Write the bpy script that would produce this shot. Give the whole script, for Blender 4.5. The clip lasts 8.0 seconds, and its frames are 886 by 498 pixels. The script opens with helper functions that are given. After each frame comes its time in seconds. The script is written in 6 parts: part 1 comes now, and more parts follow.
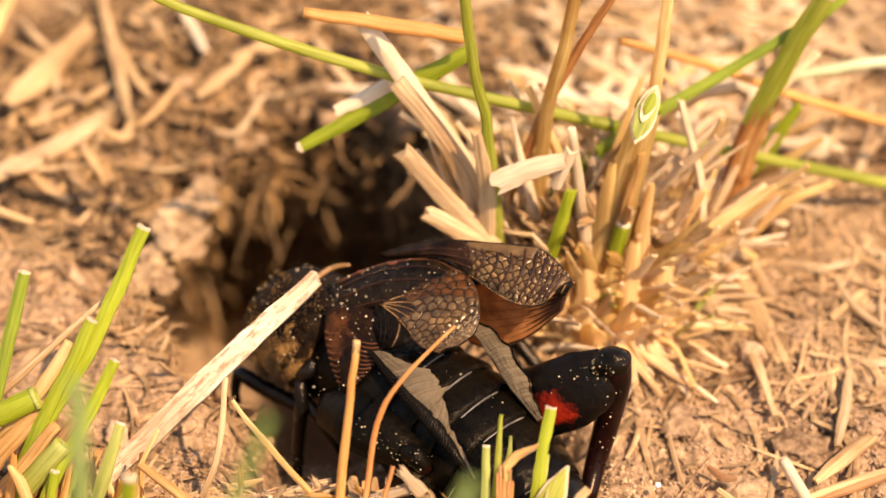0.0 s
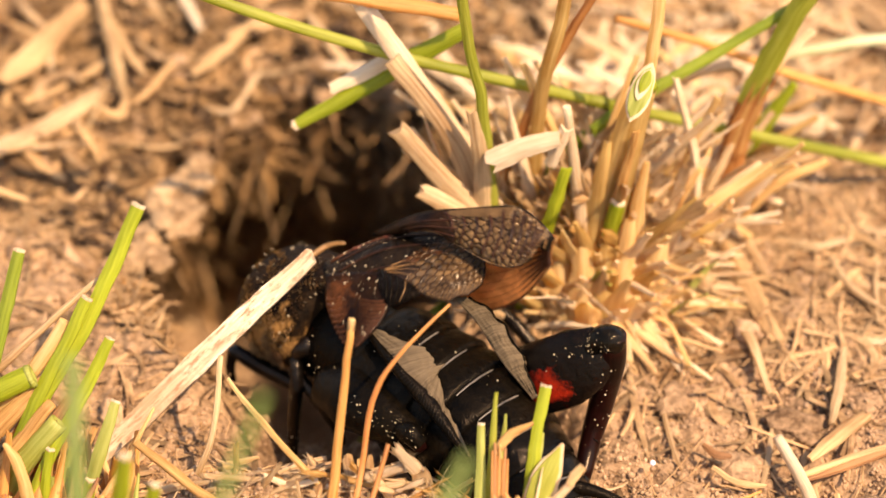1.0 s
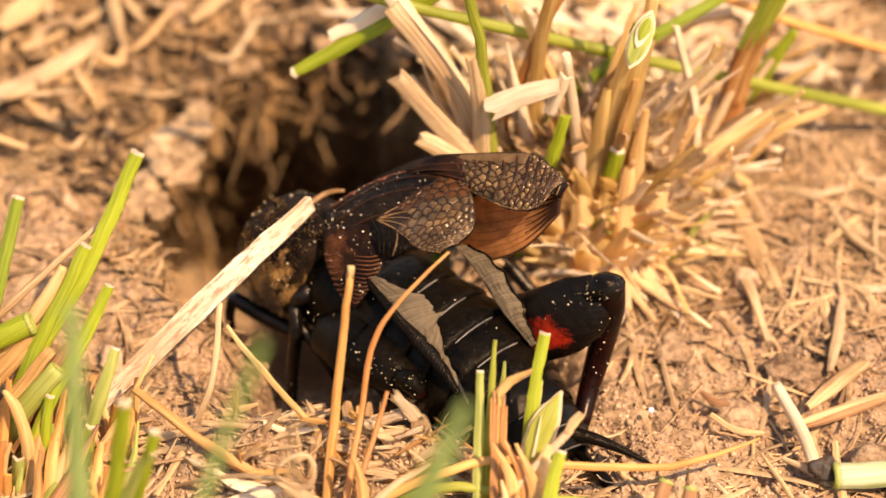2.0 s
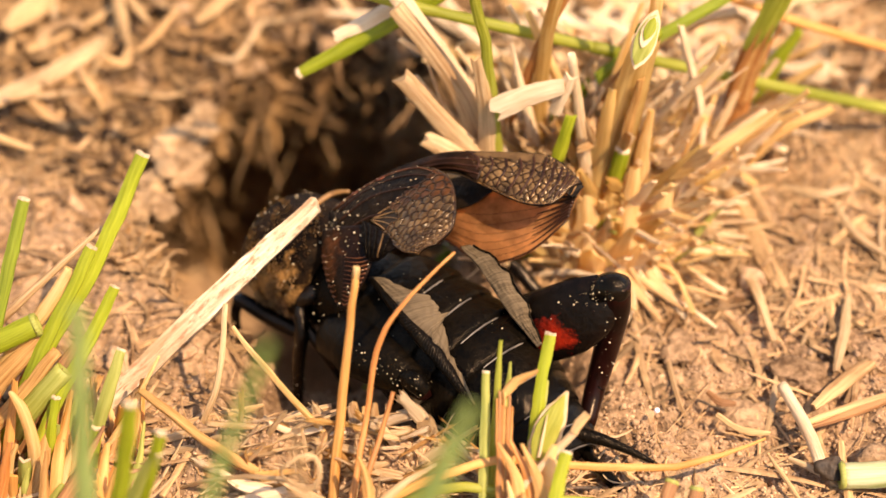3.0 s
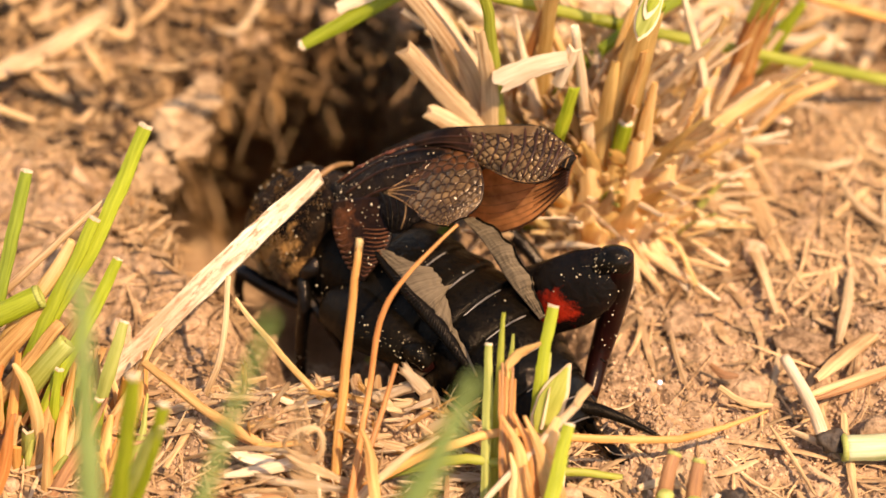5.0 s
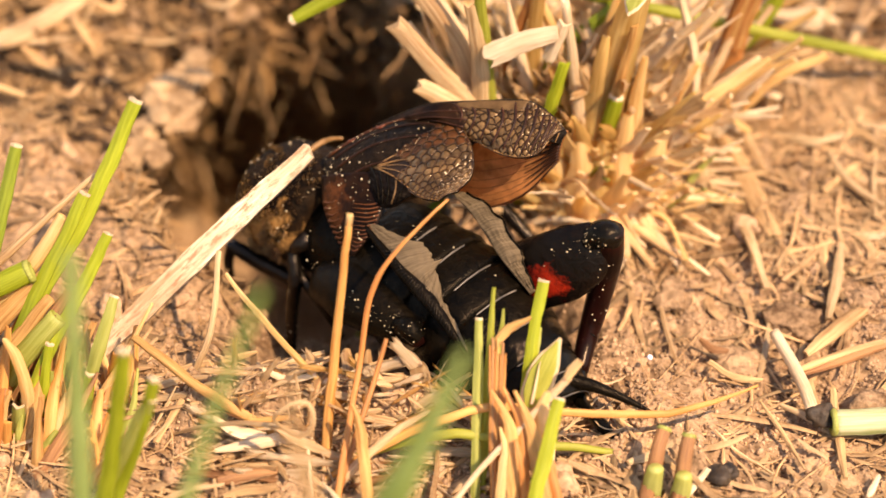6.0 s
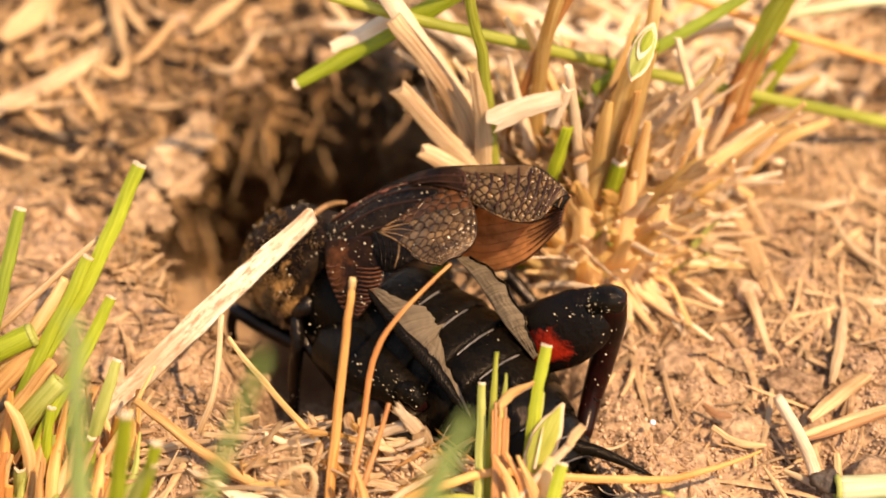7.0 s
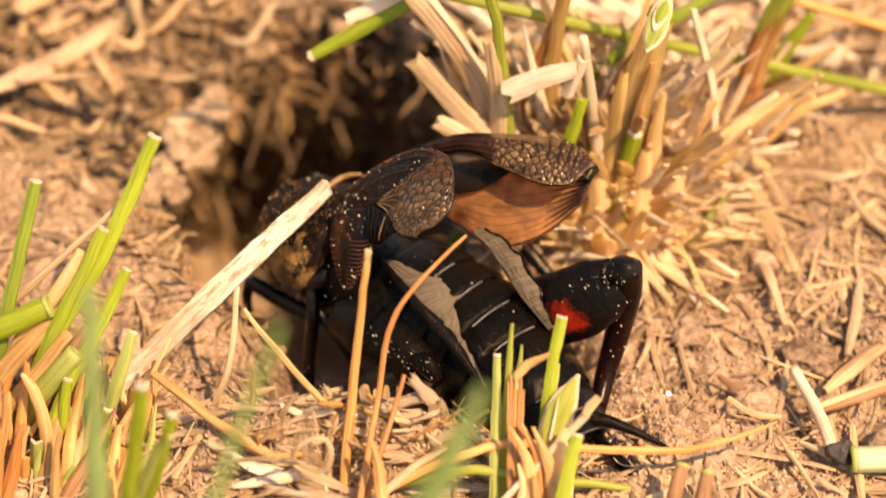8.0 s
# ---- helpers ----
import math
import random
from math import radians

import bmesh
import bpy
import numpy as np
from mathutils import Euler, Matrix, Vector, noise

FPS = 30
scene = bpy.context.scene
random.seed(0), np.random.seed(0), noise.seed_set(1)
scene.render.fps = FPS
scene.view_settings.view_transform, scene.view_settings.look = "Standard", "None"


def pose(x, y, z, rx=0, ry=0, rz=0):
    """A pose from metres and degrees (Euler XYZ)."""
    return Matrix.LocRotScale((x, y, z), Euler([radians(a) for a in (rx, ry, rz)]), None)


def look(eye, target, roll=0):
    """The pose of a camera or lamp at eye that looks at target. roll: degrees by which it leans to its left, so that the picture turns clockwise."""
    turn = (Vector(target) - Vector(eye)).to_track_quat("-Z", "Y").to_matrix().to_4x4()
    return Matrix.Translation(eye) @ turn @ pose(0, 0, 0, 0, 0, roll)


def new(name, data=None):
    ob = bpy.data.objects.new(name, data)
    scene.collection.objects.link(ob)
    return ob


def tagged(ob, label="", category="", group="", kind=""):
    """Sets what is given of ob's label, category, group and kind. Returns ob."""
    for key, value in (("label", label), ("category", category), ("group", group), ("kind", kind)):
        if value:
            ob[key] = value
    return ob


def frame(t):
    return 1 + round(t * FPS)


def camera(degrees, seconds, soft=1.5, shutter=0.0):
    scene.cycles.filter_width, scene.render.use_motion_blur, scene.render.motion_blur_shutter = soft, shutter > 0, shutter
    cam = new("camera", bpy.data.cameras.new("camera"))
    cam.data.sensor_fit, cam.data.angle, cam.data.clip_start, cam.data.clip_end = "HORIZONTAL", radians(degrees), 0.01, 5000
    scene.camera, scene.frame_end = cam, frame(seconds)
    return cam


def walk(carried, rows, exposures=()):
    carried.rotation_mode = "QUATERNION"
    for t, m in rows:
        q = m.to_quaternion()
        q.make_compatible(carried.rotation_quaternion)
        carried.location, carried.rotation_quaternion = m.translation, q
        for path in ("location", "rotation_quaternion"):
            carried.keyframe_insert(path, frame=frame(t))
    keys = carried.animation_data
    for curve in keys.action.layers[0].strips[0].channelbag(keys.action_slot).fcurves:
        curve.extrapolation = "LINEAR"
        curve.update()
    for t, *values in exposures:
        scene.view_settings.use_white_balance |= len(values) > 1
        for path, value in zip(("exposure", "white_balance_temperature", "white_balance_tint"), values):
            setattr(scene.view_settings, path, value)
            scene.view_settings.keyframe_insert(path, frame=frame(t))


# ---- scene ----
# A field cricket sings at the mouth of its burrow. Lengths in the calls below are millimetres.
MM = 0.001
DOWN, REACH = 42.0, 0.10244
cam = camera(24.0, 8.0, soft=1.5, shutter=0.5)
cam.data.dof.use_dof = True
cam.data.dof.focus_distance = 0.0922
cam.data.dof.aperture_fstop = 38.0
EYE = pose(0, -REACH * math.cos(radians(DOWN)), REACH * math.sin(radians(DOWN)), 90 - DOWN, 0, 0)
# seconds, then degrees by which the camera tilts up, turns left and leans left
ROWS = [
    (0.0, 2.491, -0.265, 0.034),
    (0.5, 2.268, -0.371, 0.002),
    (1.0, 1.888, -0.401, 0.032),
    (1.5, 1.073, -0.588, 0.067),
    (2.0, 0.447, -0.426, 0.076),
    (2.2, 0.466, -0.220, 0.050),
    (3.3, 0.452, -0.295, -0.070),
    (3.5, 0.371, -0.265, -0.097),
    (4.0, 0.140, 0.050, 0.0),
    (4.5, 0.0, 0.0, 0.0),
    (4.7, -0.124, -0.110, 0.0),
    (5.8, -0.854, -0.295, 0.010),
    (6.0, -0.994, -0.460, 0.015),
    (6.5, -0.406, -0.656, 0.124),
    (7.0, 0.774, -0.377, 0.152),
    (7.5, 1.030, 0.304, 0.200),
    (8.0, -0.006, 0.042, 0.081),
]
walk(cam, [(t, EYE @ pose(0, 0, 0, up, turn, lean)) for t, up, turn, lean in ROWS], [(0.0, 1.16, 7600, 22), (8.0, 1.16, 7600, 22)])

# ---- light ----
SUN = Vector((0.42, -0.36, 0.83)).normalized()
world = bpy.data.worlds.new("sky")
scene.world = world
world.use_nodes = True
sky = world.node_tree.nodes.new("ShaderNodeTexSky")
sky.sky_type, sky.sun_disc = "NISHITA", False
sky.sun_elevation = math.asin(SUN.z)
sky.sun_rotation = math.atan2(SUN.x, SUN.y)
back = world.node_tree.nodes["Background"]
back.inputs["Strength"].default_value = 0.15
world.node_tree.links.new(sky.outputs[0], back.inputs["Color"])
sun_data = bpy.data.lights.new("sun", "SUN")
sun_data.energy, sun_data.angle, sun_data.color = 3.85, radians(0.6), (1.0, 0.86, 0.68)
sun = new("sun", sun_data)
sun.matrix_world = look(SUN * 2, (0, 0, 0))


# ---- materials ----
def material(name, low, high, grain=600, patch=90, rough=0.6, bump=0.2, gloss=0.4, through_light=0.0, metal=0.0,
             vary=0.25, spots=None, streak=None):
    """A surface whose colour runs from low to high by grain and patches (features a metre), with fine relief."""
    m = bpy.data.materials.new(name)
    m.use_nodes = True
    n, link = m.node_tree.nodes, m.node_tree.links.new
    bsdf = n["Principled BSDF"]
    where = n.new("ShaderNodeTexCoord")
    fit = n.new("ShaderNodeMapping")
    fine, wide = n.new("ShaderNodeTexNoise"), n.new("ShaderNodeTexNoise")
    fine.inputs["Scale"].default_value, fine.inputs["Detail"].default_value = grain, 5
    fine.inputs["Roughness"].default_value = 0.65
    wide.inputs["Scale"].default_value, wide.inputs["Detail"].default_value = patch, 3
    info = n.new("ShaderNodeObjectInfo")
    if streak:
        fine.noise_dimensions = "4D"
        fine.inputs["Scale"].default_value = 1
        fit.inputs["Scale"].default_value = (streak, streak * 0.045, 1)
        link(where.outputs["UV"], fit.inputs["Vector"])
        shift = n.new("ShaderNodeMath")
        shift.operation = "MULTIPLY"
        shift.inputs[1].default_value = 200
        link(info.outputs["Random"], shift.inputs[0])
        link(shift.outputs[0], fine.inputs["W"])
    else:
        link(where.outputs["Object"], fit.inputs["Vector"])
    link(fit.outputs[0], fine.inputs["Vector"])
    link(where.outputs["Object"], wide.inputs["Vector"])
    both = n.new("ShaderNodeMath")
    both.operation = "MULTIPLY_ADD"
    link(fine.outputs["Fac"], both.inputs[0])
    both.inputs[1].default_value = 0.55
    half = n.new("ShaderNodeMath")
    half.operation = "MULTIPLY"
    link(wide.outputs["Fac"], half.inputs[0])
    half.inputs[1].default_value = 0.45
    link(half.outputs[0], both.inputs[2])
    ramp = n.new("ShaderNodeValToRGB")
    ramp.color_ramp.elements[0].position, ramp.color_ramp.elements[0].color = 0.385, (*low, 1)
    ramp.color_ramp.elements[1].position, ramp.color_ramp.elements[1].color = 0.615, (*high, 1)
    link(both.outputs[0], ramp.inputs["Fac"])
    tint = n.new("ShaderNodeHueSaturation")
    link(ramp.outputs["Color"], tint.inputs["Color"])
    geo = n.new("ShaderNodeNewGeometry")
    chance = n.new("ShaderNodeMath")
    chance.operation = "ADD"
    link(info.outputs["Random"], chance.inputs[0])
    link(geo.outputs["Random Per Island"], chance.inputs[1])
    turn = n.new("ShaderNodeMapRange")
    turn.inputs["From Min"].default_value, turn.inputs["From Max"].default_value = 0, 2
    turn.inputs["To Min"].default_value, turn.inputs["To Max"].default_value = 1 - vary, 1 + vary
    link(chance.outputs[0], turn.inputs["Value"])
    link(turn.outputs["Result"], tint.inputs["Value"])
    colour = tint.outputs["Color"]
    if spots:
        dots = n.new("ShaderNodeTexNoise")
        dots.inputs["Scale"].default_value, dots.inputs["Detail"].default_value = spots[0], 8
        dots.inputs["Roughness"].default_value = 0.72
        lie = n.new("ShaderNodeMapping")
        lie.inputs["Scale"].default_value = (1, 0.2, 1)
        link(where.outputs["UV"], lie.inputs["Vector"])
        link(lie.outputs[0], dots.inputs["Vector"])
        edge = n.new("ShaderNodeMapRange")
        edge.inputs["From Min"].default_value, edge.inputs["From Max"].default_value = spots[1] - 0.05, spots[1] + 0.04
        link(dots.outputs["Fac"], edge.inputs["Value"])
        blend = n.new("ShaderNodeMix")
        blend.data_type = "RGBA"
        link(edge.outputs["Result"], blend.inputs["Factor"])
        link(colour, blend.inputs["A"])
        blend.inputs["B"].default_value = (*spots[2], 1)
        colour = blend.outputs["Result"]
    link(colour, bsdf.inputs["Base Color"])
    bsdf.inputs["Roughness"].default_value = rough
    bsdf.inputs["Metallic"].default_value = metal
    bsdf.inputs["Specular IOR Level"].default_value = gloss
    if bump:
        relief = n.new("ShaderNodeBump")
        relief.inputs["Strength"].default_value = bump
        relief.inputs["Distance"].default_value = 0.0002
        link(fine.outputs["Fac"], relief.inputs["Height"])
        link(relief.outputs["Normal"], bsdf.inputs["Normal"])
    result = bsdf.outputs[0]
    if through_light:
        thin, mix = n.new("ShaderNodeBsdfTranslucent"), n.new("ShaderNodeMixShader")
        link(colour, thin.inputs["Color"])
        mix.inputs["Fac"].default_value = through_light
        link(result, mix.inputs[1])
        link(thin.outputs[0], mix.inputs[2])
        result = mix.outputs[0]
    link(result, n["Material Output"].inputs["Surface"])
    return m


SOIL = material("dry_soil", (0.095, 0.050, 0.022), (0.44, 0.275, 0.145), 2300, 190, 0.9, 1.0, 0.2)
CAKED = material("caked_soil", (0.20, 0.115, 0.055), (0.50, 0.33, 0.17), 1700, 300, 0.92, 1.0, 0.15)
CRUMB = material("soil_crumb", (0.22, 0.125, 0.065), (0.50, 0.32, 0.175), 1900, 250, 0.9, 0.9, 0.15, vary=0.4)
FIBRE = material("dry_fibre", (0.17, 0.08, 0.028), (0.58, 0.37, 0.175), 900, 160, 0.7, 0.5, 0.25, 0.3, vary=0.6)
HUSK = material("dead_grass", (0.22, 0.11, 0.04), (0.62, 0.40, 0.18), 900, 160, 0.7, 0.5, 0.25, 0.2, vary=0.45, streak=7)
STRAW = material("bleached_straw", (0.36, 0.20, 0.08), (0.78, 0.57, 0.30), 1100, 160, 0.42, 0.5, 0.5, 0.4, vary=0.25, streak=9)
PALE = material("white_straw", (0.50, 0.33, 0.17), (0.78, 0.61, 0.38), 1200, 200, 0.42, 0.5, 0.5, 0.2, vary=0.12, streak=9)
TAN = material("tan_stalk", (0.62, 0.38, 0.12), (0.94, 0.73, 0.36), 900, 150, 0.5, 0.45, 0.35, 0.55, vary=0.2, streak=7)
STEM = material("yellow_stem", (0.46, 0.25, 0.06), (0.88, 0.66, 0.26), 900, 260, 0.42, 0.4, 0.35, 0.6, vary=0.1, streak=3.5)
FRAY = material("frayed_leaf", (0.66, 0.44, 0.21), (0.95, 0.78, 0.50), 1100, 200, 0.42, 0.5, 0.5, 0.45, vary=0.2, streak=10)
ORANGE = material("orange_stalk", (0.50, 0.21, 0.04), (0.84, 0.47, 0.14), 900, 180, 0.5, 0.4, 0.4, 0.4, vary=0.15, streak=8)
SIENNA = material("sienna_stalk", (0.40, 0.13, 0.025), (0.70, 0.32, 0.09), 900, 180, 0.5, 0.4, 0.4, 0.3, vary=0.1, streak=8)
HONEY = material("honey_stalk", (0.34, 0.15, 0.035), (0.80, 0.49, 0.17), 900, 200, 0.55, 0.5, 0.3, 0.4, vary=0.2, streak=8)
BROWN = material("brown_husk", (0.14, 0.055, 0.02), (0.46, 0.22, 0.08), 900, 180, 0.6, 0.5, 0.35, 0.2, vary=0.25, streak=7)
RED = material("red_sheath", (0.30, 0.10, 0.025), (0.66, 0.31, 0.09), 500, 150, 0.45, 0.3, 0.4, 0.4, vary=0.15, streak=6)
GREEN = material("grass_green", (0.26, 0.30, 0.012), (0.54, 0.57, 0.05), 900, 140, 0.38, 0.35, 0.4, 0.55, vary=0.2, streak=9)
SOFT = material("soft_green", (0.22, 0.32, 0.06), (0.44, 0.52, 0.18), 900, 140, 0.45, 0.3, 0.4, 0.5, vary=0.1, streak=6)
# brown root debris, its low tone deepened to stand in for burrow shade
ROOT = material("earthy_shade_root", (0.040, 0.018, 0.007), (0.42, 0.235, 0.09), 900, 220, 0.8, 0.6, 0.25, 0.1, vary=0.7)
DEEP = material("deep_green", (0.19, 0.24, 0.015), (0.42, 0.47, 0.05), 900, 140, 0.4, 0.35, 0.45, 0.5, vary=0.15, streak=9)
LIME = material("yellow_green", (0.32, 0.33, 0.05), (0.58, 0.57, 0.16), 900, 140, 0.4, 0.35, 0.4, 0.5, vary=0.12, streak=8)
OLIVE = material("olive_green", (0.28, 0.29, 0.02), (0.58, 0.56, 0.10), 900, 140, 0.4, 0.35, 0.4, 0.55, vary=0.12, streak=8)
STRIPED = material("striped_stem", (0.26, 0.30, 0.04), (0.80, 0.74, 0.46), 900, 140, 0.4, 0.35, 0.4, 0.4, vary=0.05, streak=4)
GREENISH = material("pale_green_straw", (0.46, 0.46, 0.22), (0.72, 0.70, 0.44), 900, 140, 0.5, 0.35, 0.35, 0.4, vary=0.12, streak=8)
SPECK = material("speckled_straw", (0.38, 0.25, 0.13), (0.80, 0.66, 0.44), 900, 220, 0.55, 0.6, 0.3, 0.1, vary=0.05, streak=8,
                 spots=(4.0, 0.55, (0.34, 0.18, 0.09)))
BLACK = material("black_shell", (0.0015, 0.0013, 0.001), (0.005, 0.0035, 0.002), 2600, 500, 0.13, 0.35, 0.16, vary=0.1)
HEAD = material("head_shell", (0.0015, 0.0012, 0.001), (0.006, 0.004, 0.003), 2600, 400, 0.45, 0.3, 0.04, vary=0.1)
DULL = material("dull_black_shell", (0.0015, 0.0013, 0.001), (0.006, 0.004, 0.002), 2600, 400, 0.19, 0.5, 0.08, vary=0.1)
SHIELD = material("mottled_shield", (0.0015, 0.0012, 0.001), (0.020, 0.010, 0.004), 1500, 420, 0.5, 0.9, 0.05, vary=0.05)
MAROON = material("dark_red_shell", (0.003, 0.0012, 0.001), (0.012, 0.002, 0.0015), 900, 350, 0.28, 0.25, 0.18, vary=0.1)
TAIL = material("grey_wing_tail", (0.085, 0.058, 0.030), (0.27, 0.190, 0.105), 1500, 300, 0.6, 0.6, 0.12, 0.35, vary=0.1, streak=8)
DUST = material("pollen_dust", (0.26, 0.19, 0.10), (0.52, 0.41, 0.25), 3000, 500, 0.7, 0.2, 0.3, vary=0.45)
for shell in (BLACK, HEAD, DULL, SHIELD, MAROON):
    shell.node_tree.nodes["Principled BSDF"].inputs["Specular Tint"].default_value = (1.0, 0.78, 0.55, 1)
GLASSY = material("dew_bead", (0.8, 0.8, 0.85), (0.95, 0.95, 0.98), 900, 90, 0.05, 0.0, 0.8, vary=0.02)


# ---- building helpers ----
def link_mesh(name, bm, mat, parent=None, label="", smooth=True, where=None):
    data = bpy.data.meshes.new(name)
    if smooth:
        for face in bm.faces:
            face.smooth = True
    bm.to_mesh(data)
    bm.free()
    data.materials.append(mat)
    ob = new(name, data)
    if parent:
        ob.parent = parent
    if where is not None:
        ob.location = where
    if label:
        ob["label"] = label
    return ob


def part(name, bm, mat, parent, label=""):
    return link_mesh(name, bm, mat, parent, label)


def curve_points(knots, count):
    """A smooth line through the knots (Catmull-Rom), as count + 1 vectors."""
    k = [Vector(p) for p in knots]
    if len(k) == 2:
        return [k[0].lerp(k[1], i / count) for i in range(count + 1)]
    k = [2 * k[0] - k[1], *k, 2 * k[-1] - k[-2]]
    spans, out = len(k) - 3, []
    for i in range(count + 1):
        f = i / count * spans
        s = min(int(f), spans - 1)
        t = f - s
        a, b, c, d = k[s:s + 4]
        out.append(0.5 * (2 * b + (c - a) * t + (2 * a - 5 * b + 4 * c - d) * t * t + (3 * b - a - 3 * c + d) * t ** 3))
    return out


def between(values, f):
    """The value at f (0 to 1) along a short list."""
    x = f * (len(values) - 1)
    i = min(int(x), len(values) - 2)
    return values[i] + (values[i + 1] - values[i]) * (x - i)


def add_tube(bm, points, radii, sides=8, flat=1.0, face=(0, -0.74, 0.67), rough=0.0, cap=True, hollow=0.0):
    """A tube along points; flat squeezes it along the face direction. Adds to bm."""
    rings, face, uv, place, run = [], Vector(face), bm.loops.layers.uv.verify(), {}, 0.0
    n = len(points)
    for i, p in enumerate(points):
        run += (p - points[i - 1]).length if i else 0
        along = (points[min(i + 1, n - 1)] - points[max(i - 1, 0)]).normalized()
        side = along.cross(face)
        side = side.normalized() if side.length > 1e-4 else along.orthogonal().normalized()
        out = side.cross(along)
        r = between(radii, i / (n - 1))
        ring = []
        for j in range(sides):
            a = 2 * math.pi * j / sides
            q = r * (1 + rough * (random.random() - 0.5))
            ring.append(bm.verts.new((p + side * (math.cos(a) * q) + out * (math.sin(a) * q * flat)) * MM))
            place[ring[-1]] = (abs(2 * j / sides - 1) * 3 * radii[0], run)
        rings.append(ring)
    for a, b in zip(rings, rings[1:]):
        for j in range(sides):
            for loop in bm.faces.new((a[j], a[j - 1], b[j - 1], b[j])).loops:
                loop[uv].uv = place[loop.vert]
    if cap:
        bm.faces.new(rings[0])
        if hollow:
            deep = points[-1] + (points[-2] - points[-1]).normalized() * hollow
            inner = [bm.verts.new((points[-1].lerp(v.co / MM, 0.62)) * MM) for v in rings[-1]]
            floor_ring = [bm.verts.new((v.co / MM - points[-1] + deep) * MM) for v in inner]
            for j in range(sides):
                bm.faces.new((rings[-1][j], rings[-1][j - 1], inner[j - 1], inner[j]))
                bm.faces.new((inner[j], inner[j - 1], floor_ring[j - 1], floor_ring[j]))
            bm.faces.new(floor_ring[::-1])
        else:
            bm.faces.new(rings[-1][::-1])


def add_ball(bm, centre, radii, turn=None, rows=8, cols=12, lumps=0.0):
    """A rounded lump with its own radii, adds to bm."""
    turn = turn or Matrix.Identity(3)
    m = Matrix.Translation(Vector(centre) * MM) @ turn.to_4x4() @ Matrix.Diagonal((*(Vector(radii) * MM), 1))
    made = bmesh.ops.create_uvsphere(bm, u_segments=cols, v_segments=rows, radius=1, matrix=m)["verts"]
    if lumps:
        c = Vector(centre) * MM
        for v in made:
            v.co += (v.co - c) * lumps * (noise.noise(v.co * 900) + 0.6 * noise.noise(v.co * 3200))


# ---- ground ----
def soft_step(a, b, x):
    t = min(max((x - a) / (b - a), 0), 1)
    return t * t * (3 - 2 * t)


def hollow(x, y):
    """How far inside the burrow's mouth (0 outside, 1 deep)."""
    mid = x + 6.5 - 0.18 * min(max(y - 2, 0), 6)
    dx, dy = mid / (9.0 if mid > 0 else 10.0), (y - 7.2) / 12.4
    r = math.hypot(dx, dy)
    soft = 0.32 + 0.34 * soft_step(-0.1, -0.9, dy) * (0.35 + 0.65 * soft_step(-12, -6, x))
    ragged = 0.13 * noise.noise((x * 0.22, y * 0.22, 3)) + 0.12 * noise.noise((x * 0.6, y * 0.6, 9)) + 0.06 * noise.noise((x * 1.7, y * 1.7, 5))
    return soft_step(1.04, 1.04 - soft, r + ragged)


def ground_point(x, y):
    """The ground's place over plan point (x, y), with the burrow's overhang."""
    far = soft_step(60, 24, math.hypot(x, y))
    h = hollow(x, y)
    z = 0.9 * noise.noise((x * 0.11, y * 0.11, 0.5)) + 0.5 * noise.noise((x * 0.31, y * 0.31, 1.5))
    z += 0.06 * max(0, y - 14) * far
    z -= 2.6 * soft_step(1.7, 1.0, math.hypot((x + 6) / 8.6, (y - 6) / 9.6)) * soft_step(0, 10, y)
    z += (1.8 * noise.noise((x * 0.45, y * 0.45, 12)) + 1.0 * noise.noise((x * 1.05, y * 1.05, 17))) * soft_step(6, 12, y) * soft_step(4, -2, x) * far
    z -= 3.8 * soft_step(1.12, 0.5, math.hypot((x + 1.2) / 9.6, (y + 6.0) / 6.6))
    z += 2.1 * soft_step(2.6, 0.0, abs(y + 13.4)) * soft_step(10, 3, abs(x + 4))
    z += 1.0 * soft_step(1.0, 0.1, math.hypot((x - 9.4) / 5.0, (y - 2.6) / 4.6))
    rim = (x + 13.4) * 0.92 + (y - 8.2) * -0.39
    z += (1.9 + 0.8 * noise.noise((x * 0.5, y * 0.5, 60))) * soft_step(1.7, 0.2, abs(rim + 0.5 * noise.noise((x * 0.6, y * 0.6, 70)))) * soft_step(5.6, 3.2, abs(y - 8.4))
    z = z * (1 - 0.6 * h) - 26 * h
    ridge = 1 - abs(noise.noise((x * 0.9, y * 0.9, 31))) * 2
    crumb = (0.40 * noise.noise((x * 0.75, y * 0.75, 7)) + 0.30 * noise.noise((x * 1.9, y * 1.9, 2)) + 0.16 * noise.noise((x * 4.3, y * 4.3, 4)) - 0.22 * ridge ** 3)
    z += crumb * far
    back_shift = 16.5 * h ** 0.75 * soft_step(-3, 8, y)
    side_shift = -6.0 * h ** 0.75 * soft_step(-3, -11, x)
    rough = soft_step(0, 0.3, h)
    wob = 1.2 * noise.noise((x * 0.7, y * 0.7, 20 + z * 0.4)) + 0.7 * noise.noise((x * 1.6, y * 1.6, 40 + z * 0.8))
    return Vector((x + side_shift + wob * rough * 0.6, y + back_shift + wob * rough, z))


def ground_z(x, y):
    return ground_point(x, y).z


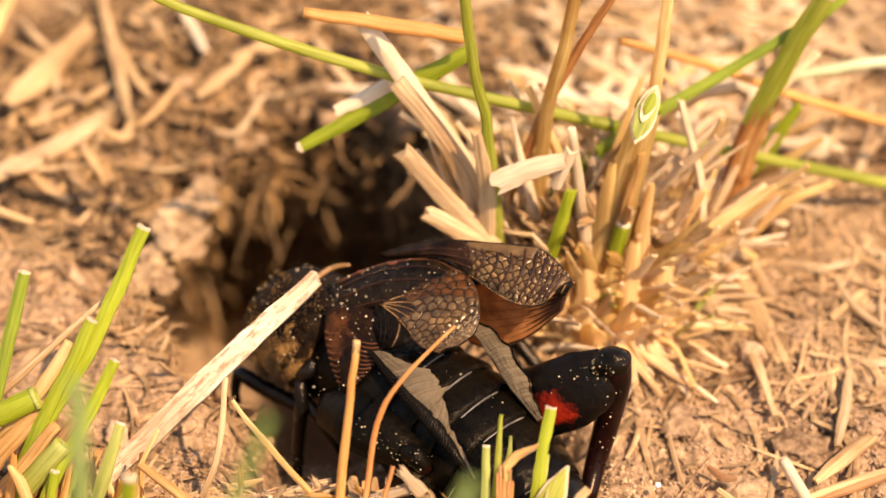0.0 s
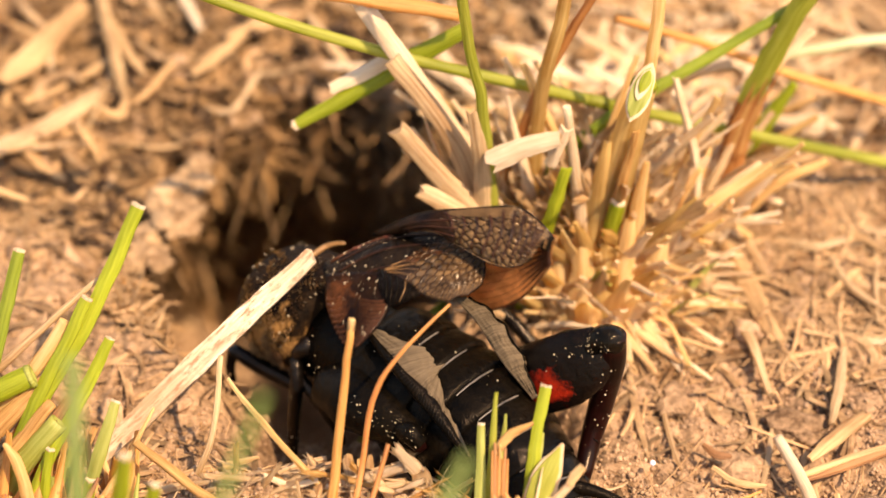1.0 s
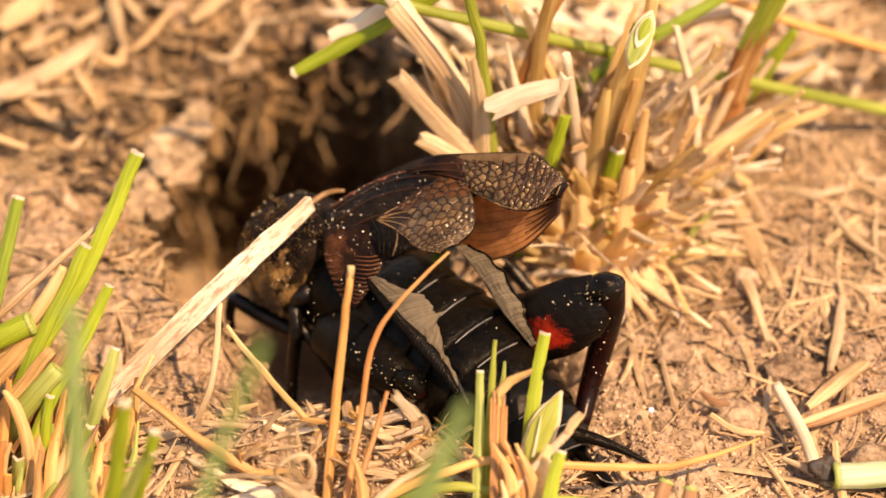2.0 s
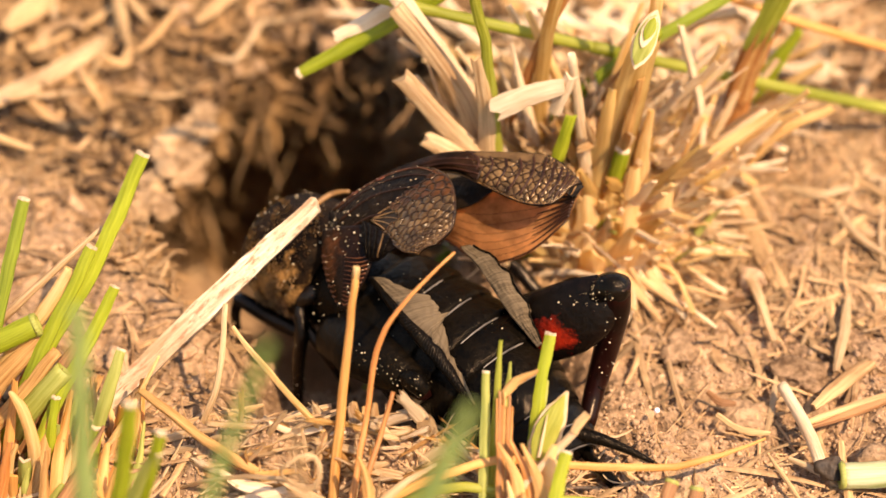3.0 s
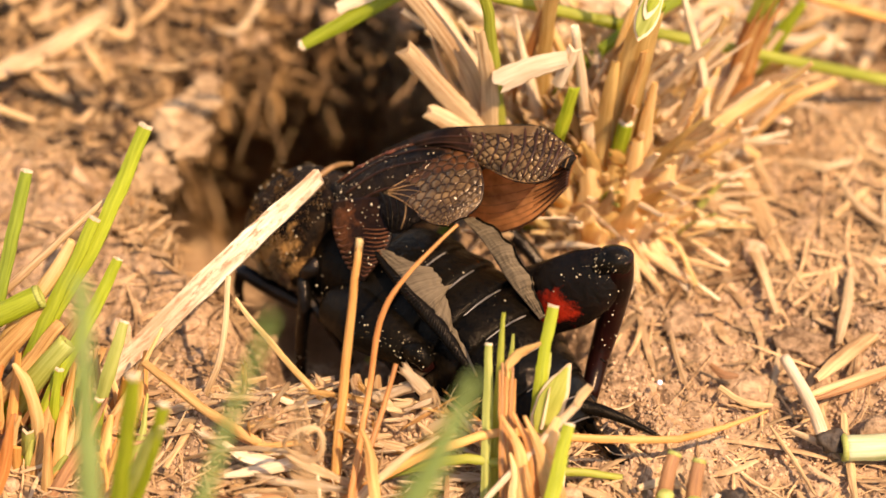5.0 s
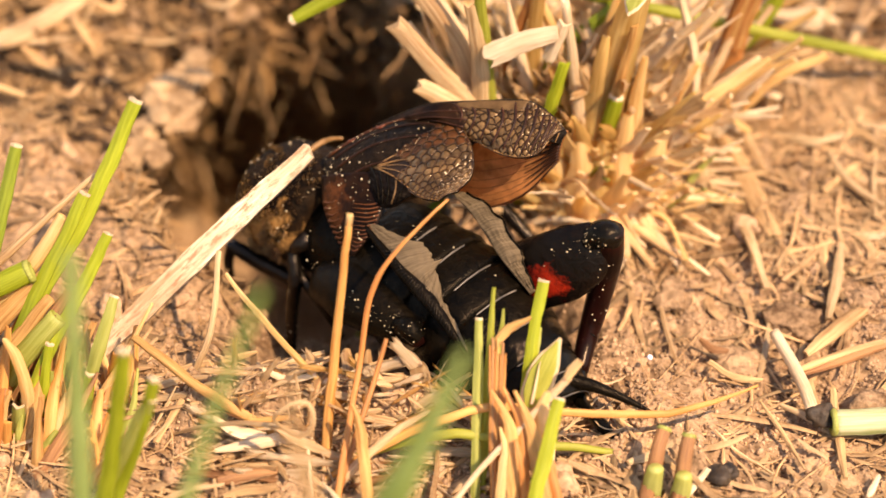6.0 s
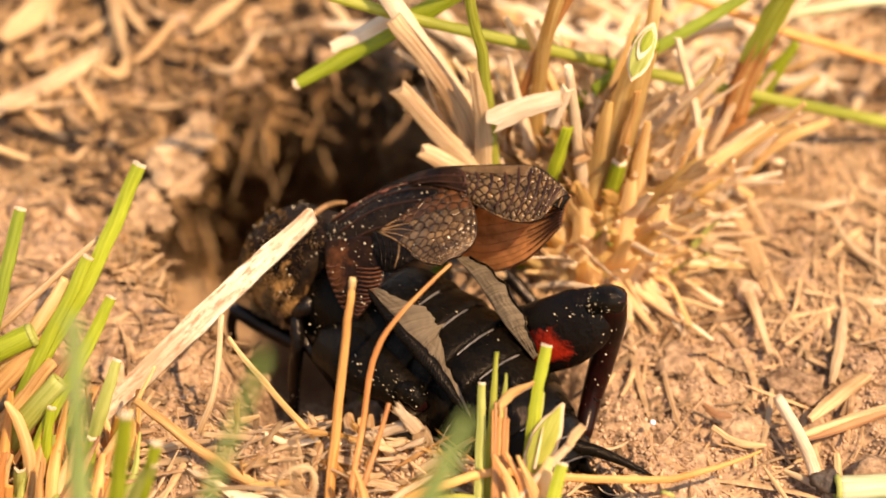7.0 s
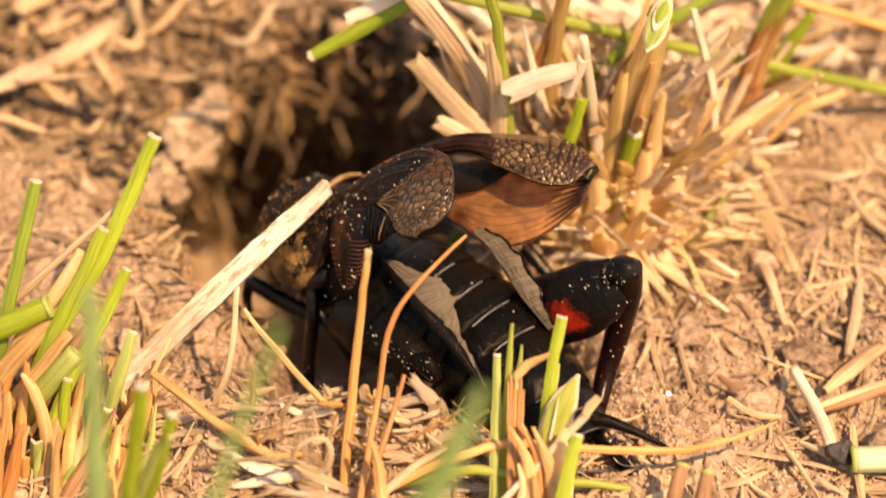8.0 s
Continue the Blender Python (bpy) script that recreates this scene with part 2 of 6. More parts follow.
def build_ground():
    near = [-31 + 0.16 * i for i in range(388)]
    outer = [-34, -38, -46, -64, -110, -250, -900, -5000, -40000, -200000]
    lines = sorted(outer) + near + [-v for v in outer]
    n = len(lines)
    verts = [ground_point(x, y) * MM for y in lines for x in lines]
    faces = [(j * n + i, j * n + i + 1, (j + 1) * n + i + 1, (j + 1) * n + i) for j in range(n - 1) for i in range(n - 1)]
    data = bpy.data.meshes.new("ground")
    data.from_pydata(verts, [], faces)
    data.polygons.foreach_set("use_smooth", [True] * len(faces))
    data.materials.append(SOIL)
    tagged(new("ground", data), "dry crumbly tan soil with a dark burrow mouth", "ground", kind="structure")


build_ground()


def add_tube_fast(verts, faces, pts, w, flat):
    """A four-sided fibre, added to plain lists."""
    n, first = len(pts), len(verts)
    for i, p in enumerate(pts):
        along = (pts[min(i + 1, n - 1)] - pts[max(i - 1, 0)]).normalized()
        side = along.cross(Vector((0, 0, 1)))
        side = side.normalized() if side.length > 1e-3 else Vector((1, 0, 0))
        up = side.cross(along) * flat
        q = w * (0.35 + 0.65 * math.sin(math.pi * (0.12 + 0.8 * i / (n - 1))))
        verts += [(p + side * q * c + up * q * s) * MM for c, s in ((1, 0), (0, 1), (-1, 0), (0, -1))]
    for i in range(n - 1):
        a, b = first + 4 * i, first + 4 * i + 4
        faces += [(a + j, a + (j - 1) % 4, b + (j - 1) % 4, b + j) for j in range(4)]
    faces += [(first, first + 1, first + 2, first + 3), tuple(first + 4 * (n - 1) + j for j in (3, 2, 1, 0))]


def stuff(name, label, category, verts, faces, mat, smooth=True):
    data = bpy.data.meshes.new(name)
    data.from_pydata(verts, [], faces)
    data.polygons.foreach_set("use_smooth", [smooth] * len(faces))
    data.materials.append(mat)
    return tagged(new(name, data), label, category, kind="stuff")


def scatter_fibres(name, label, count, mat, seed, length, width, flat, sink, curl, keep, spread=((-30, 30), (-26, 32)), steep=0.0):
    """Dry fibres strewn over the ground and half sunk in it, one object of many."""
    rng = random.Random(seed)
    verts, faces, made = [], [], 0
    while made < count:
        x, y = rng.uniform(*spread[0]), rng.uniform(*spread[1])
        if not keep(x, y, rng) or on_rim(x, y):
            continue
        made += 1
        a, l = rng.uniform(0, 2 * math.pi), rng.uniform(length[0] ** 0.5, length[1] ** 0.5) ** 2
        bend, lift, tip = rng.gauss(0, curl), rng.uniform(-sink, sink * 1.4), rng.gauss(0, 0.12)
        w = width[0] + (width[1] - width[0]) * rng.random() ** 2
        pts = []
        for k in range(6):
            f = k / 5 - 0.5
            b = a + bend * f * 2.4
            q = ground_point(x + math.cos(b) * l * f, y + math.sin(b) * l * f)
            pts.append(q + Vector((0, 0, w * 0.4 + lift + tip * f * l)))
        mean = sum(p.z for p in pts) / 6
        if max(p.z for p in pts) - min(p.z for p in pts) > 2.5 + l:
            continue
        stiff = 0.86
        climb = rng.gauss(0, steep)
        pts = [Vector((p.x, p.y + 0.3 * abs(climb) * k, p.z * (1 - stiff) + mean * stiff + climb * (k - 2.5) * l / 6)) for k, p in enumerate(pts)]
        add_tube_fast(verts, faces, pts, w, rng.uniform(*flat))
    stuff(name, label, "plant litter", verts, faces, mat, False)


def on_rim(x, y):
    """On the pale caked rim beside the burrow."""
    return abs((x + 13.4) * 0.92 - (y - 8.2) * 0.39) < 1.7 and abs(y - 8.6) < 5.0


def clear_of_cricket(x, y):
    return math.hypot((x + 0.6) / 9.0, (y + 6.4) / 6.6) > 1


def outside(x, y, r):
    return clear_of_cricket(x, y) and hollow(x, y) < 0.15


def bare_patch(x, y, r):
    """Fewer fibres on the trodden soil beside the cricket."""
    trodden = soft_step(11, 6, math.hypot((x - 14.5) * 0.75, y + 10.5)) + soft_step(11, 5, math.hypot(x + 15.5, (y + 1.5) * 0.85))
    lip = soft_step(-10.5, -12, y) * soft_step(11, 8.5, abs(x + 3))
    return outside(x, y, r) and r.random() > max(0.86 * trodden, 0.92 * lip)


scatter_fibres("fine_fibres", "fine tan root fibres matted in the soil", 9000, FIBRE, 5, (1.0, 6), (0.025, 0.075), (0.5, 1), 0.16, 0.28, bare_patch)
scatter_fibres("dry_fibres", "tangled tan dry grass fibres lying on soil", 2300, FIBRE, 6, (1.2, 7), (0.07, 0.2), (0.18, 0.5), 0.2, 0.2, bare_patch)
scatter_fibres("straw_flakes", "broad flat tan flakes of dead grass", 1700, FIBRE, 7, (0.8, 4.5), (0.08, 0.26), (0.10, 0.25), 0.24, 0.2, bare_patch)
scatter_fibres("bleached_bits", "short bleached straw bits strewn over soil", 800, STRAW, 8, (1.0, 5.5), (0.06, 0.26), (0.25, 0.6), 0.2, 0.25, bare_patch)
scatter_fibres("lip_litter", "pale broken straw heaped on the burrow's near lip", 240, STRAW, 14, (1.0, 5), (0.02, 0.13), (0.15, 0.5), 0.5, 0.22,
               outside, ((-14, 9), (-24, -11.5)), 0.12)


def thatch(x, y, r):
    """The matted dead grass away from the trodden soil."""
    return bare_patch(x, y, r) and hollow(x, y) < 0.05 and (x > 9.5 or x < -13 or y < -12) and r.random() < 0.35 + 0.65 * soft_step(-0.2, 0.25, noise.noise((x * 0.3, y * 0.3, 50)))


scatter_fibres("thatch", "matted tan thatch of dead grass blades", 5200, FIBRE, 81, (1.0, 6.5), (0.025, 0.17), (0.12, 0.4), 0.3, 0.07, thatch, steep=0.06)
scatter_fibres("pale_thatch", "matted pale thatch of dead grass blades", 900, STRAW, 83, (1.0, 6.0), (0.025, 0.15), (0.12, 0.4), 0.32, 0.07, thatch, steep=0.06)


scatter_fibres("far_straw", "bleached straw strewn behind the tuft", 650, STRAW, 85, (1.5, 8), (0.08, 0.42), (0.2, 0.5), 0.7, 0.12, lambda x, y, r: hollow(x, y) < 0.02 and y > 13, ((-2, 30), (13, 38)), 0.15)
scatter_fibres("far_husks", "pale torn husks strewn behind the tuft", 450, FRAY, 87, (1.0, 5), (0.10, 0.45), (0.15, 0.4), 0.7, 0.15, lambda x, y, r: hollow(x, y) < 0.02 and y > 12, ((-1, 22), (12, 36)), 0.2)


def scatter_chips(name, label, count, mat, seed, length, width, spread, keep):
    """Chips and root ends sticking out of steep walls every way."""
    rng = random.Random(seed)
    verts, faces, made = [], [], 0
    while made < count:
        x, y = rng.uniform(*spread[0]), rng.uniform(*spread[1])
        if not keep(x, y, rng) or on_rim(x, y):
            continue
        made += 1
        p = ground_point(x, y)
        way = Vector((rng.gauss(0, 1), rng.gauss(-0.5, 0.8), rng.gauss(0, 0.7))).normalized()
        l, w = rng.uniform(*length), rng.uniform(*width)
        bend = Vector((rng.gauss(0, 0.5), rng.gauss(0, 0.4), rng.gauss(0, 0.5))) * l
        p = p - way * l * 0.2
        add_tube_fast(verts, faces, [p + way * l * k / 4 + bend * (k / 4) ** 2 for k in range(5)], w, rng.uniform(0.3, 0.9))
    stuff(name, label, "plant litter", verts, faces, mat, False)


# root bits packed over the wall; their dark colour adds to the burrow's shade
scatter_chips("burrow_roots", "brown root ends and chips, darkened to deepen the burrow's shade", 5200, ROOT, 9, (0.5, 2.2), (0.05, 0.2), ((-18, 5), (-2, 21)),
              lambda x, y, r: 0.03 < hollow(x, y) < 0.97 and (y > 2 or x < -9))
scatter_chips("burrow_hairs", "thin root hairs hanging in the burrow mouth", 900, FIBRE, 29, (1.0, 3.5), (0.03, 0.09), ((-18, 5), (2, 21)),
              lambda x, y, r: 0.02 < hollow(x, y) < 0.8)
scatter_chips("rim_chips", "tan chips of dead grass round the burrow mouth", 900, ROOT, 31, (0.5, 2.2), (0.06, 0.2), ((-18, 6), (2, 22)),
              lambda x, y, r: 0.02 < hollow(x, y) < 0.75)
scatter_fibres("rim_straws", "coarse tan dead grass bits above the burrow", 380, FIBRE, 41, (0.8, 4.2), (0.10, 0.42), (0.2, 0.6), 0.9, 0.3,
               lambda x, y, r: hollow(x, y) < 0.1 and math.hypot((x + 9) / 17, (y - 18) / 13) < 1, ((-27, 8), (4, 31)), 0.25)
scatter_fibres("rim_litter", "coarse brown dead grass bits above the burrow", 2200, ROOT, 10, (0.8, 3.6), (0.14, 0.45), (0.3, 0.8), 0.9, 0.4,
               lambda x, y, r: hollow(x, y) < 0.3 and math.hypot((x + 9) / 18, (y - 18) / 13) < 1, ((-27, 9), (4, 31)), 0.3)


# more root bits in the same darkened tone, keeping the mouth dim
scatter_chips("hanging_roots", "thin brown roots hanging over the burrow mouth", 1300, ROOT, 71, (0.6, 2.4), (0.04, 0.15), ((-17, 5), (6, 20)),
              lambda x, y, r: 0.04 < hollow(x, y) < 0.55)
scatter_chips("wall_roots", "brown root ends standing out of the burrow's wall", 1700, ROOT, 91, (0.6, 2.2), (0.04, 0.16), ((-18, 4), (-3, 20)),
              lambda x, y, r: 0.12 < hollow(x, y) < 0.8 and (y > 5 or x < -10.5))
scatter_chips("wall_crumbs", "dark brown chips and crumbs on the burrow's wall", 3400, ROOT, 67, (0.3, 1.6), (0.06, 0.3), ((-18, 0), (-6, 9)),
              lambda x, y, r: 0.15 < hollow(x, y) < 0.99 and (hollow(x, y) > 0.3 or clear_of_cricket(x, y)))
scatter_chips("slope_chips", "small tan chips on the burrow's near slope", 1400, FIBRE, 61, (0.3, 1.5), (0.04, 0.2), ((-17, -5), (-5, 9)),
              lambda x, y, r: 0.0 < hollow(x, y) < 0.5 and clear_of_cricket(x, y))


def scatter_crumbs(name, label, count, seed, small, large, keep, sink, mat=CRUMB):
    rng = random.Random(seed)
    ball = bmesh.new()
    bmesh.ops.create_icosphere(ball, subdivisions=1 if large < 0.5 else 3, radius=1)
    shape, tris = [v.co.copy() for v in ball.verts], [[v.index for v in f.verts] for f in ball.faces]
    ball.free()
    verts, faces, made = [], [], 0
    while made < count:
        x, y = rng.uniform(-28, 28), rng.uniform(-25, 30)
        if not keep(x, y, rng):
            continue
        made += 1
        r = small + large * rng.random() ** 3
        p = ground_point(x, y) + Vector((0, 0, r * sink))
        turn = Euler((rng.uniform(0, 6), rng.uniform(0, 6), rng.uniform(0, 6))).to_matrix()
        sx, sy, sz = r, r * rng.uniform(0.6, 1), r * rng.uniform(0.45, 0.8)
        first, shift = len(verts), rng.uniform(0, 99)
        for v in shape:
            q = v * (1 + 0.45 * noise.noise(v * 1.6 + Vector((shift, 0, 0))) + 0.2 * noise.noise(v * 4 + Vector((0, shift, 0))))
            verts.append((p + turn @ Vector((q.x * sx, q.y * sy, q.z * sz))) * MM)
        faces += [[first + k for k in t] for t in tris]
    stuff(name, label, "soil crumbs", verts, faces, mat, True)


scatter_crumbs("soil_grit", "fine dry tan soil grit", 15000, 11, 0.03, 0.2, lambda x, y, r: True, 0.2)
scatter_crumbs("lip_granules", "reddish tan granular soil on the burrow's lip", 6500, 21, 0.03, 0.16, lambda x, y, r: -14 < x < 10 and -19 < y < -10.5 and clear_of_cricket(x, y), 0.35)
scatter_crumbs("trodden_granules", "fine tan soil granules on trodden ground", 6000, 23, 0.025, 0.13, lambda x, y, r: math.hypot((x - 13) * 0.8, y + 8.5) < 8 and clear_of_cricket(x, y), 0.12)
scatter_crumbs("rim_crumbs", "pale caked crumbs on the burrow's rim", 260, 25, 0.1, 0.5, lambda x, y, r: on_rim(x, y), 0.1, CAKED)
scatter_crumbs("soil_crumbs", "rounded dry tan soil crumbs", 60, 12, 0.25, 0.7, lambda x, y, r: hollow(x, y) < 0.5 and clear_of_cricket(x, y), 0.1)


def clod(label, x, y, size, turn, lift, mat, seed, height=None, fine=5):
    """A lump of caked soil."""
    bm = bmesh.new()
    bmesh.ops.create_icosphere(bm, subdivisions=fine, radius=1)
    m = Euler([radians(d) for d in turn]).to_matrix()
    for v in bm.verts:
        s = Vector((seed, seed * 2, 0))
        q = v.co * (1 + 0.45 * noise.noise(v.co * 1.1 + s) + 0.2 * noise.noise(v.co * 2.6 + s) + 0.07 * noise.noise(v.co * 8 + s) + 0.03 * noise.noise(v.co * 22 + s))
        v.co = (m @ Vector((q.x * size[0], q.y * size[1], q.z * size[2])) + Vector((x, y, (ground_z(x, y) if height is None else height) + lift))) * MM
    tagged(link_mesh("soil_clod", bm, mat), label, "soil clod")


rng = random.Random(15)
for k in range(46):
    x, y = rng.uniform(-17, 3), rng.uniform(-2, 19)
    if not 0.25 < hollow(x, y) < 0.85 or not (y > 6 or x < -10.5):
        continue
    p, wide = ground_point(x, y), rng.uniform(0.4, 1.3)
    clod("brown crumbly soil lump in the burrow's wall", p.x, p.y, (wide, wide * rng.uniform(0.7, 1.2), wide * rng.uniform(0.5, 0.9)), [rng.uniform(-60, 60) for _ in range(3)], 0.0, SOIL, 3.1 * k, p.z, 4)
for k in range(28):
    f = (k + 0.5) / 28
    x, y, wide = -11.9 - 3.2 * f + rng.gauss(0, 0.65), 12.4 - 7.8 * f + rng.gauss(0, 0.5), rng.uniform(0.3, 0.8)
    clod("pale caked soil lump on the burrow's rim", x, y, (wide, wide * rng.uniform(0.9, 1.6), wide * 0.6), (rng.uniform(-20, 20), rng.uniform(-20, 20), rng.uniform(-70, 10)), 0.0, CAKED, 2.3 * k, -0.35 - 0.6 * f + rng.gauss(0, 0.2))
clod("brown crumbly soil lump in the burrow", -9.2, 3.0, (1.7, 1.4, 1.2), (20, 0, 30), 0.3, SOIL, 2.2)
clod("tan soil lump on trodden ground", 14.2, -9.6, (1.3, 1.0, 0.6), (0, 0, 30), 0.0, SOIL, 5.2)
clod("tan soil lump on trodden ground", 17.5, -7.2, (1.6, 1.1, 0.7), (0, 0, -20), 0.0, SOIL, 6.4)
clod("tan soil lump on trodden ground", 11.6, -5.2, (1.2, 0.9, 0.5), (0, 0, 70), 0.0, SOIL, 7.9)
clod("tan soil lump by the fallen stem", 20.2, -13.0, (1.8, 1.2, 0.8), (0, 0, 15), 0.0, SOIL, 8.8)


# ---- plants ----
def to_ground(points):
    """Carries the line's first end on into the ground."""
    p, way = points[0].copy(), (points[0] - points[1]).normalized()
    way.z = min(way.z, -0.25)
    extra = []
    for _ in range(60):
        if p.z < ground_z(p.x, p.y) - 0.5:
            break
        p = p + way * 0.6
        way.z -= 0.06
        extra.append(p.copy())
    return extra[::-1] + points


TUFT = [None]


def tuft(label, x, y):
    """Begins a grass plant: what is made next grows from it."""
    ob = new("grass_tuft")
    ob.location = Vector((x, y, ground_z(x, y))) * MM
    TUFT[0] = tagged(ob, label, "grass tuft")


def settle(ob, label, category, group):
    """A shoot of the present tuft becomes its part, any other a thing."""
    if TUFT[0]:
        ob.parent = TUFT[0]
        ob.matrix_parent_inverse = Matrix.Translation(-TUFT[0].location)
        ob["label"] = label
        return ob
    return tagged(ob, label, category, group)


def add_ribbon(bm, points, widths, fold=0.35, thick=0.14, face=(0, -0.74, 0.67), twist=0.0, start=0.0, stop=1.0, ragged=0.0):
    """A folded leaf strip with thickness along points, crisp at its margins."""
    rows, face, n, uv, place, run = [], Vector(face), len(points), bm.loops.layers.uv.verify(), {}, 0.0
    for i, p in enumerate(points):
        run += (p - points[i - 1]).length if i else 0
        along = (points[min(i + 1, n - 1)] - points[max(i - 1, 0)]).normalized()
        f = start + (stop - start) * i / (n - 1)
        side = along.cross(face).normalized()
        out = side.cross(along)
        c, s = math.cos(twist * f), math.sin(twist * f)
        side, out = side * c + out * s, out * c - side * s
        w = between(widths, f) / 2 * (1 + 0.14 * noise.noise((p.x * 0.9, p.y * 0.9, p.z * 0.9 + 5)))
        half = thick / 2
        section = ((-1, -fold * w - half), (-0.5, -0.42 * fold * w - half), (0, -half), (0.5, -0.42 * fold * w - half), (1, -fold * w - half),
                   (0.97, -fold * w + half), (0.5, -0.42 * fold * w + half * 1.3), (0, half * 1.8), (-0.5, -0.42 * fold * w + half * 1.3), (-0.97, -fold * w + half))
        tear = [ragged * w * (random.random() - 0.6) if i == n - 1 else 0 for _ in range(5)]
        tear += tear[::-1]
        row = []
        for k, (a, b) in enumerate(section):
            row.append(bm.verts.new((p + side * (a * w) + out * b + along * tear[k]) * MM))
            place[row[-1]] = (a * w, run)
        rows.append(row)
    k = len(rows[0])
    for a, b in zip(rows, rows[1:]):
        for j in range(k):
            for loop in bm.faces.new((a[j], a[j - 1], b[j - 1], b[j])).loops:
                loop[uv].uv = place[loop.vert]
        for j in (0, 4, 5, 9):
            bm.edges.get((a[j], b[j])).smooth = False
    for row in (rows[0], rows[-1][::-1]):
        for edge in bm.faces.new(row).edges:
            edge.smooth = False


def leaf(name, knots, widths, mat, label, category="grass blade", rooted=True, cut=None, fold=0.35, twist=0.0, thick=0.13, base=None, base_part=0.33, group="", face=(0, -0.74, 0.67)):
    """A grass blade from its foot to its tip; cut: the material of its mown end; base: of its lowest third."""
    pts = curve_points(knots, 14)
    if rooted:
        pts = to_ground(pts)
    n = len(pts)
    pts = [p + 0.06 * noise.noise_vector(p * 0.6) + 0.03 * noise.noise_vector(p * 2.6) for p in pts]
    if cut:
        pts.insert(n - 1, pts[-2].lerp(pts[-1], 0.7))
        n += 1
    cut_at = max(2, n - 2) if cut else n - 1
    bm = bmesh.new()
    first = int(n * base_part) if base else 0
    add_ribbon(bm, pts[first:cut_at + 1], widths, fold, thick, face, twist, first / (n - 1), cut_at / (n - 1), 0 if cut else 0.9)
    ob = link_mesh(name, bm, mat)
    if cut:
        bm = bmesh.new()
        tip = [pts[-2], pts[-2].lerp(pts[-1], 0.55), pts[-1]]
        add_ribbon(bm, tip, [w * 1.03 for w in widths], fold, thick * 1.2, face, twist, cut_at / (n - 1), 1, 0.5)
        part("cut_tip", bm, cut, ob, "dry whitish mown tip")
    if base:
        bm = bmesh.new()
        add_ribbon(bm, pts[:first + 1], [w * 1.02 for w in widths], fold, thick * 1.1, face, twist, 0, first / (n - 1))
        part("sheath", bm, base, ob, "reddish brown sheath")
    return settle(ob, label, category, group)


def stalk(name, knots, radii, mat, label, category="straw", rooted=True, flat=0.7, hollow_end=0.3, cut=None, rough=0.06, sides=9, group="", nodes=()):
    """A round or flattened stem; nodes: where along it swollen joints sit."""
    pts = curve_points(knots, 16)
    if rooted:
        pts = to_ground(pts)
    pts = [p + 0.06 * noise.noise_vector(p * 0.7) for p in pts]
    bm = bmesh.new()
    add_tube(bm, pts, radii, sides, flat, rough=rough, hollow=hollow_end)
    ob = link_mesh(name, bm, mat)
    if cut:
        bm = bmesh.new()
        end = pts[-1] + (pts[-1] - pts[-2]).normalized() * 0.12
        add_tube(bm, [pts[-1].lerp(pts[-2], 0.5), pts[-1], end], [radii[-1] * 1.05, radii[-1] * 1.08, radii[-1] * 0.95], sides, flat, rough=0.2, hollow=0.15)
        part("cut_end", bm, cut, ob, "pale frayed cut end")
    for f in nodes:
        k = int(f * (len(pts) - 2))
        bm = bmesh.new()
        r = between(radii, f) * 1.18
        add_tube(bm, [pts[k].lerp(pts[k + 1], 0.1), pts[k].lerp(pts[k + 1], 0.5), pts[k].lerp(pts[k + 1], 0.9)], [r * 0.9, r, r * 0.9], sides, flat)
        part("joint", bm, mat, ob)
    return settle(ob, label, category, group)


BROWN_SEED = material("dark_seed", (0.015, 0.010, 0.006), (0.10, 0.065, 0.035), 1500, 400, 0.6, 0.8, 0.3, vary=0.1)
LITTER = "loose straws on the soil"
GB = "short green grass blade with whitish mown tip"

# the mown grass beside the burrow
tuft("mown green grass tuft with orange dead stalks beside the burrow", -17, -13)
leaf("grass_blade", [(-17.07, -10.56, 4.53), (-15.11, -8.87, 7.2), (-13.61, -7.47, 9.88), (-12.45, -6.21, 12.17)], [0.62, 0.72, 0.72, 0.62], GREEN, "bright green grass blade, mown straight across the tip", cut=PALE, base=RED)
leaf("grass_blade", [(-19.12, -9.9, 5.61), (-18.43, -8.52, 8.04), (-17.69, -7.21, 10.47)], [0.55, 0.62, 0.52], DEEP, "dark green grass blade with mown tip", cut=PALE)
leaf("grass_blade", [(-16.87, -10.63, 5.28), (-15.82, -9.57, 6.99), (-14.77, -8.56, 8.86)], [0.5, 0.6, 0.5], GREEN, GB, cut=PALE)
leaf("grass_blade", [(-15.66, -11.37, 4.29), (-14.68, -10.12, 5.65), (-13.83, -9.26, 7.18)], [0.5, 0.6, 0.42], GREEN, GB, cut=PALE)
leaf("grass_blade", [(-11.68, -30.44, 14.08), (-11.5, -30.44, 16.32), (-11.1, -30.44, 21.2), (-10.73, -30.44, 25.71)], [0.7, 0.75, 0.8, 0.5], SOFT, "tall green grass blade")
leaf("grass_blade", [(-14.89, -12.96, 1.67), (-14.18, -12.43, 3.61), (-13.58, -11.12, 5.15)], [0.5, 0.62, 0.4], LIME, GB, cut=PALE)
leaf("grass_blade", [(-15.45, -13.6, -2.08), (-15.1, -13.6, 0.17), (-14.7, -13.35, 2.51)], [0.5, 0.55, 0.45], GREEN, GB, cut=PALE)
leaf("grass_blade", [(-12.46, -22, 6.41), (-11.83, -22, 9.67), (-11.3, -22, 12.91)], [0.62, 0.66, 0.56], GREEN, GB, cut=PALE)
leaf("grass_blade", [(-12.17, -20, 4.11), (-11.37, -20, 6.5), (-10.63, -20, 9.28)], [0.5, 0.56, 0.48], GREEN, GB, cut=PALE)
